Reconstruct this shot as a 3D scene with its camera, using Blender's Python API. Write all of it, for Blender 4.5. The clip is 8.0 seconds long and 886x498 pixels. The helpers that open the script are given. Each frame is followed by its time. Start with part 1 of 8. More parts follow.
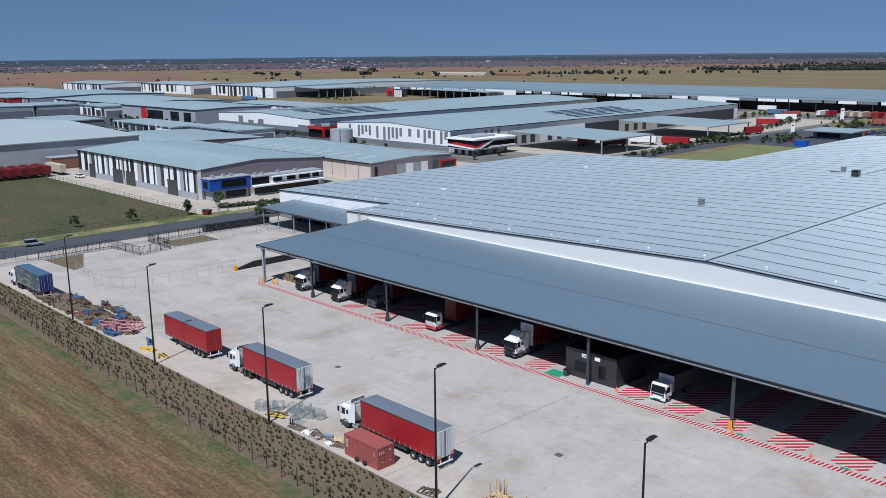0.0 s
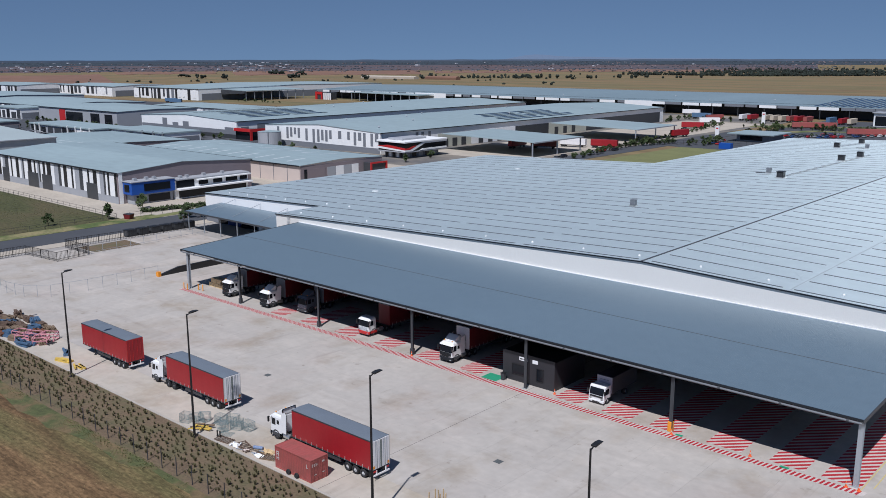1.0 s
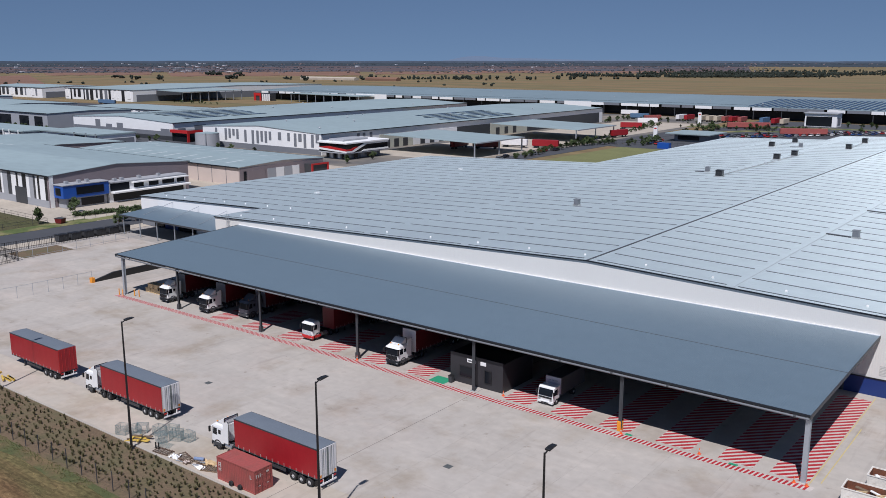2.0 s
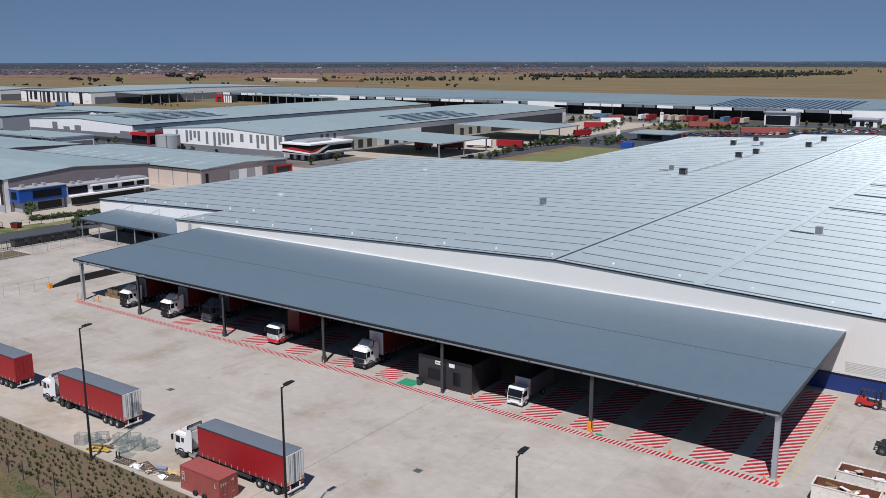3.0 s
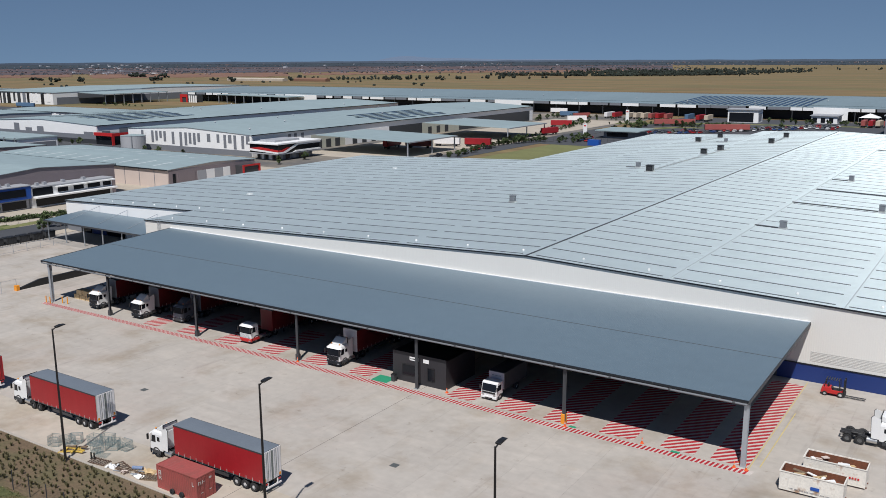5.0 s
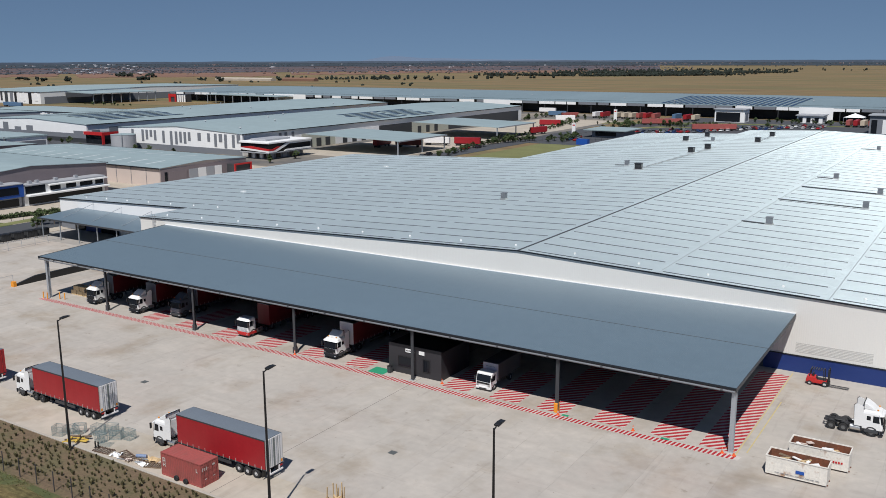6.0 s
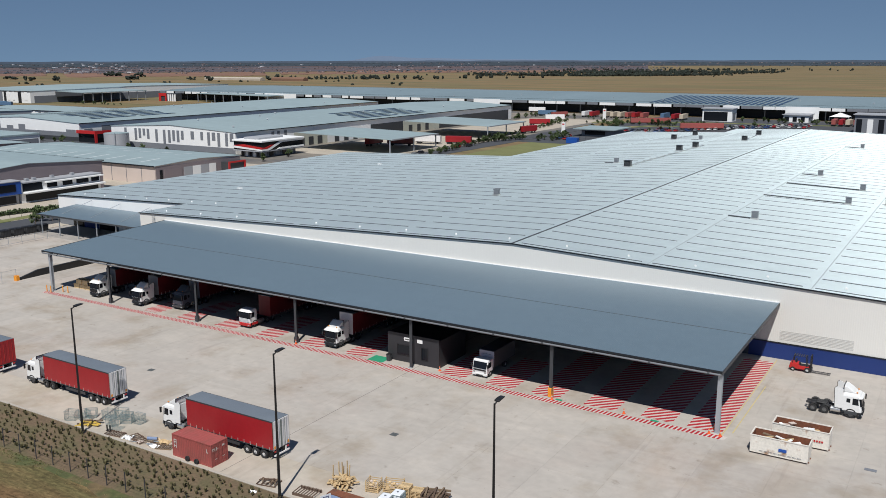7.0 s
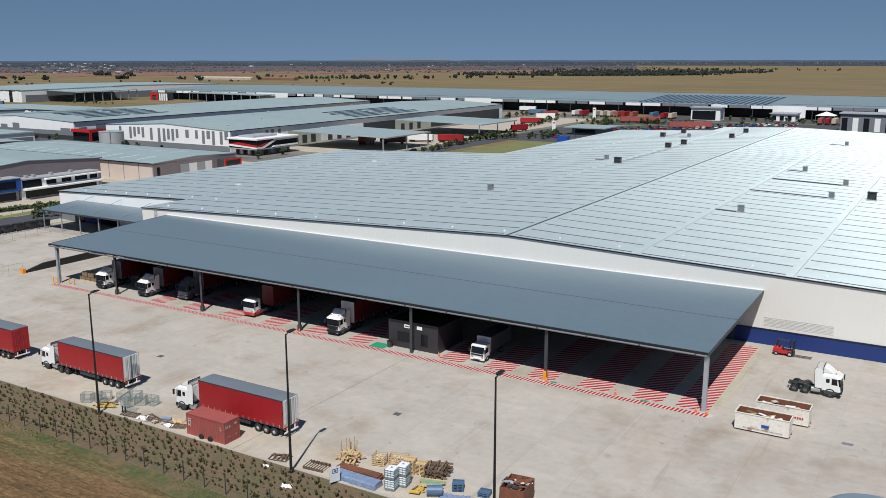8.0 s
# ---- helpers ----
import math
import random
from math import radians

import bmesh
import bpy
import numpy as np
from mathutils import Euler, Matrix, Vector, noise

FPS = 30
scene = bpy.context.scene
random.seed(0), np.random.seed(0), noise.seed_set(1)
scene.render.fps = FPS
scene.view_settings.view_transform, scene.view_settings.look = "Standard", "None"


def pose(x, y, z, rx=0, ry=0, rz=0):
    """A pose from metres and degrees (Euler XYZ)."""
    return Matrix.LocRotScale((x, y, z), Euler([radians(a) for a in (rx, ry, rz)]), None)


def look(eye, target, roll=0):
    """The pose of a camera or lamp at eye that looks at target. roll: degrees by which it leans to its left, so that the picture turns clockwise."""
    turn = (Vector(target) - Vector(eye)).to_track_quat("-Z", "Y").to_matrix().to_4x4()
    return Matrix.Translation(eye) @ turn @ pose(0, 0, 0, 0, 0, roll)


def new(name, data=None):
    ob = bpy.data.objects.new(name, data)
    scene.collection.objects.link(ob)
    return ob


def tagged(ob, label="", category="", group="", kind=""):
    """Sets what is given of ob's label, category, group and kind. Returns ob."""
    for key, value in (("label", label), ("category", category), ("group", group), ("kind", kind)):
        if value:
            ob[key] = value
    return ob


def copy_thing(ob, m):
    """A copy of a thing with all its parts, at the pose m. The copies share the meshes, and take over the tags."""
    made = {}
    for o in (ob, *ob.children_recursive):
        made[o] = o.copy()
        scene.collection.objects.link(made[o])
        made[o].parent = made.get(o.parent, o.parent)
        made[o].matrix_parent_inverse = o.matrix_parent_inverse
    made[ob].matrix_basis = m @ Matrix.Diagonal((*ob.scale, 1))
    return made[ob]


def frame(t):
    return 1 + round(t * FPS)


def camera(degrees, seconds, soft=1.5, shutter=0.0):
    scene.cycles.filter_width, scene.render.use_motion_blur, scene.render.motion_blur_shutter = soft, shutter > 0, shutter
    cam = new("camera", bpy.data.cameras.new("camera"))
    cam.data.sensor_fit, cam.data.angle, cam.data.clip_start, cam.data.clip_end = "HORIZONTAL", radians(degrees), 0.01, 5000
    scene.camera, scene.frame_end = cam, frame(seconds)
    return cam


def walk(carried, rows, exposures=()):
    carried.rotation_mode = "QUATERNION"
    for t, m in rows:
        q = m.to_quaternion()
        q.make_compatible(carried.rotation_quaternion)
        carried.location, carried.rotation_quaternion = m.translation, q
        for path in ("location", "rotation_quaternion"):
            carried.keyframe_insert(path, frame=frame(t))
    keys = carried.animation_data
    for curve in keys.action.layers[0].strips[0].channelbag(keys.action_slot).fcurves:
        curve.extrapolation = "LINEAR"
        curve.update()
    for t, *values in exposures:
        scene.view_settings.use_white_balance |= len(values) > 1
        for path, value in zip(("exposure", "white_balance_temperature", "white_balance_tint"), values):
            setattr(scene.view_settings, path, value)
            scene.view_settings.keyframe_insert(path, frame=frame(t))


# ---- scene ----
cam = camera(53.20, 8.0, soft=0.8)
PATH = [
    (0.0, pose(27.05, -95.75, 45.82) @ pose(0, 0, 0, 0, 0, 46.02) @ pose(0, 0, 0, 77.451) @ pose(0, 0, 0, 0, 0, -0.56)),
    (0.5, pose(25.70, -94.75, 45.25) @ pose(0, 0, 0, 0, 0, 43.80) @ pose(0, 0, 0, 77.615) @ pose(0, 0, 0, 0, 0, -0.26)),
    (1.0, pose(24.34, -93.62, 44.77) @ pose(0, 0, 0, 0, 0, 41.44) @ pose(0, 0, 0, 77.681) @ pose(0, 0, 0, 0, 0, -0.11)),
    (1.5, pose(23.46, -92.93, 44.52) @ pose(0, 0, 0, 0, 0, 39.40) @ pose(0, 0, 0, 77.715) @ pose(0, 0, 0, 0, 0, -0.04)),
    (2.0, pose(22.63, -92.33, 44.28) @ pose(0, 0, 0, 0, 0, 37.605) @ pose(0, 0, 0, 77.767) @ pose(0, 0, 0, 0, 0, 0.02)),
    (3.5, pose(21.37, -91.17, 43.85) @ pose(0, 0, 0, 0, 0, 34.566) @ pose(0, 0, 0, 77.839) @ pose(0, 0, 0, 0, 0, -0.204)),
    (4.0, pose(21.34, -91.34, 43.86) @ pose(0, 0, 0, 0, 0, 33.988) @ pose(0, 0, 0, 77.814) @ pose(0, 0, 0, 0, 0, -0.255)),
    (4.5, pose(21.38, -91.71, 43.85) @ pose(0, 0, 0, 0, 0, 33.567) @ pose(0, 0, 0, 77.782) @ pose(0, 0, 0, 0, 0, -0.289)),
    (6.0, pose(22.24, -95.34, 43.53) @ pose(0, 0, 0, 0, 0, 32.379) @ pose(0, 0, 0, 77.775) @ pose(0, 0, 0, 0, 0, -0.189)),
    (6.5, pose(22.78, -97.31, 43.42) @ pose(0, 0, 0, 0, 0, 32.008) @ pose(0, 0, 0, 77.771) @ pose(0, 0, 0, 0, 0, -0.148)),
    (7.0, pose(23.62, -99.72, 43.32) @ pose(0, 0, 0, 0, 0, 31.658) @ pose(0, 0, 0, 77.766) @ pose(0, 0, 0, 0, 0, -0.111)),
    (7.5, pose(24.48, -102.24, 43.23) @ pose(0, 0, 0, 0, 0, 31.339) @ pose(0, 0, 0, 77.745) @ pose(0, 0, 0, 0, 0, -0.106)),
    (8.0, pose(25.37, -105.03, 43.06) @ pose(0, 0, 0, 0, 0, 30.991) @ pose(0, 0, 0, 77.752) @ pose(0, 0, 0, 0, 0, -0.067)),
]
walk(cam, PATH, exposures=((0.0, -0.03, 5700, 10), (1.0, -0.14, 5880, 13), (2.0, -0.14, 6080, 15), (3.5, -0.11, 6270, 12), (5.8, -0.1, 6380, 10), (8.0, -0.05, 6420, 8)))

# ---- light ----
world = bpy.data.worlds.new("world")
scene.world = world
world.use_nodes = True
wn = world.node_tree
wn.nodes.clear()
w_out = wn.nodes.new("ShaderNodeOutputWorld")
w_bg = wn.nodes.new("ShaderNodeBackground")
w_sky = wn.nodes.new("ShaderNodeTexSky")
w_sky.sky_type = "NISHITA"
w_sky.sun_disc = False
w_sky.sun_elevation = radians(55.5)
w_sky.sun_rotation = radians(157)
w_sky.altitude = 300
w_sky.air_density = 1.0
w_sky.dust_density = 0.1
w_sky.ozone_density = 3.0
w_bg.inputs["Strength"].default_value = 0.065
# a clear dry horizon: the sky is read a little higher than it stands
w_co = wn.nodes.new("ShaderNodeTexCoord")
w_up = wn.nodes.new("ShaderNodeVectorMath")
w_up.operation = "ADD"
w_up.inputs[1].default_value = (0, 0, 0.195)
w_no = wn.nodes.new("ShaderNodeVectorMath")
w_no.operation = "NORMALIZE"
wn.links.new(w_co.outputs["Generated"], w_up.inputs[0])
wn.links.new(w_up.outputs[0], w_no.inputs[0])
wn.links.new(w_no.outputs[0], w_sky.inputs["Vector"])
wn.links.new(w_sky.outputs[0], w_bg.inputs["Color"])
wn.links.new(w_bg.outputs[0], w_out.inputs["Surface"])

SUN_FROM = Vector((3.9, -9.3, 15.4))
sun = new("sun", bpy.data.lights.new("sun", "SUN"))
sun.data.energy = 4.95
sun.data.angle = radians(0.55)
sun.data.color = (1.0, 0.97, 0.93)
sun.matrix_world = look(SUN_FROM, (0, 0, 0))
scene.view_settings.exposure = 0.0


# ---- materials ----
def mat(name, base, rough=0.6, metal=0.0, var=0.1, scale=0.3, fine=6.0, bump=0.0, second=None, island=0.0, obj=0.0,
        stretch=(1, 1, 1), spec=0.5, mix=(0.42, 0.62), world=False):
    """Two scales of noise on one base colour; second: a colour that shows in patches."""
    m = bpy.data.materials.new(name)
    m.use_nodes = True
    nt = m.node_tree
    b = nt.nodes["Principled BSDF"]
    b.inputs["Roughness"].default_value = rough
    b.inputs["Metallic"].default_value = metal
    b.inputs["Specular IOR Level"].default_value = spec
    co = nt.nodes.new("ShaderNodeTexCoord")
    mp = nt.nodes.new("ShaderNodeMapping")
    mp.inputs["Scale"].default_value = stretch
    if world:
        geo = nt.nodes.new("ShaderNodeNewGeometry")
        nt.links.new(geo.outputs["Position"], mp.inputs["Vector"])
    else:
        nt.links.new(co.outputs["Object"], mp.inputs["Vector"])
    n1 = nt.nodes.new("ShaderNodeTexNoise")
    n1.inputs["Scale"].default_value = scale
    n1.inputs["Detail"].default_value = 5
    n2 = nt.nodes.new("ShaderNodeTexNoise")
    n2.inputs["Scale"].default_value = fine
    n2.inputs["Detail"].default_value = 3
    for n in (n1, n2):
        nt.links.new(mp.outputs[0], n.inputs["Vector"])
    col = nt.nodes.new("ShaderNodeRGB")
    col.outputs[0].default_value = (*base, 1)
    out = col.outputs[0]
    if second:
        rmp = nt.nodes.new("ShaderNodeMapRange")
        rmp.inputs[1].default_value, rmp.inputs[2].default_value = mix
        nt.links.new(n1.outputs[0], rmp.inputs[0])
        mx = nt.nodes.new("ShaderNodeMix")
        mx.data_type = "RGBA"
        nt.links.new(rmp.outputs[0], mx.inputs[0])
        nt.links.new(out, mx.inputs[6])
        mx.inputs[7].default_value = (*second, 1)
        out = mx.outputs[2]
    fac = nt.nodes.new("ShaderNodeMath")
    fac.operation = "ADD"
    nt.links.new(n1.outputs[0], fac.inputs[0])
    nt.links.new(n2.outputs[0], fac.inputs[1])
    rng = nt.nodes.new("ShaderNodeMapRange")
    rng.inputs[1].default_value, rng.inputs[2].default_value = 0.65, 1.35
    rng.inputs[3].default_value, rng.inputs[4].default_value = 1 - var, 1 + var
    nt.links.new(fac.outputs[0], rng.inputs[0])
    val = rng.outputs[0]
    for amount, node, socket in ((island, "ShaderNodeNewGeometry", "Random Per Island"), (obj, "ShaderNodeObjectInfo", "Random")):
        if amount:
            g = nt.nodes.new(node)
            r2 = nt.nodes.new("ShaderNodeMapRange")
            r2.inputs[3].default_value, r2.inputs[4].default_value = 1 - amount, 1 + amount
            nt.links.new(g.outputs[socket], r2.inputs[0])
            mm = nt.nodes.new("ShaderNodeMath")
            mm.operation = "MULTIPLY"
            nt.links.new(val, mm.inputs[0])
            nt.links.new(r2.outputs[0], mm.inputs[1])
            val = mm.outputs[0]
    sc = nt.nodes.new("ShaderNodeVectorMath")
    sc.operation = "SCALE"
    nt.links.new(out, sc.inputs[0])
    nt.links.new(val, sc.inputs["Scale"])
    nt.links.new(sc.outputs[0], b.inputs["Base Color"])
    if bump:
        bp = nt.nodes.new("ShaderNodeBump")
        bp.inputs["Strength"].default_value = min(1.0, bump)
        bp.inputs["Distance"].default_value = 0.05
        nt.links.new(n2.outputs[0], bp.inputs["Height"])
        nt.links.new(bp.outputs[0], b.inputs["Normal"])
    return m


def ribbed(m, axis, pitch, depth, tone=0.0):
    """Adds sheet-metal ribs across the axis to a material made by mat()."""
    nt = m.node_tree
    b = nt.nodes["Principled BSDF"]
    co = nt.nodes.new("ShaderNodeTexCoord")
    sep = nt.nodes.new("ShaderNodeSeparateXYZ")
    nt.links.new(co.outputs["Object"], sep.inputs[0])
    a = nt.nodes.new("ShaderNodeMath")
    a.operation = "MULTIPLY"
    a.inputs[1].default_value = 2 * math.pi / pitch
    nt.links.new(sep.outputs["XYZ".index(axis)], a.inputs[0])
    s = nt.nodes.new("ShaderNodeMath")
    s.operation = "SINE"
    nt.links.new(a.outputs[0], s.inputs[0])
    bp = nt.nodes.new("ShaderNodeBump")
    bp.inputs["Strength"].default_value = 1.0
    bp.inputs["Distance"].default_value = depth
    nt.links.new(s.outputs[0], bp.inputs["Height"])
    nt.links.new(bp.outputs[0], b.inputs["Normal"])
    if tone:
        link = b.inputs["Base Color"].links[0].from_socket
        r = nt.nodes.new("ShaderNodeMapRange")
        r.inputs[1].default_value, r.inputs[2].default_value = 0.55, 1.0
        r.inputs[3].default_value, r.inputs[4].default_value = 1.0, 1.0 - tone
        nt.links.new(s.outputs[0], r.inputs[0])
        sc = nt.nodes.new("ShaderNodeVectorMath")
        sc.operation = "SCALE"
        nt.links.new(link, sc.inputs[0])
        nt.links.new(r.outputs[0], sc.inputs["Scale"])
        nt.links.new(sc.outputs[0], b.inputs["Base Color"])
    return m


M_CONC = mat("concrete", (0.418, 0.382, 0.34), 0.75, var=0.09, scale=0.045, fine=0.9, obj=0.03, second=(0.366, 0.334, 0.3), mix=(0.45, 0.66), world=True)


def stained(m):
    """Oil drips, rust-pink blotches and tyre scuffs over a concrete made by mat()."""
    nt = m.node_tree
    b = nt.nodes["Principled BSDF"]
    geo = nt.nodes.new("ShaderNodeNewGeometry")
    col = b.inputs["Base Color"].links[0].from_socket
    for scale, lo, hi, tint, stretch in ((0.11, 0.52, 0.7, (0.8, 0.755, 0.69), (1, 1, 1)), (0.07, 0.54, 0.68, (0.9, 0.87, 0.83), (1.6, 0.6, 1)), (0.05, 0.5, 0.7, (1.03, 0.98, 0.965), (1, 1, 1)), (0.5, 0.64, 0.72, (0.74, 0.72, 0.69), (1, 1, 1)), (0.16, 0.56, 0.7, (0.91, 0.9, 0.895), (0.3, 2.0, 1)), (0.3, 0.6, 0.7, (0.84, 0.83, 0.83), (1.6, 0.12, 1)), (1.7, 0.68, 0.74, (0.6, 0.58, 0.57), (1, 1, 1)), (0.24, 0.5, 0.75, (1.14, 1.13, 1.12), (0.5, 1.0, 1))):
        mp = nt.nodes.new("ShaderNodeMapping")
        mp.inputs["Scale"].default_value = stretch
        mp.inputs["Location"].default_value = (scale * 90, 3, 0)
        nt.links.new(geo.outputs["Position"], mp.inputs["Vector"])
        n = nt.nodes.new("ShaderNodeTexNoise")
        n.inputs["Scale"].default_value = scale
        n.inputs["Detail"].default_value = 6
        n.inputs["Roughness"].default_value = 0.6
        nt.links.new(mp.outputs[0], n.inputs["Vector"])
        r = nt.nodes.new("ShaderNodeMapRange")
        r.inputs[1].default_value, r.inputs[2].default_value = lo, hi
        nt.links.new(n.outputs[0], r.inputs[0])
        mx = nt.nodes.new("ShaderNodeMix")
        mx.data_type, mx.blend_type = "RGBA", "MULTIPLY"
        nt.links.new(r.outputs[0], mx.inputs[0])
        nt.links.new(col, mx.inputs[6])
        mx.inputs[7].default_value = (*tint, 1)
        col = mx.outputs[2]
    nt.links.new(col, b.inputs["Base Color"])
    return m


stained(M_CONC)


def furrowed(m):
    """Fine plough lines crossed by clods and grass, a little askew to the fence."""
    nt = m.node_tree
    b = nt.nodes["Principled BSDF"]
    geo = nt.nodes.new("ShaderNodeNewGeometry")
    col = b.inputs["Base Color"].links[0].from_socket
    height = None
    for scale, lo, hi, dark, light in (((0.03, 0.42, 1), 0.36, 0.66, 0.8, 1.22), ((0.16, 1.7, 1), 0.35, 0.68, 0.74, 1.28), ((1.5, 2.4, 1), 0.36, 0.7, 0.72, 1.3)):
        mp = nt.nodes.new("ShaderNodeMapping")
        mp.inputs["Rotation"].default_value = (0, 0, radians(-6))
        mp.inputs["Scale"].default_value = scale
        nt.links.new(geo.outputs["Position"], mp.inputs["Vector"])
        n = nt.nodes.new("ShaderNodeTexNoise")
        n.inputs["Scale"].default_value = 1.0
        n.inputs["Detail"].default_value = 5
        n.inputs["Roughness"].default_value = 0.66
        nt.links.new(mp.outputs[0], n.inputs["Vector"])
        r = nt.nodes.new("ShaderNodeMapRange")
        r.inputs[1].default_value, r.inputs[2].default_value = lo, hi
        r.inputs[3].default_value, r.inputs[4].default_value = dark, light
        nt.links.new(n.outputs[0], r.inputs[0])
        sc = nt.nodes.new("ShaderNodeVectorMath")
        sc.operation = "SCALE"
        nt.links.new(col, sc.inputs[0])
        nt.links.new(r.outputs[0], sc.inputs["Scale"])
        col = sc.outputs[0]
        height = n.outputs[0]
    nt.links.new(col, b.inputs["Base Color"])
    bp = nt.nodes.new("ShaderNodeBump")
    bp.inputs["Strength"].default_value = 0.9
    bp.inputs["Distance"].default_value = 0.14
    nt.links.new(height, bp.inputs["Height"])
    nt.links.new(bp.outputs[0], b.inputs["Normal"])
    return m


M_JOINT = mat("joint_filler", (0.31, 0.285, 0.26), 0.9)
M_SEAL = mat("joint_sealant", (0.13, 0.12, 0.115), 0.8, var=0.2, scale=0.8)
M_KERB = mat("kerb_concrete", (0.38, 0.345, 0.3), 0.8, var=0.1, scale=0.5)
M_ASPH = mat("asphalt", (0.058, 0.061, 0.068), 0.85, var=0.12, scale=0.15, fine=4)
M_EARTH = furrowed(mat("field_earth", (0.168, 0.104, 0.052), 0.95, var=0.4, scale=0.09, fine=2.6, second=(0.112, 0.094, 0.041), stretch=(0.35, 1.5, 1), mix=(0.44, 0.6), spec=0.2))
M_PLAIN = mat("dry_plain", (0.205, 0.14, 0.064), 0.95, var=0.4, scale=0.008, fine=0.05, second=(0.122, 0.1, 0.043), stretch=(0.25, 2.2, 1), mix=(0.44, 0.58))
M_GRASS = mat("lot_grass", (0.066, 0.069, 0.022), 0.95, var=0.5, scale=0.06, fine=0.9, second=(0.068, 0.056, 0.024), stretch=(0.6, 1.4, 1))
M_VERGE = mat("verge_grass", (0.085, 0.115, 0.03), 0.95, var=0.3, scale=0.15, fine=1.2, second=(0.2, 0.17, 0.08))
M_VERGE2 = mat("fence_grass", (0.078, 0.088, 0.03), 0.95, var=0.35, scale=0.25, fine=1.6, second=(0.125, 0.088, 0.042), mix=(0.45, 0.58))
M_LAWN = mat("lawn", (0.15, 0.155, 0.058), 0.95, var=0.2, scale=0.08, fine=0.8)
M_MULCH = mat("mulch", (0.15, 0.104, 0.062), 0.95, var=0.35, scale=0.3, fine=3, second=(0.095, 0.08, 0.04))
M_GRAVEL = mat("pale_gravel", (0.40, 0.35, 0.285), 0.9, var=0.15, scale=0.1, fine=1)
M_CANOPY = mat("canopy_sheet", (0.152, 0.207, 0.248), 0.38, 0.2, var=0.05, scale=0.05, fine=0.6)
M_ROOF = mat("roof_sheet", (0.602, 0.678, 0.683), 0.435, 0.66, var=0.05, scale=0.03, fine=0.4)
M_ROOF2 = mat("weathered_roof_sheet", (0.345, 0.428, 0.434), 0.5, 0.25, var=0.12, scale=0.03, fine=0.5, stretch=(0.3, 1, 1))
M_DEPOT = mat("depot_roof_sheet", (0.235, 0.305, 0.33), 0.5, 0.25, var=0.1, scale=0.03, fine=0.5, stretch=(1, 0.3, 1))
M_DASH = mat("roof_lap_shadow_gap", (0.105, 0.122, 0.134), 0.6, 0.2)
M_PIPE = mat("grey_pipe_paint", (0.18, 0.19, 0.205), 0.45, 0.2, var=0.08, scale=1)
M_GUTTER = mat("dark_gutter", (0.018, 0.021, 0.026), 0.45, 0.3)
M_WHITE = ribbed(mat("white_wall_sheet", (0.685, 0.67, 0.63), 0.55, var=0.03, scale=0.1), "X", 0.3, 0.004)
M_WPLAIN = mat("white_panel", (0.78, 0.78, 0.77), 0.55, var=0.04, scale=0.2)
M_BLUE = mat("blue_precast", (0.009, 0.03, 0.15), 0.5, var=0.08, scale=0.2)
M_STEEL = mat("galvanised_post", (0.42, 0.45, 0.48), 0.4, 0.5, var=0.08, scale=1)
M_DARK = mat("dark_grey_paint", (0.045, 0.048, 0.053), 0.5, var=0.08, scale=0.8)
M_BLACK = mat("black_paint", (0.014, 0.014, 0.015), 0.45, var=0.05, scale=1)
# the dock wall's dark colour carries the shade under the canopy
M_SHADE = mat("shaded_dock_wall", (0.085, 0.085, 0.09), 0.7, var=0.1, scale=0.3)
M_LPUR = mat("mauve_and_shaded_precast", (0.215, 0.178, 0.185), 0.7, var=0.08, scale=0.2)
M_PINK = mat("beige_precast", (0.56, 0.47, 0.42), 0.7, var=0.06, scale=0.2)
M_LGREY = mat("light_grey_panel", (0.33, 0.34, 0.36), 0.6, var=0.06, scale=0.2)
M_MGREY = mat("mid_grey_panel", (0.17, 0.18, 0.2), 0.6, var=0.06, scale=0.2)
M_GLASS = mat("dark_glazing", (0.01, 0.012, 0.016), 0.1, 0.0, var=0.05, scale=1, spec=0.25)
M_RED = mat("red_curtain", (0.3, 0.012, 0.017), 0.45, var=0.09, scale=0.5, fine=3)
M_REDP = mat("red_paint", (0.46, 0.02, 0.02), 0.4, var=0.08, scale=0.6)
M_ROXIDE = mat("container_red", (0.34, 0.082, 0.072), 0.55, var=0.13, scale=0.7, fine=5, second=(0.265, 0.075, 0.063))
M_TRROOF = mat("trailer_roof_grey", (0.17, 0.195, 0.225), 0.45, 0.15, var=0.1, scale=0.4)
M_TRUCKW = mat("truck_white", (0.72, 0.72, 0.71), 0.3, var=0.04, scale=0.8)
M_DOORW = mat("trailer_door_white", (0.74, 0.72, 0.71), 0.45, var=0.07, scale=0.9)
M_RUBBER = mat("tyre_rubber", (0.02, 0.02, 0.021), 0.8, var=0.1, scale=2)
M_RIM = mat("wheel_rim", (0.6, 0.6, 0.59), 0.45, 0.1, var=0.08, scale=3)
M_CHASSIS = mat("chassis_grey", (0.05, 0.05, 0.055), 0.6, 0.2, var=0.12, scale=1.5)
M_ALU = mat("aluminium", (0.55, 0.55, 0.54), 0.35, 0.8, var=0.08, scale=2)
M_LINER = mat("line_red", (0.37, 0.022, 0.03), 0.75, var=0.16, scale=0.5, fine=3, second=(0.33, 0.06, 0.06), mix=(0.58, 0.82))
M_LINEW = mat("line_pale", (0.5, 0.452, 0.415), 0.75, var=0.12, scale=0.5, fine=3)
M_LINEY = mat("line_yellow", (0.52, 0.42, 0.17), 0.75, var=0.15, scale=0.5, fine=3)
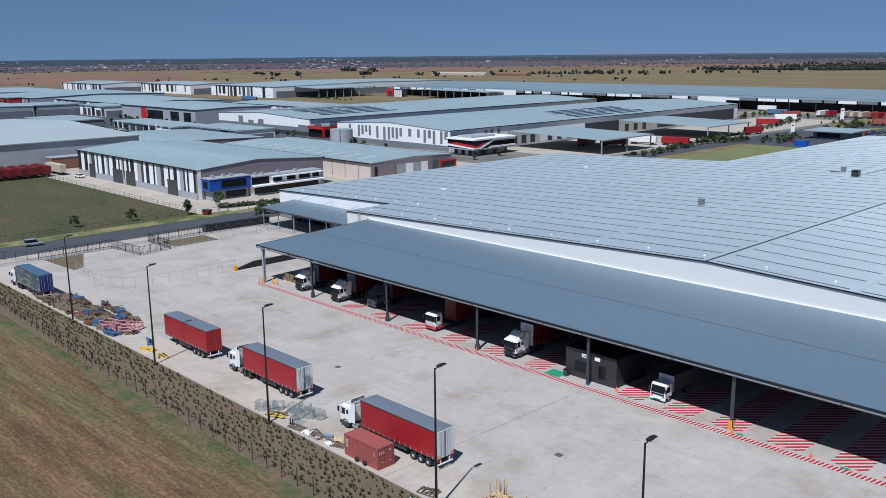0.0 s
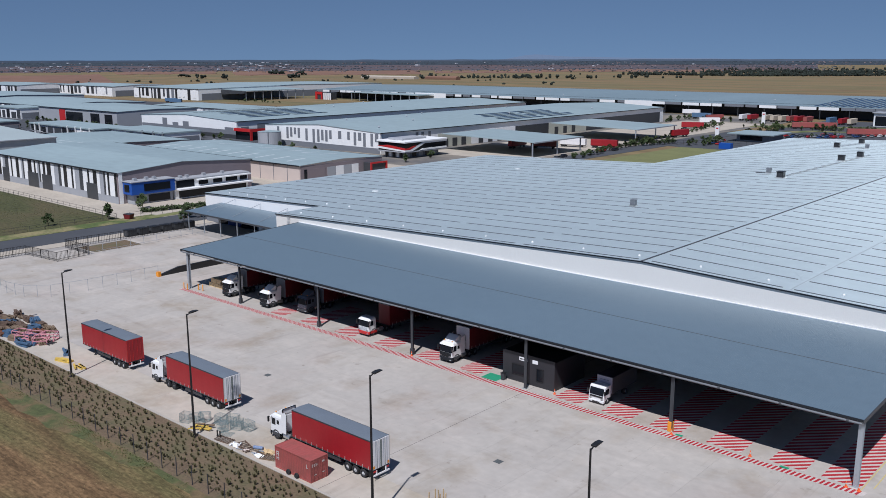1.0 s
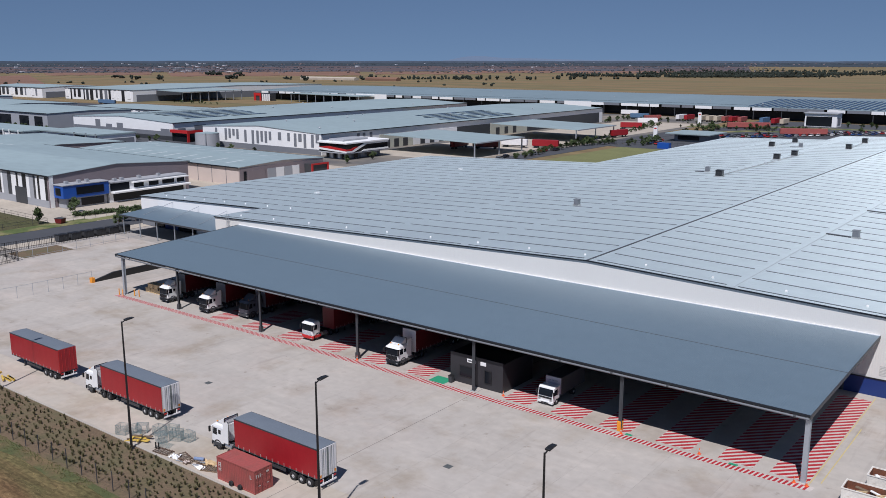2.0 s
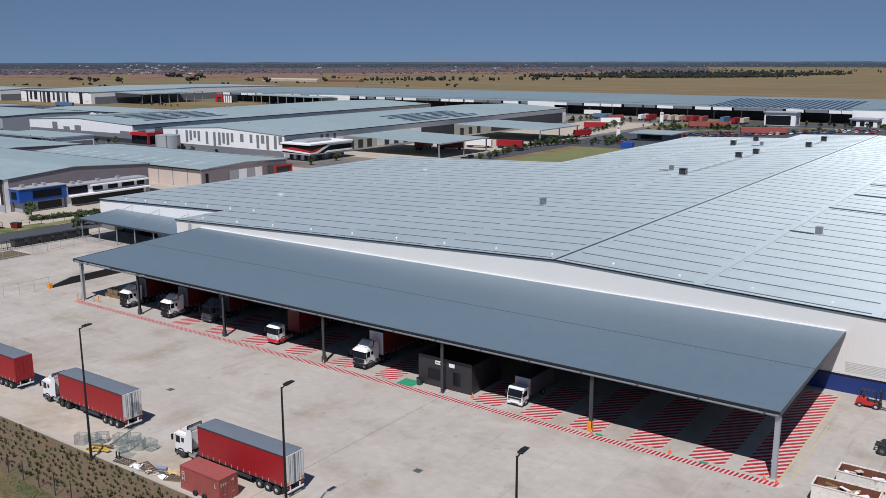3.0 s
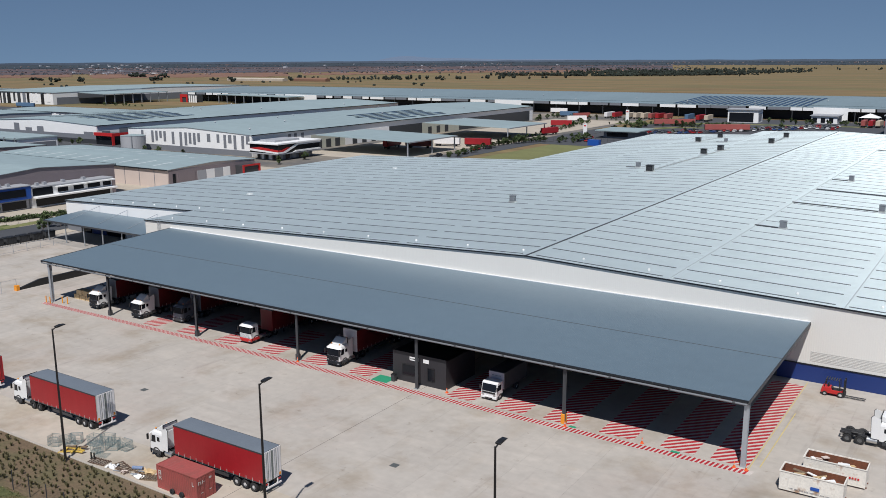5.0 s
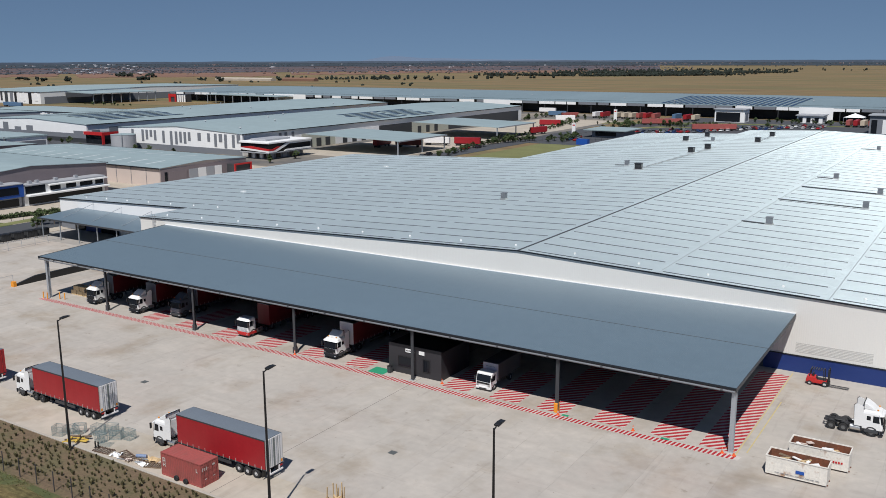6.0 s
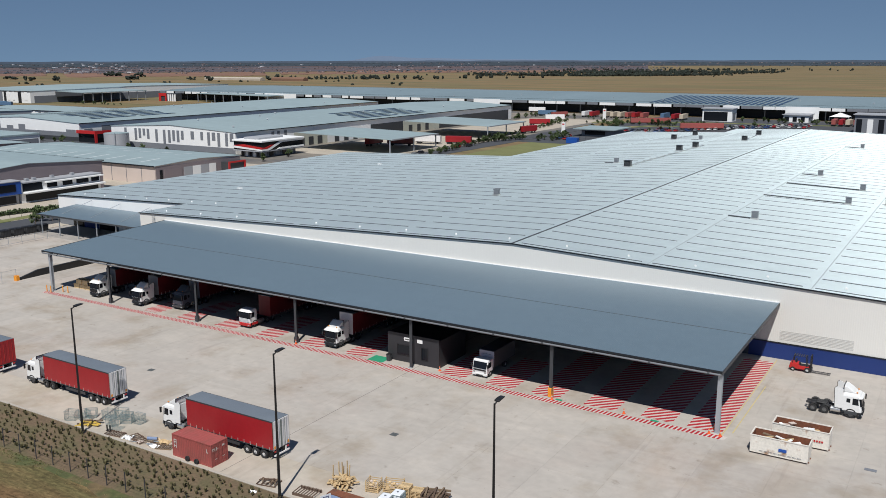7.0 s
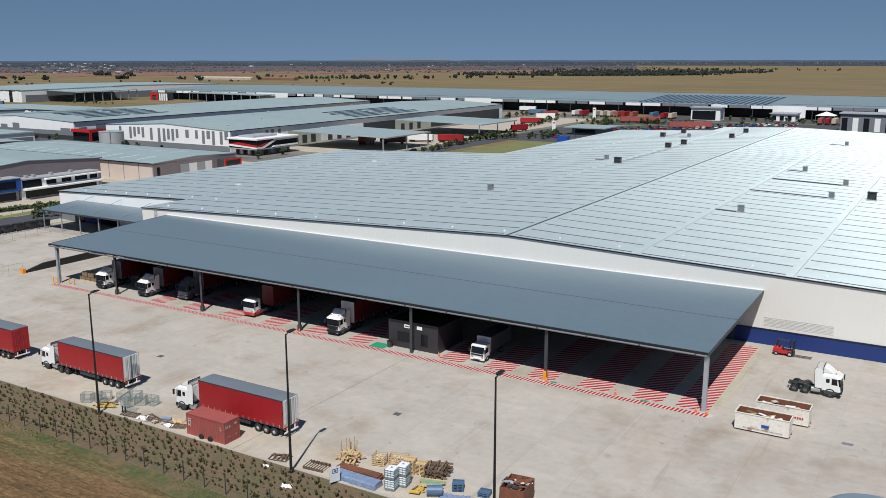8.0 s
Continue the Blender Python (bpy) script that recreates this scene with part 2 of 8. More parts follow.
M_ORANGE = mat("orange_yellow_guard", (0.75, 0.28, 0.02), 0.55, var=0.1, scale=1)
M_CONE = mat("cone_orange", (0.75, 0.12, 0.03), 0.6, var=0.1, scale=2)
M_GREEN = mat("green_paint", (0.025, 0.26, 0.14), 0.7, var=0.1, scale=1)
M_TIMBER = mat("raw_timber", (0.55, 0.4, 0.22), 0.8, var=0.2, scale=1.2, fine=6, island=0.2)
M_OLDWOOD = mat("weathered_timber", (0.2, 0.14, 0.09), 0.85, var=0.22, scale=1, fine=6, island=0.3)
M_BLUEP = mat("blue_steel", (0.075, 0.135, 0.22), 0.5, var=0.15, scale=1, island=0.25)
M_PINKP = mat("faded_red_steel", (0.66, 0.29, 0.32), 0.6, var=0.12, scale=1)
M_MESH = mat("wire_mesh", (0.27, 0.36, 0.37), 0.45, 0.5, var=0.1, scale=2)
M_YELLOW = mat("yellow_plant_paint", (0.6, 0.41, 0.08), 0.5, var=0.1, scale=1)
M_IBC = mat("white_plastic", (0.72, 0.74, 0.77), 0.4, var=0.05, scale=2)
M_WRAP = mat("silver_plastic_wrap", (0.21, 0.27, 0.4), 0.22, 0.1, var=0.2, scale=1.5, fine=6)
M_RUST = mat("rusty_steel", (0.2, 0.07, 0.035), 0.8, var=0.3, scale=0.9, fine=5, second=(0.11, 0.05, 0.03))
M_SKIP = mat("skip_white", (0.7, 0.665, 0.6), 0.5, var=0.14, scale=0.9, fine=4, second=(0.34, 0.22, 0.15), mix=(0.56, 0.7))
M_SOLAR = mat("solar_panel", (0.012, 0.022, 0.05), 0.15, 0.0, var=0.1, scale=1)
M_BARK = mat("bark", (0.12, 0.09, 0.07), 0.9, var=0.2, scale=2)
M_LEAF = mat("leaves", (0.05, 0.075, 0.022), 0.8, var=0.3, scale=0.6, fine=4, island=0.35)
M_SHRUB = mat("strappy_shrub", (0.135, 0.12, 0.056), 0.85, var=0.3, scale=0.8, fine=4, island=0.4)
M_FARTREE = mat("far_woodland", (0.027, 0.033, 0.027), 0.95, var=0.3, scale=0.02, fine=0.2, island=0.35, spec=0.1)
# bush, suburb land and hills: haze painted in as a bluish tone
M_FARHAZE = mat("far_bush", (0.06, 0.076, 0.092), 0.95, var=0.25, scale=0.006, fine=0.05, island=0.35, spec=0.1)
M_FARSUB = mat("hazed_suburb_land", (0.128, 0.09, 0.088), 0.95, var=0.35, scale=0.006, fine=0.05, second=(0.07, 0.076, 0.092), stretch=(0.5, 1.4, 1), spec=0.1)
M_FARHOUSE = mat("far_houses", (0.15, 0.118, 0.118), 0.85, var=0.2, scale=0.01, island=0.6, spec=0.1)
M_FARRED = mat("far_red_soil", (0.185, 0.1, 0.066), 0.95, var=0.2, scale=0.006, fine=0.03)
M_HILL = mat("hazed_hills", (0.2, 0.265, 0.375), 1.0, var=0.05, scale=0.002, spec=0.0)


# ---- mesh helpers ----
def quad(bm, pts, mi=0):
    f = bm.faces.new([bm.verts.new(p) for p in pts])
    f.material_index = mi
    return f


def box(bm, x0, x1, y0, y1, z0, z1, mi=0):
    v = [bm.verts.new(p) for p in ((x0, y0, z0), (x1, y0, z0), (x1, y1, z0), (x0, y1, z0), (x0, y0, z1), (x1, y0, z1), (x1, y1, z1), (x0, y1, z1))]
    for a in ((3, 2, 1, 0), (4, 5, 6, 7), (0, 1, 5, 4), (1, 2, 6, 5), (2, 3, 7, 6), (3, 0, 4, 7)):
        bm.faces.new([v[i] for i in a]).material_index = mi
    return v


def rod(bm, p, q, r, seg=8, r2=None, mi=0):
    """A round bar from p to q, tapering to r2."""
    p, q = Vector(p), Vector(q)
    r2 = r if r2 is None else r2
    d = (q - p).normalized()
    a = d.orthogonal().normalized()
    b = d.cross(a)
    rings = []
    for c, rr in ((p, r), (q, r2)):
        rings.append([bm.verts.new(c + (a * math.cos(2 * math.pi * i / seg) + b * math.sin(2 * math.pi * i / seg)) * rr) for i in range(seg)])
    for i in range(seg):
        j = (i + 1) % seg
        bm.faces.new((rings[0][i], rings[0][j], rings[1][j], rings[1][i])).material_index = mi
    bm.faces.new(rings[0][::-1]).material_index = mi
    bm.faces.new(rings[1]).material_index = mi


def bar(bm, p, q, w, h=None, mi=0):
    """A square bar from p to q."""
    p, q = Vector(p), Vector(q)
    h = w if h is None else h
    d = (q - p).normalized()
    up = Vector((0, 0, 1)) if abs(d.z) < 0.95 else Vector((1, 0, 0))
    a = d.cross(up).normalized() * w / 2
    b = a.cross(d).normalized() * h / 2
    v = [bm.verts.new(c + s * a + t * b) for c in (p, q) for s, t in ((-1, -1), (1, -1), (1, 1), (-1, 1))]
    for f in ((3, 2, 1, 0), (4, 5, 6, 7), (0, 1, 5, 4), (1, 2, 6, 5), (2, 3, 7, 6), (3, 0, 4, 7)):
        bm.faces.new([v[i] for i in f]).material_index = mi


def prism(bm, outline, axis, a, b, mi=0):
    """Extrudes an outline of (u, v) along an axis from a to b: for axis x, (u, v) is (y, z); y: (x, z); z: (x, y)."""
    def at(u, v, w):
        return {"x": (w, u, v), "y": (u, w, v), "z": (u, v, w)}[axis]
    lo = [bm.verts.new(at(u, v, a)) for u, v in outline]
    hi = [bm.verts.new(at(u, v, b)) for u, v in outline]
    n = len(outline)
    fs = [bm.faces.new(lo[::-1]), bm.faces.new(hi)]
    for i in range(n):
        fs.append(bm.faces.new((lo[i], lo[(i + 1) % n], hi[(i + 1) % n], hi[i])))
    for f in fs:
        f.material_index = mi
    return fs


def soften(bm, width, seg=1, angle=30):
    bmesh.ops.recalc_face_normals(bm, faces=bm.faces)
    es = [e for e in bm.edges if len(e.link_faces) == 2 and e.calc_face_angle(0) > radians(angle)]
    bmesh.ops.bevel(bm, geom=es, offset=width, segments=seg, affect="EDGES", profile=0.6, clamp_overlap=True)


def mesh_of(name, bm, *materials):
    bmesh.ops.recalc_face_normals(bm, faces=bm.faces)
    me = bpy.data.meshes.new(name)
    bm.to_mesh(me)
    bm.free()
    for m in materials:
        me.materials.append(m)
    return me


def part(name, bm, material, parent, label="", m=None):
    ob = new(name, mesh_of(name, bm, *(material if isinstance(material, (tuple, list)) else (material,))))
    ob.parent = parent
    if m is not None:
        ob.matrix_basis = m
    if label:
        tagged(ob, label)
    return ob


def piece(name, me, parent, m):
    ob = new(name, me)
    ob.parent = parent
    ob.matrix_basis = m
    return ob


def thing(name, label, category, m=None, group="", kind=""):
    ob = new(name)
    ob.empty_display_size = 0.5
    if m is not None:
        ob.matrix_basis = m
    return tagged(ob, label, category, group, kind)


def structure(name, bm, material, label, category=""):
    ob = new(name, mesh_of(name, bm, *(material if isinstance(material, (tuple, list)) else (material,))))
    return tagged(ob, label, category or name.split("_")[0], kind="structure")


B = bmesh.new

# ---- ground ----
bm = B()
ring = [bm.verts.new((4900 * math.cos(a), 4900 * math.sin(a), -0.12)) for a in [2 * math.pi * i / 72 for i in range(72)]]
bm.faces.new(ring)
structure("ground", bm, M_PLAIN, "dry brown grass plain reaching the horizon", "ground")


def sheet(name, x0, x1, y0, y1, z, material, label, category, thick=0.1):
    b = B()
    box(b, x0, x1, y0, y1, z - thick, z)
    return structure(name, b, material, label, category)


sheet("ground_field", -340, 60, -330, -46.4, -0.02, M_EARTH, "ploughed red-brown earth field with dry grass", "field")
bm = B()
rim = [(-176 + k * 4, -48.6 - 1.6 * noise.noise((k * 0.37, 1.5, 0)) - 1.0 * noise.noise((k * 1.3, 7.5, 0))) for k in range(60)]
prism(bm, [(60, -46.41), (-176, -46.41)] + rim, "z", -0.1, 0.005)
structure("ground_grass_strip", bm, M_VERGE2, "patchy green grass along the garden fence", "grass verge")
sheet("ground_garden", -176, 60, -46.4, -38.3, 0.0, M_MULCH, "bark mulch garden strip beside the yard", "garden bed")
sheet("ground_lot", -330, -206.5, -330, 30.5, 0.0, M_GRASS, "vacant lot of rough green and brown grass", "grass")
sheet("ground_verge", -206.5, -200.2, -330, 40, 0.02, M_VERGE, "green grass verge beside the road", "grass verge")
sheet("ground_verge_2", -187.2, -182.5, -330, 160, 0.02, M_GRAVEL, "pale dry verge between road and fence", "verge")
sheet("road", -200, -187.4, -330, 420, 0.0, M_ASPH, "grey asphalt access road", "road")
sheet("pavement_apron", -345, -200.3, 30.7, 172, -0.01, M_GRAVEL, "pale gravel and concrete apron round the neighbouring sheds", "pavement")
sheet("pavement_estate", -1150, -345.2, 40, 392, -0.04, M_ASPH, "grey asphalt streets and yards of the estate", "road")
sheet("pavement_yards", -345, -200.3, 172.2, 555, -0.03, mat("worn_asphalt", (0.12, 0.115, 0.11), 0.9, var=0.25, scale=0.03, fine=0.3, second=(0.22, 0.19, 0.15)), "worn asphalt and gravel ground of the neighbouring estate", "pavement")
sheet("pavement_rear", -186.8, 150, 318, 555, -0.01, M_ASPH, "asphalt car park behind the warehouse", "car park")
sheet("ground_lawn", -180, -119, 176, 317.5, 0.0, M_LAWN, "mown green lawn behind the warehouse", "lawn")
sheet("pavement_dock", -262, -207, 216, 490, 0.0, M_GRAVEL, "pale gravel dock yard beside a white warehouse", "pavement")
for n, pts in enumerate((((-206, 462), (-150, 494), (-60, 510), (-60, 518), (-152, 503), (-208, 474)), ((-186, 424), (-176, 424), (-158, 452), (-128, 462), (-130, 467), (-164, 460)))):
    bm = B()
    prism(bm, pts, "z", -0.03, 0.04)
    structure("ground_rear_verge_%d" % (n + 1), bm, M_VERGE, "olive grass verge before the depot", "grass verge")
sheet("ground_dry_lot", -725, -560, 380, 538, 0.03, M_PLAIN, "dry brown vacant lot", "grass")

# kerb beside the garden
bm = B()
box(bm, -176, 60, -38.3, -38.0, -0.1, 0.1)
soften(bm, 0.03)
structure("kerb", bm, M_KERB, "pale concrete kerb along the yard", "kerb")

# ---- the main warehouse ----
RIDGE_X, RIDGE_Z = -43.3, 12.45
WY = 31.2          # front wall


def roof_z(x):
    return RIDGE_Z - 0.033 * abs(x - RIDGE_X)


warehouse = thing("warehouse", "huge white-walled warehouse with low-pitched blue-grey metal roof", "warehouse", kind="structure")


def wall_strip(x0, x1, y, z0, name, material, thick=0.3, label=""):
    b = B()
    xs = [x0] + ([RIDGE_X] if x0 < RIDGE_X < x1 else []) + [x1]
    prism(b, [(x0, z0), (x1, z0)] + [(x, roof_z(x) - 0.06) for x in xs[::-1]], "y", y, y + thick)
    return part(name, b, material, warehouse, label)


def plain_wall(x0, x1, y0, y1, z0, z1, name, material, label=""):
    b = B()
    box(b, x0, x1, y0, y1, z0, z1)
    return part(name, b, material, warehouse, label)


XR = 76.0
wall_strip(-137, XR, WY, 2.45, "wall", M_WHITE, label="white ribbed metal front wall")
plain_wall(-3.6, XR, WY - 0.05, WY + 0.3, 0, 2.447, "base_wall", M_BLUE, "dark blue precast base wall")
plain_wall(-137, -3.603, WY - 0.02, WY + 0.28, 0, 2.447, "base_wall", M_SHADE, "dock wall under the canopy, its shade put into the grey")
wall_strip(-186.0, -137, 45, 4.2, "wall", M_WPLAIN, label="white set-back wall above the office")
plain_wall(-186.0, -137, 45.02, 45.3, 0, 4.197, "base_wall", M_MGREY)
plain_wall(-137, -136.7, WY + 0.303, 45, 0, roof_z(-137) - 0.1, "wall", M_WPLAIN)
plain_wall(-186.0, -185.7, 45.303, 170, 0, roof_z(-186) - 0.1, "wall", M_WPLAIN)
plain_wall(-185.7, -115.5, 169.7, 170, 0, roof_z(-186) - 0.1, "wall", M_WPLAIN)
plain_wall(-115.5, -115.2, 170, 289, 0, roof_z(-116) - 0.1, "wall", M_WPLAIN)
plain_wall(-115.2, -74, 288.7, 289, 0, 9.7, "wall", M_WPLAIN)
plain_wall(-74, -73.7, 289, 311, 0, 11.2, "wall", M_WPLAIN)
plain_wall(-73.7, XR, 310.7, 311, 0, 8.4, "wall", M_WPLAIN)
plain_wall(XR - 0.3, XR, WY + 0.303, 310.7, 0, 8.4, "wall", M_WPLAIN)

ROOFS = ((-186.3, -137.2, 44.9, 170.3), (-137.2, -115.8, WY - 0.08, 170.3), (-115.8, -74, WY - 0.08, 289.3), (-74, RIDGE_X, WY - 0.08, 311.3), (RIDGE_X, XR + 0.3, WY - 0.08, 311.3))
bm = B()
for (xa, xb, ya, yb) in ROOFS:
    prism(bm, [(xa, roof_z(xa) - 0.05), (xb, roof_z(xb) - 0.05), (xb, roof_z(xb) + 0.05), (xa, roof_z(xa) + 0.05)], "y", ya, yb)
part("roof_deck", bm, M_DASH, warehouse)

RIB = ((0.0, 0.0), (0.58, 0.0), (0.594, 0.022), (0.615, 0.042), (0.635, 0.046), (0.665, 0.046), (0.685, 0.042), (0.706, 0.022))


def rib_sheet(u0, u1, pitch):
    """The cross-section of a ribbed sheet from u0 to u1."""
    out, u = [], u0
    k = pitch / 0.72
    while u < u1:
        out += [(u + a * k, h * k) for a, h in RIB if u + a * k < u1]
        u += pitch
    return out + [(u1, 0.0)]


verts, faces = [], []
for (xa, xb, ya, yb) in ROOFS:
    prof = rib_sheet(ya, yb, 0.24)
    for i, (u, h) in enumerate(prof):
        verts += [(xa, u, roof_z(xa) + 0.075 + h), (xb, u, roof_z(xb) + 0.075 + h)]
        if i:
            n = len(verts)
            faces.append((n - 4, n - 3, n - 1, n - 2))
me = bpy.data.meshes.new("roof")
me.from_pydata(verts, [], faces)
me.materials.append(M_ROOF)
ob = new("roof", me)
ob.parent = warehouse
tagged(ob, "blue-grey ribbed metal roof sheeting")
bm = B()
box(bm, RIDGE_X - 0.2, RIDGE_X + 0.2, WY - 0.2, 311.35, RIDGE_Z + 0.02, RIDGE_Z + 0.12)
part("ridge_cap", bm, M_DARK, warehouse, "dark ridge capping")
for x0, x1 in ((-137.2, RIDGE_X), (RIDGE_X, XR)):
    bm = B()
    prism(bm, [(x0, roof_z(x0) - 0.1), (x1, roof_z(x1) - 0.1), (x1, roof_z(x1) + 0.1), (x0, roof_z(x0) + 0.1)], "y", WY - 0.22, WY - 0.083)
    part("gutter", bm, M_GUTTER, warehouse, "dark barge capping")
bm = B()
prism(bm, [(-186.3, roof_z(-186.3) - 0.15), (-137.3, roof_z(-137.3) - 0.15), (-137.3, roof_z(-137.3) + 0.1), (-186.3, roof_z(-186.3) + 0.1)], "y", 44.75, 44.897)
part("gutter", bm, M_GUTTER, warehouse)

# ---- the loading canopy ----
canopy = thing("loading_canopy", "long grey metal loading canopy on steel posts along the warehouse", "canopy", kind="structure")
CX0, CX1, CY0, CY1, CZ0, CZ1 = -126.6, 0.25, -0.35, 31.0, 7.74, 8.42
CSKEW = -2.2         # the far end is cut askew
# deck, rafters and purlins are black to deepen the shade below
bm = B()
prism(bm, [(CY0, CZ0 - 0.06), (CY1, CZ1 - 0.06), (CY1, CZ1), (CY0, CZ0)], "x", CX0, CX1)
for v in bm.verts:
    if v.co.x < CX0 + 1 and v.co.y > CY1 - 1:
        v.co.x += CSKEW
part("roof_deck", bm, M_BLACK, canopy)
verts, faces = [], []
for i, (u, h) in enumerate(rib_sheet(CX0, CX1, 0.25)):
    verts += [(u, CY0, CZ0 + 0.004 + h * 0.6), (u + CSKEW * (CX1 - u) / (CX1 - CX0), CY1, CZ1 + 0.004 + h * 0.6)]
    if i:
        n = len(verts)
        faces.append((n - 4, n - 2, n - 1, n - 3))
me = bpy.data.meshes.new("roof_sheet")
me.from_pydata(verts, [], faces)
me.materials.append(M_CANOPY)
ob = new("roof_sheet", me)
ob.parent = canopy
tagged(ob, "blue-grey ribbed metal sheeting")
bm = B()
box(bm, CX0, CX1, CY0 - 0.2, CY0 - 0.003, CZ0 - 0.17, CZ0 + 0.04)
part("gutter", bm, M_GUTTER, canopy, "dark front gutter")
for x in (CX0 - 0.1, CX1 + 0.003):
    bm = B()
    prism(bm, [(CY0 - 0.2, CZ0 - 0.36), (CY1, CZ1 - 0.4), (CY1, CZ1 + 0.06), (CY0 - 0.2, CZ0 + 0.06)], "x", x, x + 0.097)
    if x < CX0:
        for v in bm.verts:
            v.co.x += CSKEW * (v.co.y - CY0) / (CY1 - CY0)
    part("fascia", bm, M_DARK, canopy, "dark grey end fascia")
POSTS = (-125.1, -108.4, -86.4, -64.7, -43.3, -21.5, 0.0)
for i, x in enumerate(POSTS):
    bm = B()
    w = 0.17 if 0 < i < 6 else 0.26
    # I-section column
    for a, b_ in ((-w, -w + 0.05), (w - 0.05, w)):
        box(bm, x - w, x + w, a + 0.1, b_ + 0.1, 0, CZ0 - 0.35)
    box(bm, x - 0.03, x + 0.03, -w + 0.153, w + 0.047, 0, CZ0 - 0.35)
    part("post", bm, M_STEEL if i in (0, 6) else M_DARK, canopy, "pale galvanised corner post" if i in (0, 6) else "dark steel post")
    bm = B()
    box(bm, x - 0.32, x + 0.32, -0.24, 0.44, 0, 0.06)
    part("base_plate", bm, M_STEEL, canopy)
    # rafter back to the wall
    bm = B()
    prism(bm, [(0.3, CZ0 - 0.65), (CY1 - 0.05, CZ1 - 0.75), (CY1 - 0.05, CZ1 - 0.14), (0.3, CZ0 - 0.12)], "x", x - 0.12, x + 0.12)
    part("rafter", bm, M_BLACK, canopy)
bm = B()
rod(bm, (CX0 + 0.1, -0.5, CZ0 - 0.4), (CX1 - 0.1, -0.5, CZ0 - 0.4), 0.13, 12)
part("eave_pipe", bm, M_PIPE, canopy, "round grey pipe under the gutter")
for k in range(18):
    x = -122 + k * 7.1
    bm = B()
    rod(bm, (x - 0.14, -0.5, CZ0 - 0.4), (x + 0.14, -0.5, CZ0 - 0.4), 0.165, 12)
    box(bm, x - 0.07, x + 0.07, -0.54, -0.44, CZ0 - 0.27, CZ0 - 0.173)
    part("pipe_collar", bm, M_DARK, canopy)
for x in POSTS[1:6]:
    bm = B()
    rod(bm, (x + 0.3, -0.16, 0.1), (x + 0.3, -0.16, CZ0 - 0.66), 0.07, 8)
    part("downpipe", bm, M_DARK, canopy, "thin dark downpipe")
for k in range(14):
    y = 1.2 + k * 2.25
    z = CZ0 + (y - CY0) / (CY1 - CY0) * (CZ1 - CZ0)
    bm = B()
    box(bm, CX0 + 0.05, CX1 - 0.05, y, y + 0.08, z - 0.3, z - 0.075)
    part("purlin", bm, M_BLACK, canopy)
bm = B()
box(bm, CX0 + 0.02 + CSKEW / 2, CX1 - 0.02, 14.62, 14.74, CZ0 + 0.3, CZ0 + 0.372)
part("sheet_lap", bm, M_DASH, canopy, "dark lap line across the sheeting")
bm = B()
box(bm, CX0 + CSKEW, CX1, CY1 - 0.02, CY1 + 0.18, CZ1 - 0.05, CZ1 + 0.12)
part("flashing", bm, M_WPLAIN, canopy, "white wall flashing")

# dock doors in the back wall, greyed to deepen the canopy's shade
for k in range(16):
    x = -121 + k * 7.25
    bm = B()
    box(bm, x - 1.5, x + 1.5, WY - 0.12, WY - 0.025, 0.9, 4.4)
    part("dock_door", bm, M_MGREY, warehouse, "grey roller dock door")

# roof lap lines, row by row, broken at each bay
BAYS = ((-183.5, -160.6), (-158.8, -138.0), (-136.4, -115.4), (-113.7, -92.8), (-91.1, -69.4), (-67.6, -44.5), (-42.1, -21.0), (-19.3, 3.0), (4.7, 26.4), (28.2, 50.0), (51.8, 73.5))
dash_cache = {}


def dash(x0, x1, y):
    key = (round(x1 - x0, 2), x0 < RIDGE_X)
    if key not in dash_cache:
        b = B()
        L = x1 - x0
        rise = roof_z(x1) - roof_z(x0)
        prism(b, [(0, 0.06), (L, rise + 0.06), (L, rise + 0.125), (0, 0.125)], "y", -0.16, 0.16)
        dash_cache[key] = mesh_of("lap_strip", b, M_DASH)
    piece("lap_strip", dash_cache[key], warehouse, pose(x0, y, roof_z(x0)))


for row in range(46):
    y = 32.3 + row * 6.13
    for x0, x1 in BAYS:
        if y > 169 and x0 < -115 or y > 288 and x0 < -74 or y > 310:
            continue
        if y < 46 and x0 < -137:
            continue
        dash(x0, x1, y)
M_COVER = mat("pale_cover_strip", (0.52, 0.57, 0.58), 0.5, 0.3, var=0.05)
for x in (-19.7, 4.3, 27.8, 51.4):
    bm = B()
    prism(bm, [(x - 0.07, roof_z(x - 0.07) + 0.06), (x + 0.07, roof_z(x + 0.07) + 0.06), (x + 0.07, roof_z(x + 0.07) + 0.13), (x - 0.07, roof_z(x - 0.07) + 0.13)], "y", WY - 0.05, 311)
    part("cover_strip", bm, M_COVER, warehouse, "thin grey metal cover strip")

# ---- yard slabs, 7.2 by 6.4 m with recessed joints ----
bm = B()
box(bm, -182.4, 60, -38.0, WY - 0.06, -0.16, -0.035)
box(bm, -182.4, -137.01, WY - 0.06, 44.9, -0.16, -0.035)
yard = structure("pavement_yard", bm, M_JOINT, "concrete truck yard cast in large slabs", "yard")
bm = B()
box(bm, 0, 7.19, 0, 6.37, -0.15, 0)
slab_me = mesh_of("slab", bm, M_CONC)
M_CONC2 = stained(mat("kerbside_concrete", (0.445, 0.398, 0.337), 0.75, var=0.1, scale=0.06, fine=0.9, obj=0.03, second=(0.4, 0.35, 0.285), mix=(0.45, 0.66), world=True))
bm = B()
box(bm, 0, 7.19, 0, 6.37, -0.15, 0)
kerb_me = mesh_of("slab", bm, M_CONC2)
bm = B()
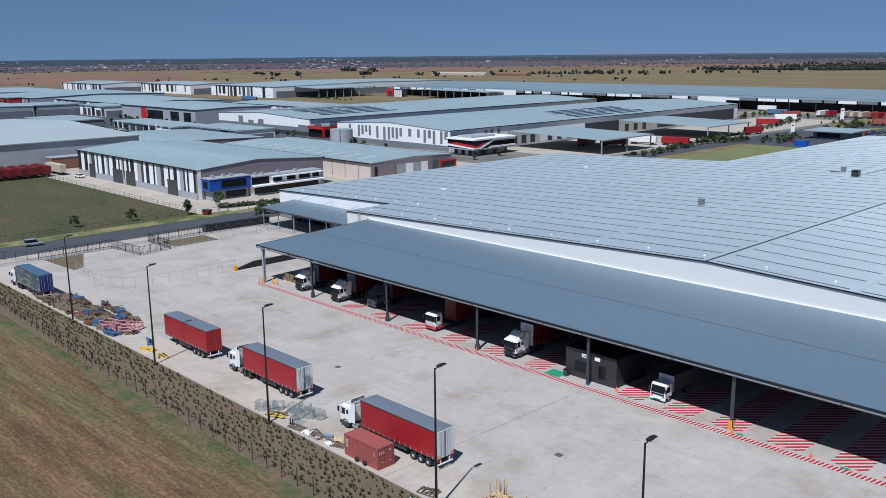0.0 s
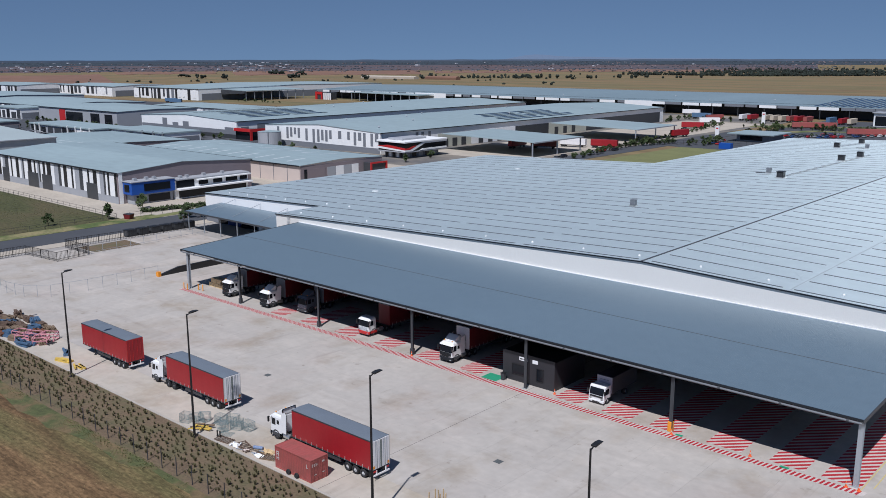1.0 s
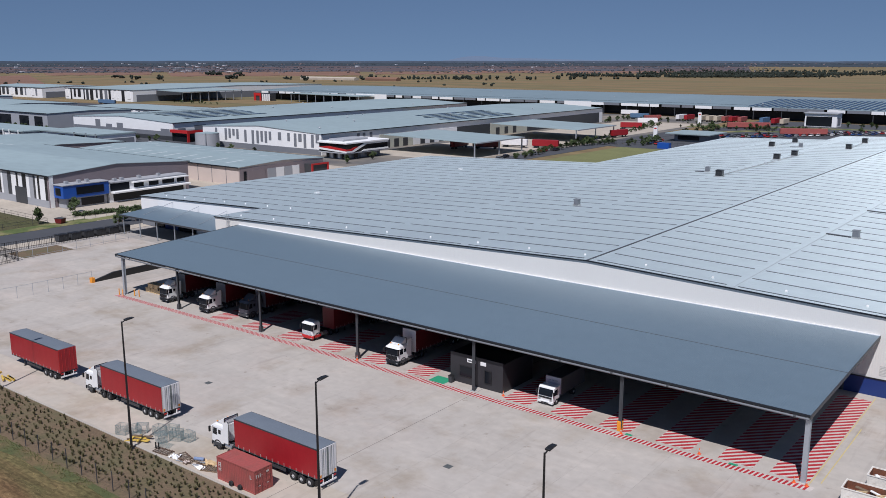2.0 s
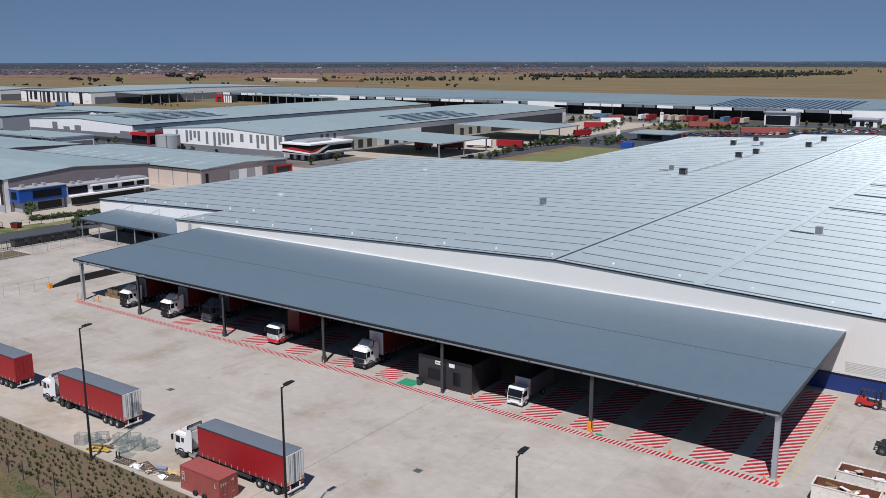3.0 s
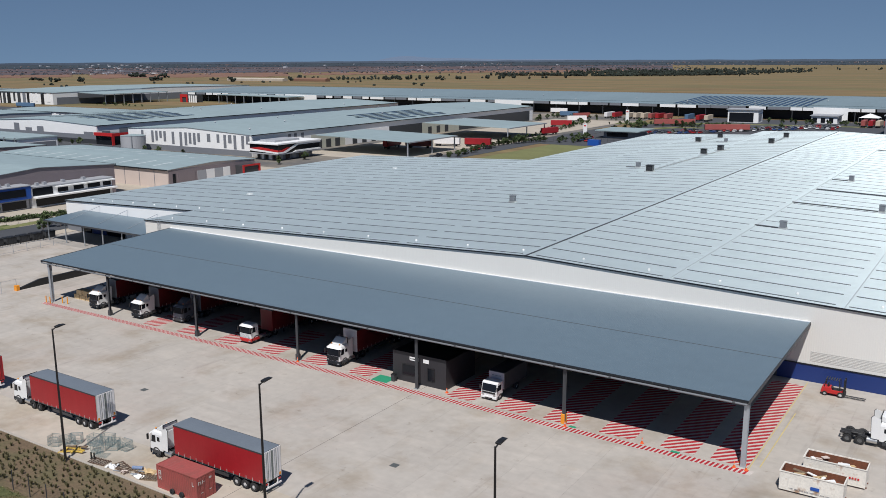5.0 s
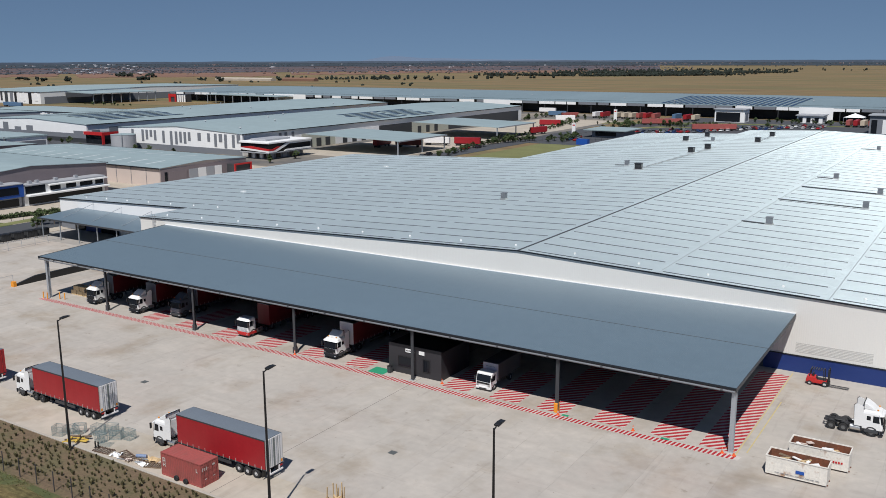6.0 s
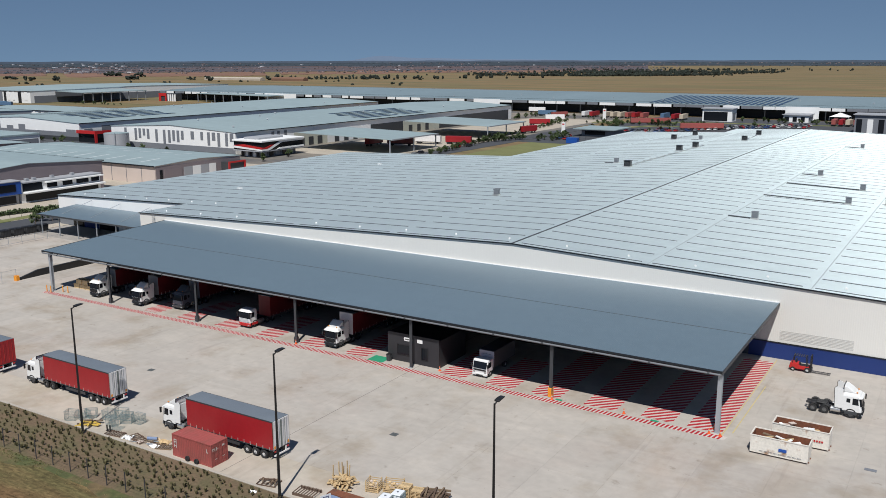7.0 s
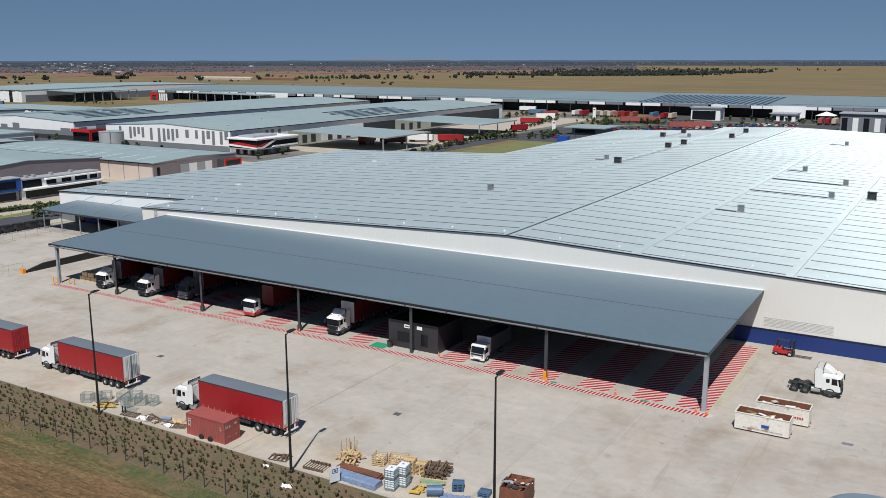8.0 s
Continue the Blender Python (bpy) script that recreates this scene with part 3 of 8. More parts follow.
box(bm, 0, 7.19, 0, WY - 0.07 + 37.98 - 10 * 6.38, -0.15, 0)
edge_me = mesh_of("slab", bm, M_CONC)
for i in range(33):
    for j in range(11):
        x, y = -179.4 + i * 7.2, -37.98 + j * 6.38
        if y + 6.3 > WY and x > -142:
            if x < 56:
                piece("slab", edge_me, yard, pose(x, y, 0))
            continue
        if x > 56:
            continue
        piece("slab", slab_me if j else kerb_me, yard, pose(x, y, 0))

bm = B()
box(bm, -42.64, -42.58, -37.9, 30.9, -0.03, 0.003)
structure("yard_joint", bm, M_SEAL, "dark sealed expansion joint across the yard", "joint")

# ---- painted markings ----
bm = B()
x = -126.0
while x < 0.75:
    quad(bm, [(x, -1.75, 0.0085), (x + 0.29, -1.75, 0.0085), (x + 0.49, -0.62, 0.0085), (x + 0.2, -0.62, 0.0085)], 0)
    x += 0.52
tagged(structure("marking_band", bm, M_LINER, "red dashed safety band painted on the concrete", "road marking"), kind="structure")

bm = B()
quad(bm, [(-126.2, -1.78, 0.0045), (1.2, -1.78, 0.0045), (1.4, -0.59, 0.0045), (-126.2, -0.59, 0.0045)])
structure("marking_band_base", bm, M_LINEW, "pale paint under the red safety band", "road marking")


def hatch(x0, x1, y0, y1, step=1.15, w=0.64):
    """Red diagonal bars between two bays, cut to the rectangle."""
    b = B()
    slope = 1.0
    c = y0 - (x1 - x0) * slope - 0.5
    while c < y1:
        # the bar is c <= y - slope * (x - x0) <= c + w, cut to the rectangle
        xs = sorted({x0, x1, *(x0 + (v - k) / slope for v in (y0, y1) for k in (c, c + w) if x0 < x0 + (v - k) / slope < x1)})
        for xa, xb in zip(xs, xs[1:]):
            lo = [min(max(c + (q - x0) * slope, y0), y1) for q in (xa, xb)]
            hi = [min(max(c + w + (q - x0) * slope, y0), y1) for q in (xa, xb)]
            if max(hi[0] - lo[0], hi[1] - lo[1]) > 0.01:
                quad(b, [(xa, lo[0], 0.0065), (xb, lo[1], 0.0065), (xb, hi[1], 0.0065), (xa, hi[0], 0.0065)])
        c += step
    structure("marking_hatch", b, M_LINER, "red diagonal hatching painted between loading bays", "road marking")
    b = B()
    quad(b, [(x0, y0, 0.0042), (x1, y0, 0.0042), (x1, y1, 0.0042), (x0, y1, 0.0042)])
    structure("marking_hatch_base", b, M_LINEW, "pale paint under the red hatching", "road marking")


for x0, x1 in ((-3.6, 0.5), (-9.4, -5.4), (-16.9, -12.6), (-24.4, -20.4), (-31.2, -27.0), (-38.6, -34.6), (-55.4, -51.6), (-64.2, -60.0), (-73.3, -69.2), (-82.6, -78.2), (-91.6, -87.6), (-99.9, -96.2)):
    hatch(x0, x1, 0.05, 29.0 if x1 > -22 else 12.0)
for x0, y0, x1, y1 in ((0.6, -0.5, 0.72, 30.5), (1.55, 0.8, 1.67, 18.5)):
    bm = B()
    quad(bm, [(x0, y0, 0.007), (x1, y0, 0.007), (x1, y1, 0.007), (x0, y1, 0.007)])
    structure("marking_line", bm, M_LINEY, "thin yellow line painted on the concrete", "road marking")
for x0, y0, w, d in ((-50.7, -0.55, 2.7, 2.3), (-20.6, -0.5, 0.9, 0.5), (-7.9, -0.7, 1.0, 0.55)):
    bm = B()
    quad(bm, [(x0, y0, 0.0085), (x0 + w, y0, 0.0085), (x0 + w, y0 + d, 0.0085), (x0, y0 + d, 0.0085)])
    structure("marking_green", bm, M_GREEN, "green painted patch on the concrete", "road marking")


# ---- vehicles; local x points forwards ----
def wheel(parent, x, y, r=0.52, w=0.3, side=1, rim=M_RIM):
    b = B()
    prof = [(0.55 * r, -w / 2), (0.93 * r, -w / 2), (r, -w / 2 + 0.05), (r, w / 2 - 0.05), (0.93 * r, w / 2), (0.55 * r, w / 2)]
    n = 20
    rings = [[b.verts.new((x + q * math.cos(2 * math.pi * i / n), y + o, r + q * math.sin(2 * math.pi * i / n))) for q, o in prof] for i in range(n)]
    for i in range(n):
        a, c = rings[i], rings[(i + 1) % n]
        for k in range(len(prof)):
            j = (k + 1) % len(prof)
            b.faces.new((a[k], a[j], c[j], c[k]))
    t = part("wheel", b, M_RUBBER, parent)
    b = B()
    s = side
    rod(b, (x, y - s * w * 0.3, r), (x, y + s * w * 0.28, r), 0.56 * r, 16)
    rod(b, (x, y + s * w * 0.28, r), (x, y + s * (w * 0.28 + 0.07), r), 0.2 * r, 10)
    part("rim", b, rim, t)


CAB = ((0.3, 0.0, 1.2), (0.92, 0.0, 1.23), (1.4, 0.0, 1.23), (1.75, -0.04, 1.23), (2.75, -0.24, 1.22), (2.98, -0.36, 1.14), (3.08, -0.52, 1.04), (3.2, -0.8, 0.86))
M_VRIM = mat("dull_wheel_rim", (0.2, 0.2, 0.2), 0.5, 0.4, var=0.1, scale=3)
M_GRILLE = mat("dark_grille_plastic", (0.02, 0.022, 0.026), 0.7, var=0.1, scale=2, spec=0.15)


def cab_at(z):
    for (z0, a0, w0), (z1, a1, w1) in zip(CAB, CAB[1:]):
        if z <= z1:
            f = (z - z0) / (z1 - z0)
            return a0 + (a1 - a0) * f, w0 + (w1 - w0) * f
    return CAB[-1][1:]


def front_arc(z, reach, out, r=0.34, n=9):
    """The rounded front of the cab at one height, from side to side."""
    x, w = cab_at(z)
    pts = []
    for s in (1, -1):
        for i in range(n):
            a = radians(reach * (n - 1 - i) / (n - 1) if s > 0 else -reach * i / (n - 1))
            pts.append((x - r + (r + out) * math.cos(a), s * (w - r) + (r + out) * math.sin(a), z))
    return pts


def front_band(z, reach, out):
    return front_arc(z, reach, out) + front_arc(z, reach, -0.05)[::-1]


def cab_ring(z, back):
    x, w = cab_at(z)
    inset = max(0.0, z - 2.95) * 0.6
    return [(back + inset, -w, z), (back + inset, w, z)] + front_arc(z, 90, 0.0)


def loft(b, rings):
    """Closed rings of points, skinned one to the next and capped."""
    rows = [[b.verts.new(p) for p in r] for r in rings]
    n = len(rows[0])
    for lo, hi in zip(rows, rows[1:]):
        for i in range(n):
            b.faces.new((lo[i], lo[(i + 1) % n], hi[(i + 1) % n], hi[i]))
    b.faces.new(rows[0][::-1])
    b.faces.new(rows[-1])
    bmesh.ops.recalc_face_normals(b, faces=b.faces)


def prime_mover(m, cab_mat=M_TRUCKW, lower=M_TRUCKW, label="", group="trucks", deflector=True, sleeper=True):
    """Cab-over tractor: front at x = 0, turntable behind."""
    t = thing("prime_mover", label or "white cab-over prime mover with roof deflector", "truck", m, group)
    W = 1.23
    L = 2.25 if sleeper else 1.75
    b = B()
    loft(b, [cab_ring(z, -L) for z in (0.92, 1.3, 1.75, 2.3, 2.75, 2.98, 3.08, 3.13)])
    cab = part("cab", b, cab_mat, t)
    b = B()
    loft(b, [front_band(z, 70, 0.014) for z in (1.66, 2.2, 2.72)])
    part("windscreen", b, M_GLASS, cab, "dark wrapped windscreen")
    for s in (-1, 1):
        b = B()
        prism(b, [(-0.42, 1.8), (-1.15, 1.8), (-1.15, 2.6), (-0.56, 2.6)], "y", s * (W - 0.02), s * (W + 0.015))
        part("side_window", b, M_GLASS, cab, "dark side window")
        b = B()
        box(b, -0.02, 0.12, s * (W + 0.1) - 0.1, s * (W + 0.1) + 0.1, 1.95, 2.6)
        bar(b, (-0.1, s * (W - 0.02), 2.55), (0.05, s * (W + 0.1), 2.55), 0.05)
        part("mirror", b, M_BLACK, cab)
        b = B()
        box(b, -1.95, -0.55, s * (W + 0.01) - 0.02, s * (W + 0.01) + 0.02, 0.5, 0.92)
        part("step_panel", b, M_DARK if lower is M_TRUCKW else lower, t)
        b = B()
        for k in range(7):
            a0, a1 = radians(5 + k * 24), radians(5 + (k + 1) * 24)
            quad(b, [(-1.25 + r * math.cos(a), s * (W + 0.012), 0.52 + r * math.sin(a)) for a, r in ((a0, 0.56), (a1, 0.56), (a1, 0.72), (a0, 0.72))])
        part("wheel_arch", b, M_BLACK, cab)
        b = B()
        prism(b, [(-1.4, 2.0), (-L + 0.42, 2.0), (-L + 0.42, 2.5), (-1.4, 2.5)], "y", s * (W - 0.02), s * (W + 0.012))
        part("sleeper_window", b, M_GLASS if sleeper else M_MGREY, cab)
    b = B()
    loft(b, [front_band(z, 34, 0.016) for z in (0.94, 1.3, 1.63)])
    grille = part("grille", b, M_GRILLE if lower is M_TRUCKW else cab_mat, cab, "dark slatted grille")
    for k in range(5):
        b = B()
        loft(b, [front_band(1.0 + 0.135 * k + dz, 24, 0.04) for dz in (0.0, 0.05)])
        part("slat", b, M_BLACK if lower is M_TRUCKW else M_LGREY, grille)
    b = B()
    loft(b, [front_band(z, 80, 0.05 + q) for z, q in ((2.7, 0.16), (2.78, 0.12), (2.88, 0.0))])
    part("sun_visor", b, cab_mat, cab)
    b = B()
    loft(b, [front_band(z, 88, q) for z, q in ((0.36, 0.02), (0.45, 0.07), (0.82, 0.07), (0.92, 0.0))])
    bump = part("bumper", b, lower if lower is not M_TRUCKW else M_GRILLE, t)
    for s in (-1, 1):
        b = B()
        box(b, -0.14, 0.03, s * 0.92 - 0.2, s * 0.92 + 0.2, 0.95, 1.13)
        soften(b, 0.04, 2)
        part("headlight", b, M_ALU, cab)
        b = B()
        box(b, -0.4, 0.075, s * 1.02 - 0.14, s * 1.02 + 0.14, 0.5, 0.62)
        part("fog_light", b, M_LGREY, bump)
    if deflector:
        b = B()
        prism(b, [(-1.0, 3.2), (-1.35, 3.5), (-L + 0.3, 3.88), (-L + 0.02, 3.92), (-L + 0.02, 3.2)], "y", -W + 0.26, W - 0.26)
        soften(b, 0.08, 2)
        part("roof_deflector", b, cab_mat, t)
        b = B()
        box(b, -L + 0.06, -0.95, -W + 0.28, W - 0.28, 3.083, 3.197)
        part("deflector_base", b, cab_mat, t)
        b = B()
        ends = [(-L - 0.02, s * (W - 0.25), z) for s, z in ((-1, 3.15), (-1, 3.95), (1, 3.95), (1, 3.15))]
        for p, q in zip(ends, ends[1:]):
            bar(b, p, q, 0.07)
        part("deflector_lip", b, M_BLACK, t, "black trailing edge of the deflector")
        b = B()
        box(b, -L - 0.02, -L + 0.017, -W + 0.2, W - 0.2, 1.1, 3.05)
        part("rear_panel", b, cab_mat, t)
        for s in (-1, 1):
            b = B()
            prism(b, [(-L - 0.003, 1.1), (-L - 0.85, 1.1), (-L - 1.0, 3.55), (-L - 0.8, 3.8), (-L - 0.003, 3.55)], "y", s * (W - 0.06), s * (W - 0.01))
            fair = part("side_fairing", b, cab_mat, t)
            b = B()
            bar(b, (-L - 0.88, s * (W - 0.03), 1.1), (-L - 1.03, s * (W - 0.03), 3.55), 0.05)
            bar(b, (-L - 1.03, s * (W - 0.03), 3.57), (-L - 0.8, s * (W - 0.03), 3.84), 0.05)
            part("rubber_edge", b, M_BLACK, fair)
            b = B()
            rod(b, (-0.75, s * 0.75, 3.22), (-0.75, s * 0.75, 3.3), 0.1, 10)
            part("beacon", b, M_ORANGE, cab)
    b = B()
    box(b, -6.5, -0.4, -0.45, -0.33, 0.72, 1.0)
    box(b, -6.5, -0.4, 0.33, 0.45, 0.72, 1.0)
    for x in (-2.9, -4.0, -5.2, -6.4):
        box(b, x - 0.06, x + 0.06, -0.327, 0.327, 0.75, 0.95)
    part("chassis", b, M_CHASSIS, t)
    b = B()
    box(b, -5.3, -4.1, -0.6, 0.6, 1.003, 1.16)
    soften(b, 0.05)
    part("turntable", b, M_BLACK, t)
    for s in (-1, 1):
        b = B()
        rod(b, (-2.45, s * 0.86, 0.72), (-3.55, s * 0.86, 0.72), 0.33, 14)
        part("fuel_tank", b, M_ALU, t)
        wheel(t, -1.25, s * 1.05, side=s, rim=M_VRIM)
        for x in (-4.25, -5.6):
            wheel(t, x, s * 0.93, w=0.56, side=s, rim=M_VRIM)
            b = B()
            for k in range(6):
                a0, a1 = radians(20 + k * 23.3), radians(20 + (k + 1) * 23.3)
                quad(b, [(x + 0.62 * math.cos(a), s * yy, 0.52 + 0.62 * math.sin(a)) for a, yy in ((a0, 0.64), (a1, 0.64), (a1, 1.22), (a0, 1.22))])
            part("mudguard", b, M_BLACK, t)
    return t


bm = B()
box(bm, -0.025, 0.025, -0.012, 0.012, 0, 0.4)
STRAP = mesh_of("strap", bm, M_LINEW)


M_SEALGREY = mat("grey_green_seal", (0.16, 0.18, 0.17), 0.6, var=0.1, scale=2)


def semi_trailer(m, side=M_RED, doors=M_DOORW, roof=M_TRROOF, label="", L=13.4, H=4.62, group="trailers", legs=False, head=None):
    """Curtain-sided trailer: headboard at x = 0, rear at x = -L."""
    t = thing("semi_trailer", label or "red curtain-sided semi-trailer with grey roof", "semi-trailer", m, group)
    W, z0 = 1.27, 1.32
    for s in (-1, 1):
        b = B()
        n = 84
        top, bot = [], []
        for i in range(n + 1):
            x = -0.05 - (L - 0.12) * i / n
            d = 0.003 * math.sin(i * 2.1) + 0.004 * math.sin(i * 0.63 + s) + 0.02 * math.sin(math.pi * i / n)
            top.append(b.verts.new((x, s * (W + d * 0.4), H - 0.1)))
            bot.append(b.verts.new((x, s * (W + d), z0)))
        for i in range(n):
            b.faces.new((bot[i], bot[i + 1], top[i + 1], top[i]))
        for f in b.faces:
            f.smooth = True
        c = part("curtain", b, side, t)
        for i in range(14):
            x = -0.6 - i * (L - 1.2) / 13
            piece("strap", STRAP, c, pose(x, s * (W + 0.022), z0 - 0.12))
        b = B()
        box(b, -L, 0, s * W - 0.03, s * W + 0.03, H - 0.12, H)
        part("cant_rail", b, M_CHASSIS, t)
        b = B()
        box(b, -L, 0, s * (W - 0.03) - 0.03, s * (W - 0.03) + 0.03, z0 - 0.14, z0)
        part("side_rail", b, M_CHASSIS, t)
    b = B()
    prism(b, [(-W + 0.03, H - 0.03), (W - 0.03, H - 0.03), (W - 0.03, H + 0.0), (0.4, H + 0.05), (-0.4, H + 0.05), (-W + 0.03, H)], "x", -L, 0)
    part("roof", b, roof, t)
    b = B()
    box(b, -0.06, 0, -W, W, z0 - 0.1, H - 0.02)
    part("headboard", b, head or side, t)
    b = B()
    box(b, -L + 0.05, -0.06, -W + 0.05, W - 0.05, z0 - 0.15, z0)
    part("deck", b, M_CHASSIS, t)
    for s in (-1, 1):
        b = B()
        box(b, -L - 0.05, -L, s * W if s < 0 else 0.012, -0.012 if s < 0 else W, z0, H - 0.02)
        soften(b, 0.015)
        d = part("rear_door", b, doors, t)
        for y in (0.35, 0.85):
            b = B()
            rod(b, (-L - 0.08, s * y, z0 + 0.02), (-L - 0.08, s * y, H - 0.08), 0.025, 6)
            part("lock_rod", b, M_LGREY if doors is not M_RED else M_REDP, d)
        b = B()
        box(b, -L - 0.06, -L - 0.02, s * W - 0.05, s * W + 0.03, z0 - 0.1, H)
        part("corner_post", b, M_ALU if doors is not M_RED else M_REDP, t)
        b = B()
        box(b, -L - 0.07, -L - 0.02, s * 0.95 - 0.2, s * 0.95 + 0.2, 0.98, 1.14)
        part("tail_light", b, M_REDP, t)
    if doors is M_DOORW:
        b = B()
        box(b, -L - 0.075, -L - 0.053, -0.13, 0.13, z0 + 0.05, H - 0.1)
        part("door_seal", b, M_SEALGREY, t, "grey-green strip where the doors meet")
        for s in (-1, 1):
            b = B()
            box(b, -L - 0.068, -L - 0.053, s * 0.6 - 0.03, s * 0.6 + 0.03, z0 + 0.05, H - 0.1)
            part("door_strip", b, M_SEALGREY, t)
            b = B()
            box(b, -L - 0.07, -L - 0.053, s * 1.08 - 0.12, s * 1.08 + 0.12, z0 + 0.1, z0 + 0.42)
            part("marker_plate", b, M_ORANGE, t, "orange and yellow marker plate")
    b = B()
    box(b, -L - 0.12, -L - 0.02, -1.2, 1.2, 0.55, 0.72)
    for y in (-0.7, 0.7):
        box(b, -L - 0.09, -L + 0.05, y - 0.05, y + 0.05, 0.72, z0 - 0.15)
    part("under_run_bar", b, M_DOORW, t)
    b = B()
    for y in (-0.5, 0.5):
        prism(b, [(-1.0, z0 - 0.45), (-L + 0.2, z0 - 0.55), (-L + 0.2, z0 - 0.15), (-0.4, z0 - 0.15)], "y", y - 0.06, y + 0.06)
    part("chassis_beam", b, M_CHASSIS, t)
    for s in (-1, 1):
        for k in range(3):
            wheel(t, -L + 1.55 + k * 1.25, s * 1.0, r=0.5, w=0.5, side=s)
        b = B()
        bar(b, (-2.9, s * 0.85, z0 - 0.2), (-2.9, s * 0.85, 0.12 if legs else 0.5), 0.12)
        box(b, -3.05, -2.75, s * 0.85 - 0.14, s * 0.85 + 0.14, 0.0 if legs else 0.42, 0.1 if legs else 0.5)
        part("landing_leg", b, M_CHASSIS, t)
        b = B()
        box(b, -8.2, -4.2, s * 1.14 - 0.03, s * 1.14 + 0.03, 0.62, 1.0)
        part("pallet_rack", b, M_CHASSIS, t)
        b = B()
        box(b, -L + 0.55, -L + 0.58, s * 1.0 - 0.28, s * 1.0 + 0.28, 0.3, 1.0)
        part("mudflap", b, M_BLACK, t)
    return t


def heading(x, y, yaw, z=0.0):
    return pose(x, y, z, 0, 0, yaw)


# parked rigs in the yard, facing away down the yard
semi_trailer(heading(-52.75, -31.7, 180), label="red curtain-sided semi-trailer with white rear doors beside a container")
prime_mover(heading(-57.1, -31.7, 180), label="white cab-over prime mover coupled to a red trailer")
semi_trailer(heading(-80.8, -30.9, 180), label="red curtain-sided semi-trailer with white rear doors and grey roof")
prime_mover(heading(-85.0, -30.9, 180), label="white cab-over prime mover coupled to a red trailer")
semi_trailer(heading(-104.2, -31.15, 180), doors=M_RED, label="uncoupled red semi-trailer with red rear doors standing on its legs", legs=True)
M_BLUEC = mat("blue_printed_curtain", (0.055, 0.1, 0.14), 0.5, var=0.3, scale=0.9, fine=3, second=(0.2, 0.2, 0.14), mix=(0.42, 0.62), stretch=(0.4, 1, 2.5))
M_BLUED = mat("blue_trailer_door", (0.02, 0.035, 0.16), 0.4, var=0.1, scale=0.5)
semi_trailer(heading(-157.6, -36.0, 180), L=12.2, side=M_BLUEC, doors=M_BLUED, roof=mat("blue_roof", (0.07, 0.12, 0.19), 0.45, var=0.1), label="dark blue and beige printed curtain-sided trailer")
prime_mover(heading(-161.8, -36.0, 180), label="white cab-over prime mover coupled to a blue trailer")

# curtains of the docked trailers: red with the canopy's shade painted in
M_DRED = mat("maroon_and_shaded_red", (0.13, 0.01, 0.012), 0.5, var=0.1, scale=0.5)
# rigs backed on to the dock, cabs facing the yard
for x, y, cm, lw, lab, tr in ((-58.55, 1.9, M_TRUCKW, M_TRUCKW, "white cab-over prime mover backed under the canopy", M_DRED),
                              (-102.9, 2.3, M_TRUCKW, M_TRUCKW, "white cab-over prime mover beside a post under the canopy", M_DRED),
                              (-114.4, 2.2, M_TRUCKW, M_TRUCKW, "white cab-over prime mover at the end of the canopy", M_DRED),
                              (-94.8, 4.5, mat("dark_grey_cab", (0.10, 0.115, 0.14), 0.35, var=0.05), M_DARK, "dark grey prime mover standing in the canopy's shade", M_DRED)):
    prime_mover(heading(x, y - 1.2, -90), cm, lw, lab)
    semi_trailer(heading(x, y + 2.9, -90), side=tr, label="curtain-sided trailer backed against the dock under the canopy", L=13.4 if y < 3 else 12.6, head=M_DOORW if x > -70 else M_MGREY)
prime_mover(heading(-77.1, 1.5, -90), M_TRUCKW, M_REDP, "white yard tractor with red bumper under the canopy", deflector=False, sleeper=False)
semi_trailer(heading(-76.3, 5.6, -90), side=M_DRED, label="red curtain-sided trailer behind a yard tractor", L=13.4)

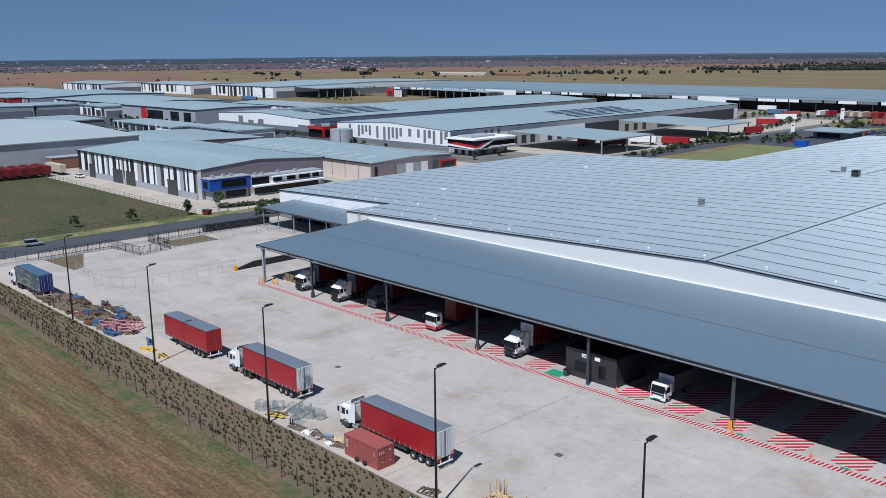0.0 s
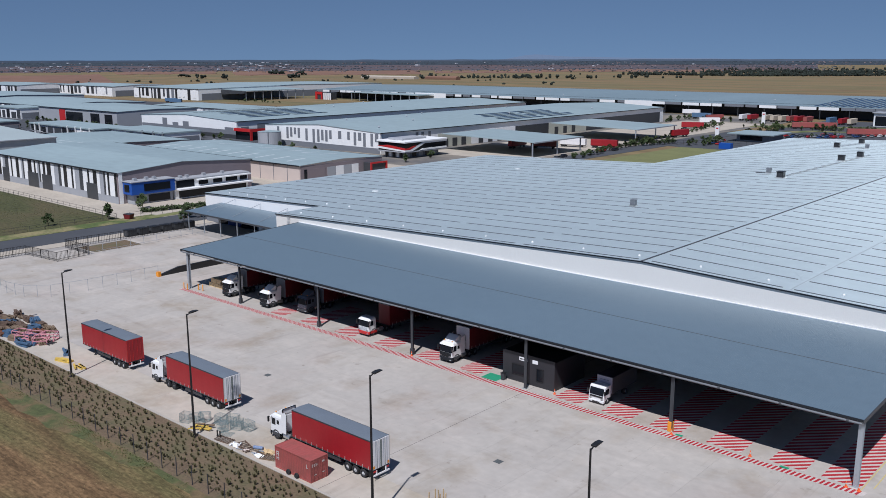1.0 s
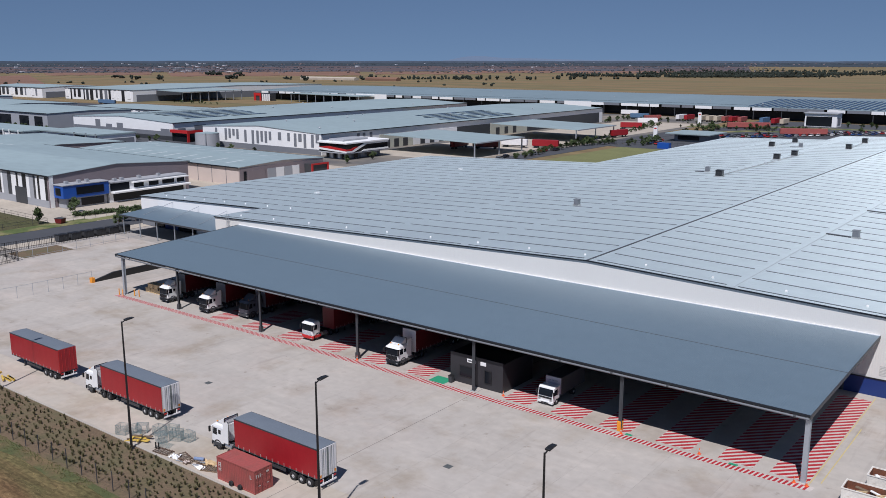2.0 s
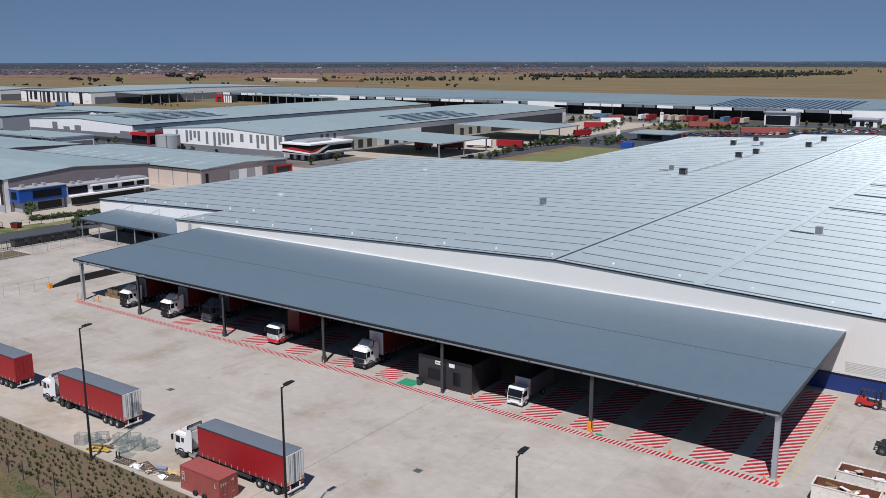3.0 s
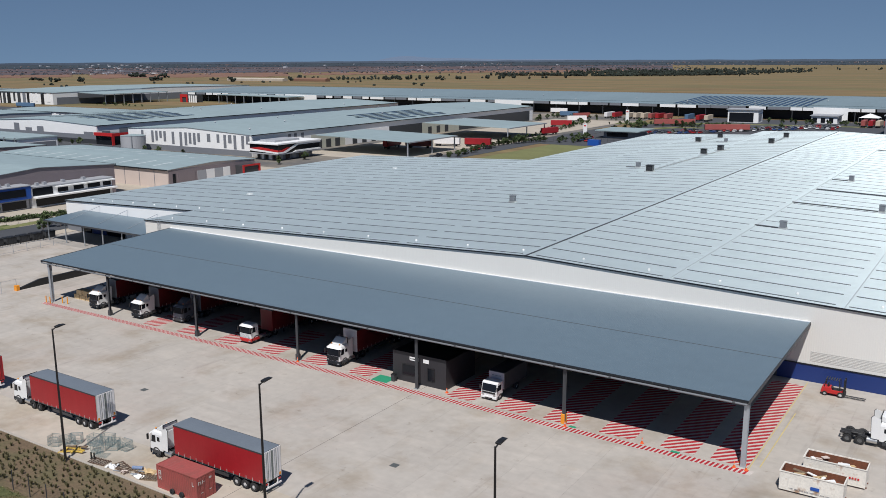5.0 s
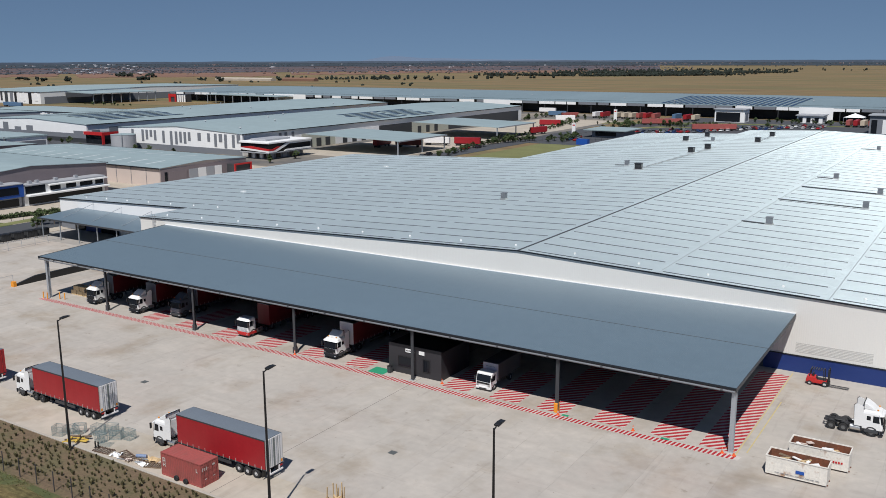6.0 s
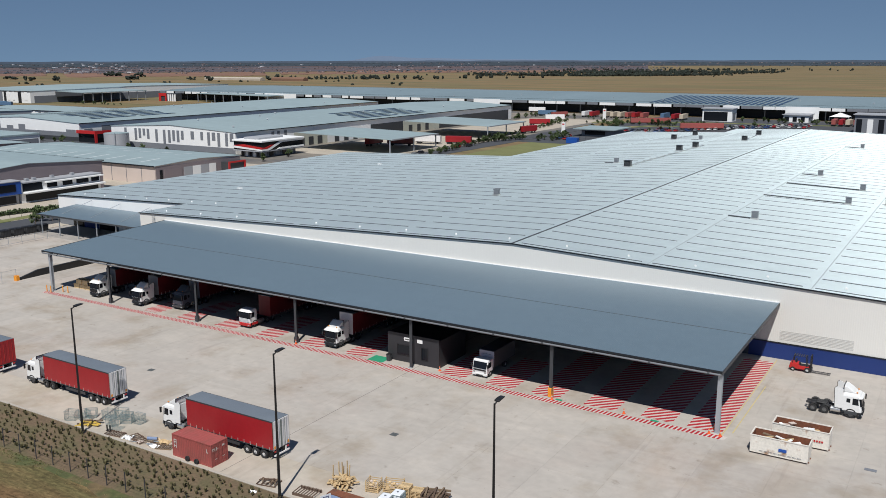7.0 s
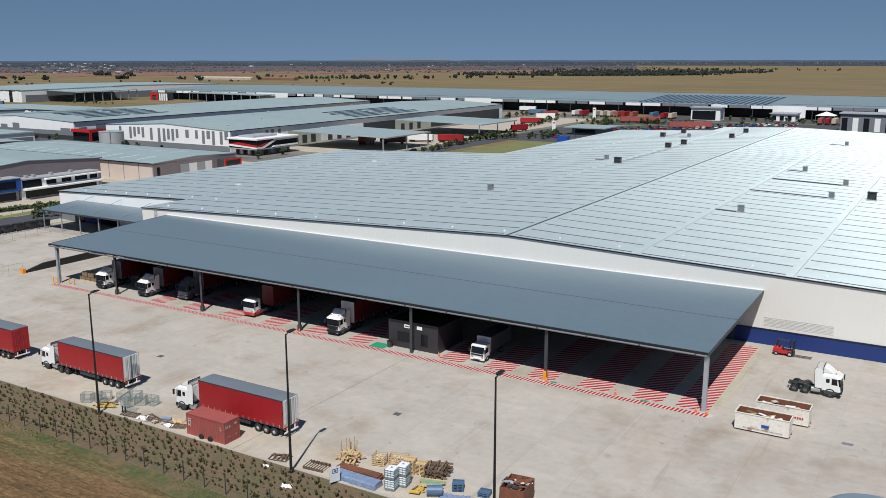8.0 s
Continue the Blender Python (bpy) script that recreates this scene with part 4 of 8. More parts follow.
# ---- rigid truck under the canopy ----
# the dark box colour stands for the shade it is parked in
M_BOXDARK = mat("shaded_box_body", (0.06, 0.06, 0.065), 0.5, var=0.1, scale=0.6)
def rigid_truck(m):
    t = thing("rigid_truck", "white rigid delivery truck with a shade-darkened box body", "truck", m, "trucks")
    W = 1.15
    b = B()
    prism(b, [(-1.75, 0.8), (-0.02, 0.5), (0, 1.15), (-0.3, 2.35), (-0.5, 2.45), (-1.75, 2.45)], "y", -W, W)
    soften(b, 0.07, 2)
    cab = part("cab", b, M_TRUCKW, t)
    b = B()
    prism(b, [(-0.03, 1.3), (0.02, 1.3), (-0.22, 2.2), (-0.27, 2.2)], "y", -W + 0.12, W - 0.12)
    part("windscreen", b, M_GLASS, cab)
    b = B()
    box(b, -0.03, 0.045, -0.98, 0.98, 0.98, 1.2)
    part("grille", b, M_BLACK, cab)
    for s in (-1, 1):
        b = B()
        prism(b, [(-0.25, 1.35), (-1.2, 1.35), (-1.2, 2.1), (-0.42, 2.1)], "y", s * (W - 0.02), s * (W + 0.012))
        part("side_window", b, M_GLASS, cab)
        b = B()
        box(b, 0.0, 0.06, s * 0.85 - 0.16, s * 0.85 + 0.16, 0.72, 0.9)
        part("headlight", b, M_ALU, cab)
        b = B()
        box(b, 0.0, 0.1, s * (W + 0.12) - 0.09, s * (W + 0.12) + 0.09, 1.5, 2.0)
        part("mirror", b, M_BLACK, cab)
        wheel(t, -1.0, s * 1.0, r=0.45, side=s)
        wheel(t, -5.6, s * 0.92, r=0.45, w=0.5, side=s)
    b = B()
    box(b, -0.3, 0.08, -W, W, 0.3, 0.62)
    soften(b, 0.05, 2)
    bump = part("bumper", b, M_TRUCKW, t)
    b = B()
    box(b, 0.05, 0.095, -0.55, 0.55, 0.34, 0.46)
    part("air_slot", b, M_BLACK, bump)
    b = B()
    box(b, -8.4, -2.05, -1.2, 1.2, 1.0, 3.35)
    soften(b, 0.04)
    part("box_body", b, M_BOXDARK, t, "box body with the canopy's shade in its dark colour")
    b = B()
    box(b, -2.046, -2.02, -1.14, 1.14, 1.1, 3.28)
    part("front_panel", b, mat("pale_lilac_panel", (0.4, 0.39, 0.44), 0.5, var=0.06), t, "pale lilac-grey front panel")
    for k in range(3):
        b = B()
        box(b, -2.017, -2.0, -0.7 + 0.5 * k, -0.35 + 0.5 * k, 2.78, 2.86)
        part("lettering_bar", b, M_MGREY, t)
    b = B()
    box(b, -8.3, -0.4, -0.45, 0.45, 0.7, 0.97)
    part("chassis", b, M_CHASSIS, t)
    return t


rigid_truck(heading(-32.95, 1.6, -90))

# ---- gatehouse office under the canopy ----
M_GATE = mat("gatehouse_black", (0.027, 0.026, 0.03), 0.55, var=0.1, scale=0.8)
office = thing("gatehouse", "dark grey flat-roofed gatehouse with a small white sign", "office", kind="")
OX0, OX1, OY0, OY1, OZ = -48.3, -39.5, 1.5, 9.0, 4.25
bm = B()
box(bm, OX0, OX1, OY0, OY0 + 0.15, 0, OZ)
part("front_wall", bm, M_GATE, office)
bm = B()
box(bm, OX0, OX0 + 0.15, OY0 + 0.153, OY1, 0, OZ - 0.3)
part("side_wall", bm, M_GATE, office)
bm = B()
box(bm, OX1 - 0.15, OX1, OY0 + 0.153, OY1, 0, OZ - 0.3)
part("side_wall", bm, M_GATE, office)
bm = B()
box(bm, OX0 + 0.153, OX1 - 0.153, OY1 - 0.15, OY1, 0, OZ - 0.3)
part("rear_wall", bm, M_GATE, office)
bm = B()
box(bm, OX0 - 0.05, OX1 + 0.05, OY0 + 0.16, OY1 + 0.05, OZ - 0.297, OZ - 0.15)
part("roof", bm, M_BLACK, office)
for x0, x1, z0, z1 in ((-46.6, -44.4, 1.1, 2.5), (-42.4, -41.4, 0.9, 2.6)):
    bm = B()
    box(bm, x0, x1, OY0 - 0.05, OY0 - 0.003, z0, z1)
    w = part("window", bm, M_GLASS, office, "dark window")
    bm = B()
    for a in (x0 - 0.08, x1):
        box(bm, a, a + 0.08, OY0 - 0.08, OY0 - 0.003, z0 - 0.08, z1 + 0.08)
    box(bm, x0, x1, OY0 - 0.08, OY0 - 0.003, z1, z1 + 0.08)
    box(bm, x0, x1, OY0 - 0.08, OY0 - 0.003, z0 - 0.08, z0)
    part("window_frame", bm, M_BLACK, w)
bm = B()
box(bm, -43.15, -42.25, OY0 - 0.07, OY0 - 0.003, 3.25, 3.75)
part("sign", bm, M_WPLAIN, office, "plain white sign board")
bm = B()
box(bm, -45.4, -43.95, OY0 - 0.07, OY0 - 0.003, 3.25, 3.75)
sg = part("sign", bm, M_WPLAIN, office, "white sign board with dark lettering bars")
bm = B()
for k in range(6):
    box(bm, -45.25 + k * 0.2, -45.12 + k * 0.2, OY0 - 0.085, OY0 - 0.073, 3.4, 3.6)
part("lettering_bar", bm, M_BLACK, sg)


def wheelie_bin(x, y):
    t = thing("wheelie_bin", "dark grey wheeled rubbish bin before the gatehouse", "bin", pose(x, y, 0))
    b = B()
    prism(b, [(-0.25, 0.06), (0.25, 0.06), (0.3, 0.98), (-0.3, 0.98)], "y", -0.3, 0.3)
    soften(b, 0.03)
    part("body", b, M_DARK, t)
    b = B()
    box(b, -0.33, 0.33, -0.33, 0.36, 0.985, 1.07)
    soften(b, 0.03)
    part("lid", b, M_BLACK, t)
    for s in (-1, 1):
        b = B()
        rod(b, (s * 0.26, 0.3, 0.1), (s * 0.31, 0.3, 0.1), 0.1, 10)
        part("wheel", b, M_RUBBER, t)


wheelie_bin(-47.6, 0.7)

# post guards, bollards and cones
for x, mt, lab in ((-21.5, M_ORANGE, "orange-yellow steel guard round a canopy post"), (-64.7, M_DARK, "dark steel guard round a canopy post"), (-86.4, M_DARK, "dark steel guard round a canopy post"), (-108.4, M_DARK, "dark guard round a canopy post")):
    bm = B()
    hh = 1.3 if mt is M_ORANGE else 1.0
    prism(bm, [(-0.22, 0), (0.42, 0), (0.38, hh), (-0.18, hh)], "x", x - 0.3, x + 0.3)
    soften(bm, 0.05)
    tagged(new("post_guard", mesh_of("post_guard", bm, mt)), lab, "post guard", "post guards")


def cone(x, y):
    t = thing("traffic_cone", "orange traffic cone with a white collar", "traffic cone", pose(x, y, 0), "traffic cones")
    b = B()
    rod(b, (0, 0, 0.05), (0, 0, 0.72), 0.14, 12, 0.03)
    part("body", b, M_CONE, t)
    b = B()
    box(b, -0.19, 0.19, -0.19, 0.19, 0, 0.049)
    part("base", b, M_CONE, t)
    b = B()
    rod(b, (0, 0, 0.36), (0, 0, 0.5), 0.1, 12, 0.076)
    part("collar", b, M_LINEW, t)


for x, y in ((-21.0, -0.6), (-11.4, -0.2), (-39.0, 0.9), (-0.75, -0.7), (0.55, -0.75), (-0.55, 0.9), (-64.3, -0.5)):
    cone(x, y)
for x, y in ((-125.6, -0.9), (-124.4, -0.9), (-122.6, 0.4), (-121.4, 0.6)):
    bm = B()
    rod(bm, (x, y, 0), (x, y, 1.25), 0.1, 10)
    soften(bm, 0.02)
    tagged(new("bollard", mesh_of("bollard", bm, M_ORANGE)), "orange-yellow steel bollard at the canopy end", "bollard", "bollards")


# ---- yard lamps ----
def yard_lamp(x, y=-38.9, aim=0.0, H=15.3):
    t = thing("yard_lamp", "tall black tapered lamp pole with a flat head", "lamp post", heading(x, y, aim), "yard lamps")
    b = B()
    rod(b, (0, 0, 0.03), (0, 0, H), 0.155, 12, 0.085)
    part("pole", b, M_BLACK, t)
    b = B()
    box(b, -0.32, 0.32, -0.32, 0.32, 0, 0.035)
    for sx in (-0.24, 0.24):
        for sy in (-0.24, 0.24):
            rod(b, (sx, sy, 0.035), (sx, sy, 0.1), 0.03, 6)
    part("base_plate", b, M_BLACK, t)
    b = B()
    bar(b, (0, 0.02, H - 0.12), (0, 0.5, H + 0.07), 0.09)
    part("arm", b, M_BLACK, t)
    b = B()
    prism(b, [(0.38, H + 0.0), (1.5, H + 0.12), (1.5, H + 0.19), (0.9, H + 0.24), (0.38, H + 0.17)], "x", -0.24, 0.24)
    soften(b, 0.04)
    h = part("lamp_head", b, M_BLACK, t)
    b = B()
    quad(b, [(-0.19, 0.6, H + 0.012), (0.19, 0.6, H + 0.012), (0.19, 1.42, H + 0.1), (-0.19, 1.42, H + 0.1)])
    part("lens", b, M_ALU, h)


for x in (-125.9, -95.0, -64.0, -33.2, -8.9):
    yard_lamp(x)

# ---- container ----
def container(m, label, mt=M_ROXIDE, L=6.06, marks=True):
    t = thing("shipping_container", label, "container", m, "containers")
    W, H = 2.44, 2.6
    b = B()
    for x in (0, L):
        for y in (0, W):
            box(b, x - 0.08 if x else 0, x if x else 0.08, y - 0.08 if y else 0, y if y else 0.08, 0, H)
    for z in (0, H - 0.12):
        for y in (0, W - 0.08):
            box(b, 0.083, L - 0.083, y, y + 0.08, z, z + 0.12)
        for x in (0, L - 0.08):
            box(b, x, x + 0.08, 0.083, W - 0.083, z, z + 0.12)
    part("frame", b, mt, t)

    def corrugated(b, p, u, v, length, height, depth):
        n = int(length / 0.28)
        pts = []
        for i in range(n):
            for f, d in ((0, 0), (0.25, 0), (0.5, 1), (0.75, 1)):
                pts.append(((i + f) * length / n, d * depth))
        pts.append((length, 0))
        lo = [b.verts.new(Vector(p) + Vector(u) * s + Vector(v) * d) for s, d in pts]
        hi = [b.verts.new(Vector(p) + Vector(u) * s + Vector(v) * d + Vector((0, 0, height))) for s, d in pts]
        for i in range(len(pts) - 1):
            b.faces.new((lo[i], lo[i + 1], hi[i + 1], hi[i]))
    for y, s in ((0.02, 1), (W - 0.02, -1)):
        b = B()
        corrugated(b, (0.08, y, 0.12), (1, 0, 0), (0, s, 0), L - 0.16, H - 0.24, 0.04)
        part("side_panel", b, mt, t)
    b = B()
    corrugated(b, (0.03, 0.08, 0.12), (0, 1, 0), (1, 0, 0), W - 0.16, H - 0.24, 0.04)
    part("end_panel", b, mt, t)
    b = B()
    n = 48
    rows = [[b.verts.new((0.08 + (L - 0.16) * i / n, y, H - 0.03 + (0.02 if i % 4 in (1, 2) else 0))) for y in (0.08, W - 0.08)] for i in range(n + 1)]
    for i in range(n):
        b.faces.new((rows[i][0], rows[i + 1][0], rows[i + 1][1], rows[i][1]))
    part("roof", b, mt, t)
    b = B()
    box(b, 0.083, L - 0.083, 0.083, W - 0.083, 0.0, 0.1)
    part("floor", b, M_OLDWOOD, t)
    for k in (0, 1):
        b = B()
        y0 = 0.09 + k * 1.135
        box(b, L - 0.06, L - 0.02, y0, y0 + 1.12, 0.14, H - 0.14)
        for z in (0.4, 1.0, 1.6, 2.1):
            box(b, L - 0.02, L, y0 + 0.08, y0 + 1.04, z, z + 0.28)
        d = part("door", b, mt, t)
        for y in (0.3, 0.82):
            b = B()
            rod(b, (L + 0.03, y0 + y, 0.1), (L + 0.03, y0 + y, H - 0.1), 0.022, 6)
            part("lock_rod", b, mt, d)
    if marks:
        for x0, z0, w, h in ((0.28, 1.95, 0.42, 0.09), (0.28, 1.5, 0.09, 0.44), (0.6, 1.5, 0.1, 0.44), (0.37, 1.68, 0.22, 0.09), (0.28, 1.05, 0.1, 0.38), (0.38, 1.2, 0.24, 0.1), (0.6, 1.05, 0.1, 0.14), (0.6, 1.3, 0.1, 0.13), (5.35, 1.55, 0.08, 0.42), (5.43, 1.55, 0.16, 0.08)):
            b = B()
            box(b, x0, x0 + w, -0.012, 0.012, z0, z0 + h)
            part("marking", b, M_LINEW, t, "faded white marking bar")
        for y0, z0, w, h in ((0.2, 1.75, 0.1, 0.36), (0.3, 1.98, 0.2, 0.1), (0.48, 1.75, 0.1, 0.3), (0.72, 1.75, 0.1, 0.36), (0.84, 1.86, 0.2, 0.1), (1.6, 1.95, 0.35, 0.2), (1.62, 0.75, 0.3, 0.07), (0.5, 0.75, 0.3, 0.07)):
            b = B()
            box(b, L + 0.005, L + 0.02, y0, y0 + w, z0, z0 + h)
            part("marking", b, M_LINEW, t)
    return t


container(pose(-50.1, -37.6, 0), "rust-red twenty-foot shipping container beside a trailer")
for x in (-47.6, -46.2):
    t = thing("spare_tyre", "black truck wheel leaning on a container", "tyre", pose(x, -37.85, 0, -8), "spare tyres")
    wheel(t, 0, 0, r=0.3, w=0.2, side=-1, rim=M_RUBBER)

# drains
for x, y in ((-74.2, -20.1), (-32.2, -20.2)):
    bm = B()
    box(bm, x - 0.45, x + 0.45, y - 0.42, y + 0.42, 0.004, 0.02)
    for k in range(6):
        box(bm, x - 0.42, x + 0.42, y - 0.38 + k * 0.135, y - 0.31 + k * 0.135, 0.02, 0.035)
    tagged(new("drain_grate", mesh_of("drain_grate", bm, mat("drain_steel", (0.13, 0.14, 0.14), 0.6, 0.3, var=0.15, scale=3))), "dark steel drain grate in the concrete", "drain", "drains", kind="structure")

# ---- roof plant on the warehouse ----
M_VENT = mat("vent_grey", (0.2, 0.215, 0.23), 0.5, 0.3, var=0.12, scale=1.5)


def roof_vent(x, y, w=1.15, h=1.4, mt=M_VENT, label="grey box vent on a roof curb", name="roof_vent", duct=0.0):
    z = roof_z(x) + 0.06
    t = thing(name, label, "roof vent", pose(x, y, z), name + "s")
    b = B()
    box(b, -w * 0.62, w * 0.62, -w * 0.62, w * 0.62, -0.06, 0.3)
    part("curb", b, M_ALU, t)
    b = B()
    box(b, -w / 2, w / 2, -w / 2, w / 2, 0.3, h)
    soften(b, 0.06)
    body = part("body", b, mt, t)
    b = B()
    box(b, -w * 0.56, w * 0.56, -w * 0.56, w * 0.56, h + 0.003, h + 0.14)
    part("cap", b, mt, t)
    for k in range(4):
        b = B()
        z0 = 0.5 + k * (h - 0.7) / 4
        box(b, -w * 0.4, w * 0.4, -w / 2 - 0.03, -w / 2 - 0.003, z0, z0 + 0.1)
        part("slat", b, M_DARK if mt is M_BLACK else M_MGREY, body)
    if duct:
        b = B()
        u0, u1 = -duct - w * 0.62, -w * 0.62 - 0.003
        k = 0.033 if x > RIDGE_X else -0.033
        prism(b, [(u0, -k * u0 - 0.02), (u1, -k * u1 - 0.02), (u1, -k * u1 + 0.2), (u0, -k * u0 + 0.2)], "y", -0.3, 0.3)
        part("flashing_tray", b, M_DARK, t, "long dark flashing tray")
    return t


for x, y, d in ((-73.9, 82.6, 0), (-14.7, 81.2, 4.5), (-1.7, 113.5, 17.5), (-1.6, 137.4, 17), (-14.6, 157.8, 4), (-73.1, 158.5, 3), (-73.1, 249.8, 3), (-14.4, 244.0, 5)):
    roof_vent(x, y, duct=d)
for x, y in ((-66.0, 149.0), (-66.9, 202.0), (-65.3, 215.7), (-83.5, 249.3), (-81.0, 270.0), (-55.7, 247.0), (-56.7, 275.5), (6.4, 117.0), (8.6, 139.0)):
    roof_vent(x, y, 1.8, 1.75, M_BLACK, "black rooftop cooling unit", "cooling_unit")
M_STRIP0 = mat("milky_dome", (0.55, 0.58, 0.58), 0.4, var=0.06)
for x, y in ((-145.1, 70.8), (-145.0, 134.4)):
    bm = B()
    prism(bm, [(-0.75, 0.0), (0.75, 0.0), (0.45, 0.38), (-0.45, 0.38)], "y", -0.55, 0.55)
    soften(bm, 0.05)
    ob = tagged(new("roof_hatch", mesh_of("roof_hatch", bm, M_STRIP0)), "small white roof hatch on metal sheeting", "roof hatch", "roof hatches")
    ob.matrix_basis = pose(x, y, roof_z(x) + 0.06)
for xa, ya, xb, yb in ((-66.2, 151, -64.4, 224), (-55.9, 249, -56.6, 273), (-83.6, 252, -81.4, 267)):
    bm = B()
    n = int((yb - ya) / 2.4)
    for k in range(n):
        f0, f1 = k / n, (k + 0.72) / n
        bar(bm, (xa + (xb - xa) * f0, ya + (yb - ya) * f0, roof_z(xa) + 0.35), (xa + (xb - xa) * f1, ya + (yb - ya) * f1, roof_z(xa) + 0.35), 0.34, 0.12)
        box(bm, xa + (xb - xa) * f0 - 0.1, xa + (xb - xa) * f0 + 0.1, ya + (yb - ya) * f0, ya + (yb - ya) * f0 + 0.15, roof_z(xa) + 0.05, roof_z(xa) + 0.3)
    tagged(new("roof_conduit", mesh_of("roof_conduit", bm, M_ALU)), "pale service conduit along the roof", "conduit", kind="stuff")
bm = B()
bmesh.ops.create_icosphere(bm, subdivisions=2, radius=0.2)
anchor_me = mesh_of("roof_anchor", bm, M_WPLAIN)
for k in range(19):
    x = -131.9 + k * 10.8
    piece("roof_anchor", anchor_me, warehouse, pose(x, 34.4, roof_z(x) + 0.2))
for k in range(7):
    x = -178 + k * 8
    piece("roof_anchor", anchor_me, warehouse, pose(x, 47.5, roof_z(x) + 0.2))
# the shadow line below the white wall, made as a dark strip
bm = B()
box(bm, -3.6, XR, WY - 0.14, WY - 0.053, 2.36, 2.52)
part("flashing_shadow", bm, M_GUTTER, warehouse, "dark strip for the flashing's shadow line over the blue base wall")
M_LOUVRE = mat("louvre_grey", (0.52, 0.51, 0.48), 0.6, var=0.06)
# louvres and ladder on the walls
for k in range(7):
    bm = B()
    box(bm, 0.6, 10.5, WY - 0.025, WY - 0.003, 2.95 + k * 0.21, 3.06 + k * 0.21)
    part("louvre_blade", bm, M_LOUVRE, warehouse)
bm = B()
for x in (-132.6, -131.9):
    bar(bm, (x, WY - 0.35, 5.0), (x, WY - 0.35, roof_z(-132) + 1.0), 0.06)
for k in range(18):
    bar(bm, (-132.6, WY - 0.35, 5.2 + k * 0.3), (-131.9, WY - 0.35, 5.2 + k * 0.3), 0.04)
part("ladder", bm, M_STEEL, warehouse, "steel access ladder")

# office awning at the set-back wall
awn = thing("office_awning", "grey metal awning on posts over the office entrance", "awning", kind="structure")
bm = B()
prism(bm, [(33.6, 4.9), (44.95, 5.7), (44.95, 5.85), (33.6, 5.05)], "x", -178.5, -141.5)
part("roof_sheet", bm, M_CANOPY, awn)
bm = B()
box(bm, -178.6, -141.4, 33.35, 33.597, 4.75, 5.1)
part("fascia", bm, M_DARK, awn)
for k in range(6):
    x = -177.8 + k * 7.1
    bm = B()
    box(bm, x - 0.1, x + 0.1, 34.0, 34.2, 0, 4.9)
    part("post", bm, M_STEEL, awn)
for k in range(3):
    bm = B()
    x = -172 + k * 11
    rod(bm, (x, 36.0, 5.2), (x, 44.95, 7.4), 0.06, 6)
    part("stay_rod", bm, M_STEEL, awn)
for k, (x0, x1, mt) in enumerate(((-180, -176, M_GLASS), (-175.5, -170, M_BLUE), (-169.5, -163, M_GLASS), (-162, -157, M_WPLAIN), (-156, -150, M_GLASS), (-149, -142, M_WPLAIN))):
    bm = B()
    box(bm, x0, x1, 44.75, 44.997, 0.15, 3.9)
    part("facade_panel", bm, mt, warehouse)
# ramp wall between the lots
bm = B()
prism(bm, [(1.6, 0.0), (30.8, 0.0), (30.8, 1.5), (6, 1.3), (1.6, 0.35)], "x", -138.6, -138.1)
structure("ramp_wall", bm, M_BLACK, "low black retaining wall beside the ramp", "wall")
bm = B()
box(bm, -138.8, -137.9, 0.9, 1.55, 0, 1.0)
tagged(new("barrier_block", mesh_of("barrier_block", bm, M_ORANGE)), "orange-yellow block at the end of the ramp wall", "barrier")


# ---- neighbouring sheds ----
def shed(x0, x1, y0, y1, h, label, wall=M_LGREY, roof=M_ROOF2, rise=1.5, axis="x", ridge=None, base=None, name="shed", fascia=M_GUTTER):
    """Portal-frame shed; ridge along the axis."""
    t = thing(name, label, "industrial building", kind="")
    a0, a1 = (y0, y1) if axis == "x" else (x0, x1)
    r = ridge if ridge is not None else (a0 + a1) / 2
    prof = [(a0, 0), (a1, 0), (a1, h), (r, h + rise), (a0, h)]
    if axis == "x":
        for a, nm in ((x0, "end_wall"), (x1 - 0.3, "end_wall")):
            b = B()
            prism(b, prof, "x", a, a + 0.3)
            part(nm, b, wall, t)
        for a in (y0, y1 - 0.3):
            b = B()
            box(b, x0 + 0.303, x1 - 0.303, a, a + 0.3, 0, h - 0.03)
            part("side_wall", b, wall, t)
    else:
        for a, nm in ((y0, "end_wall"), (y1 - 0.3, "end_wall")):
            b = B()
            prism(b, prof, "y", a, a + 0.3)
            part(nm, b, wall, t)
        for a in (x0, x1 - 0.3):
            b = B()
            box(b, a, a + 0.3, y0 + 0.303, y1 - 0.303, 0, h - 0.03)
            part("side_wall", b, wall, t)
    b0, b1 = (x0 - 0.3, x1 + 0.3) if axis == "x" else (y0 - 0.3, y1 + 0.3)
    for p, q in (((a0 - 0.4, h), (r, h + rise)), ((r, h + rise), (a1 + 0.4, h))):
        b = B()
        prism(b, [(p[0], p[1] + 0.004), (q[0], q[1] + 0.004), (q[0], q[1] + 0.14), (p[0], p[1] + 0.14)], axis, b0, b1)
        part("roof", b, roof, t)
    for p in (a0 - 0.65, a1 + 0.403):
        b = B()
        if axis == "x":
            box(b, b0, b1, p, p + 0.247, h - 0.2, h + 0.2)
        else:
            box(b, p, p + 0.247, b0, b1, h - 0.2, h + 0.2)
        part("gutter", b, fascia, t)
    return t


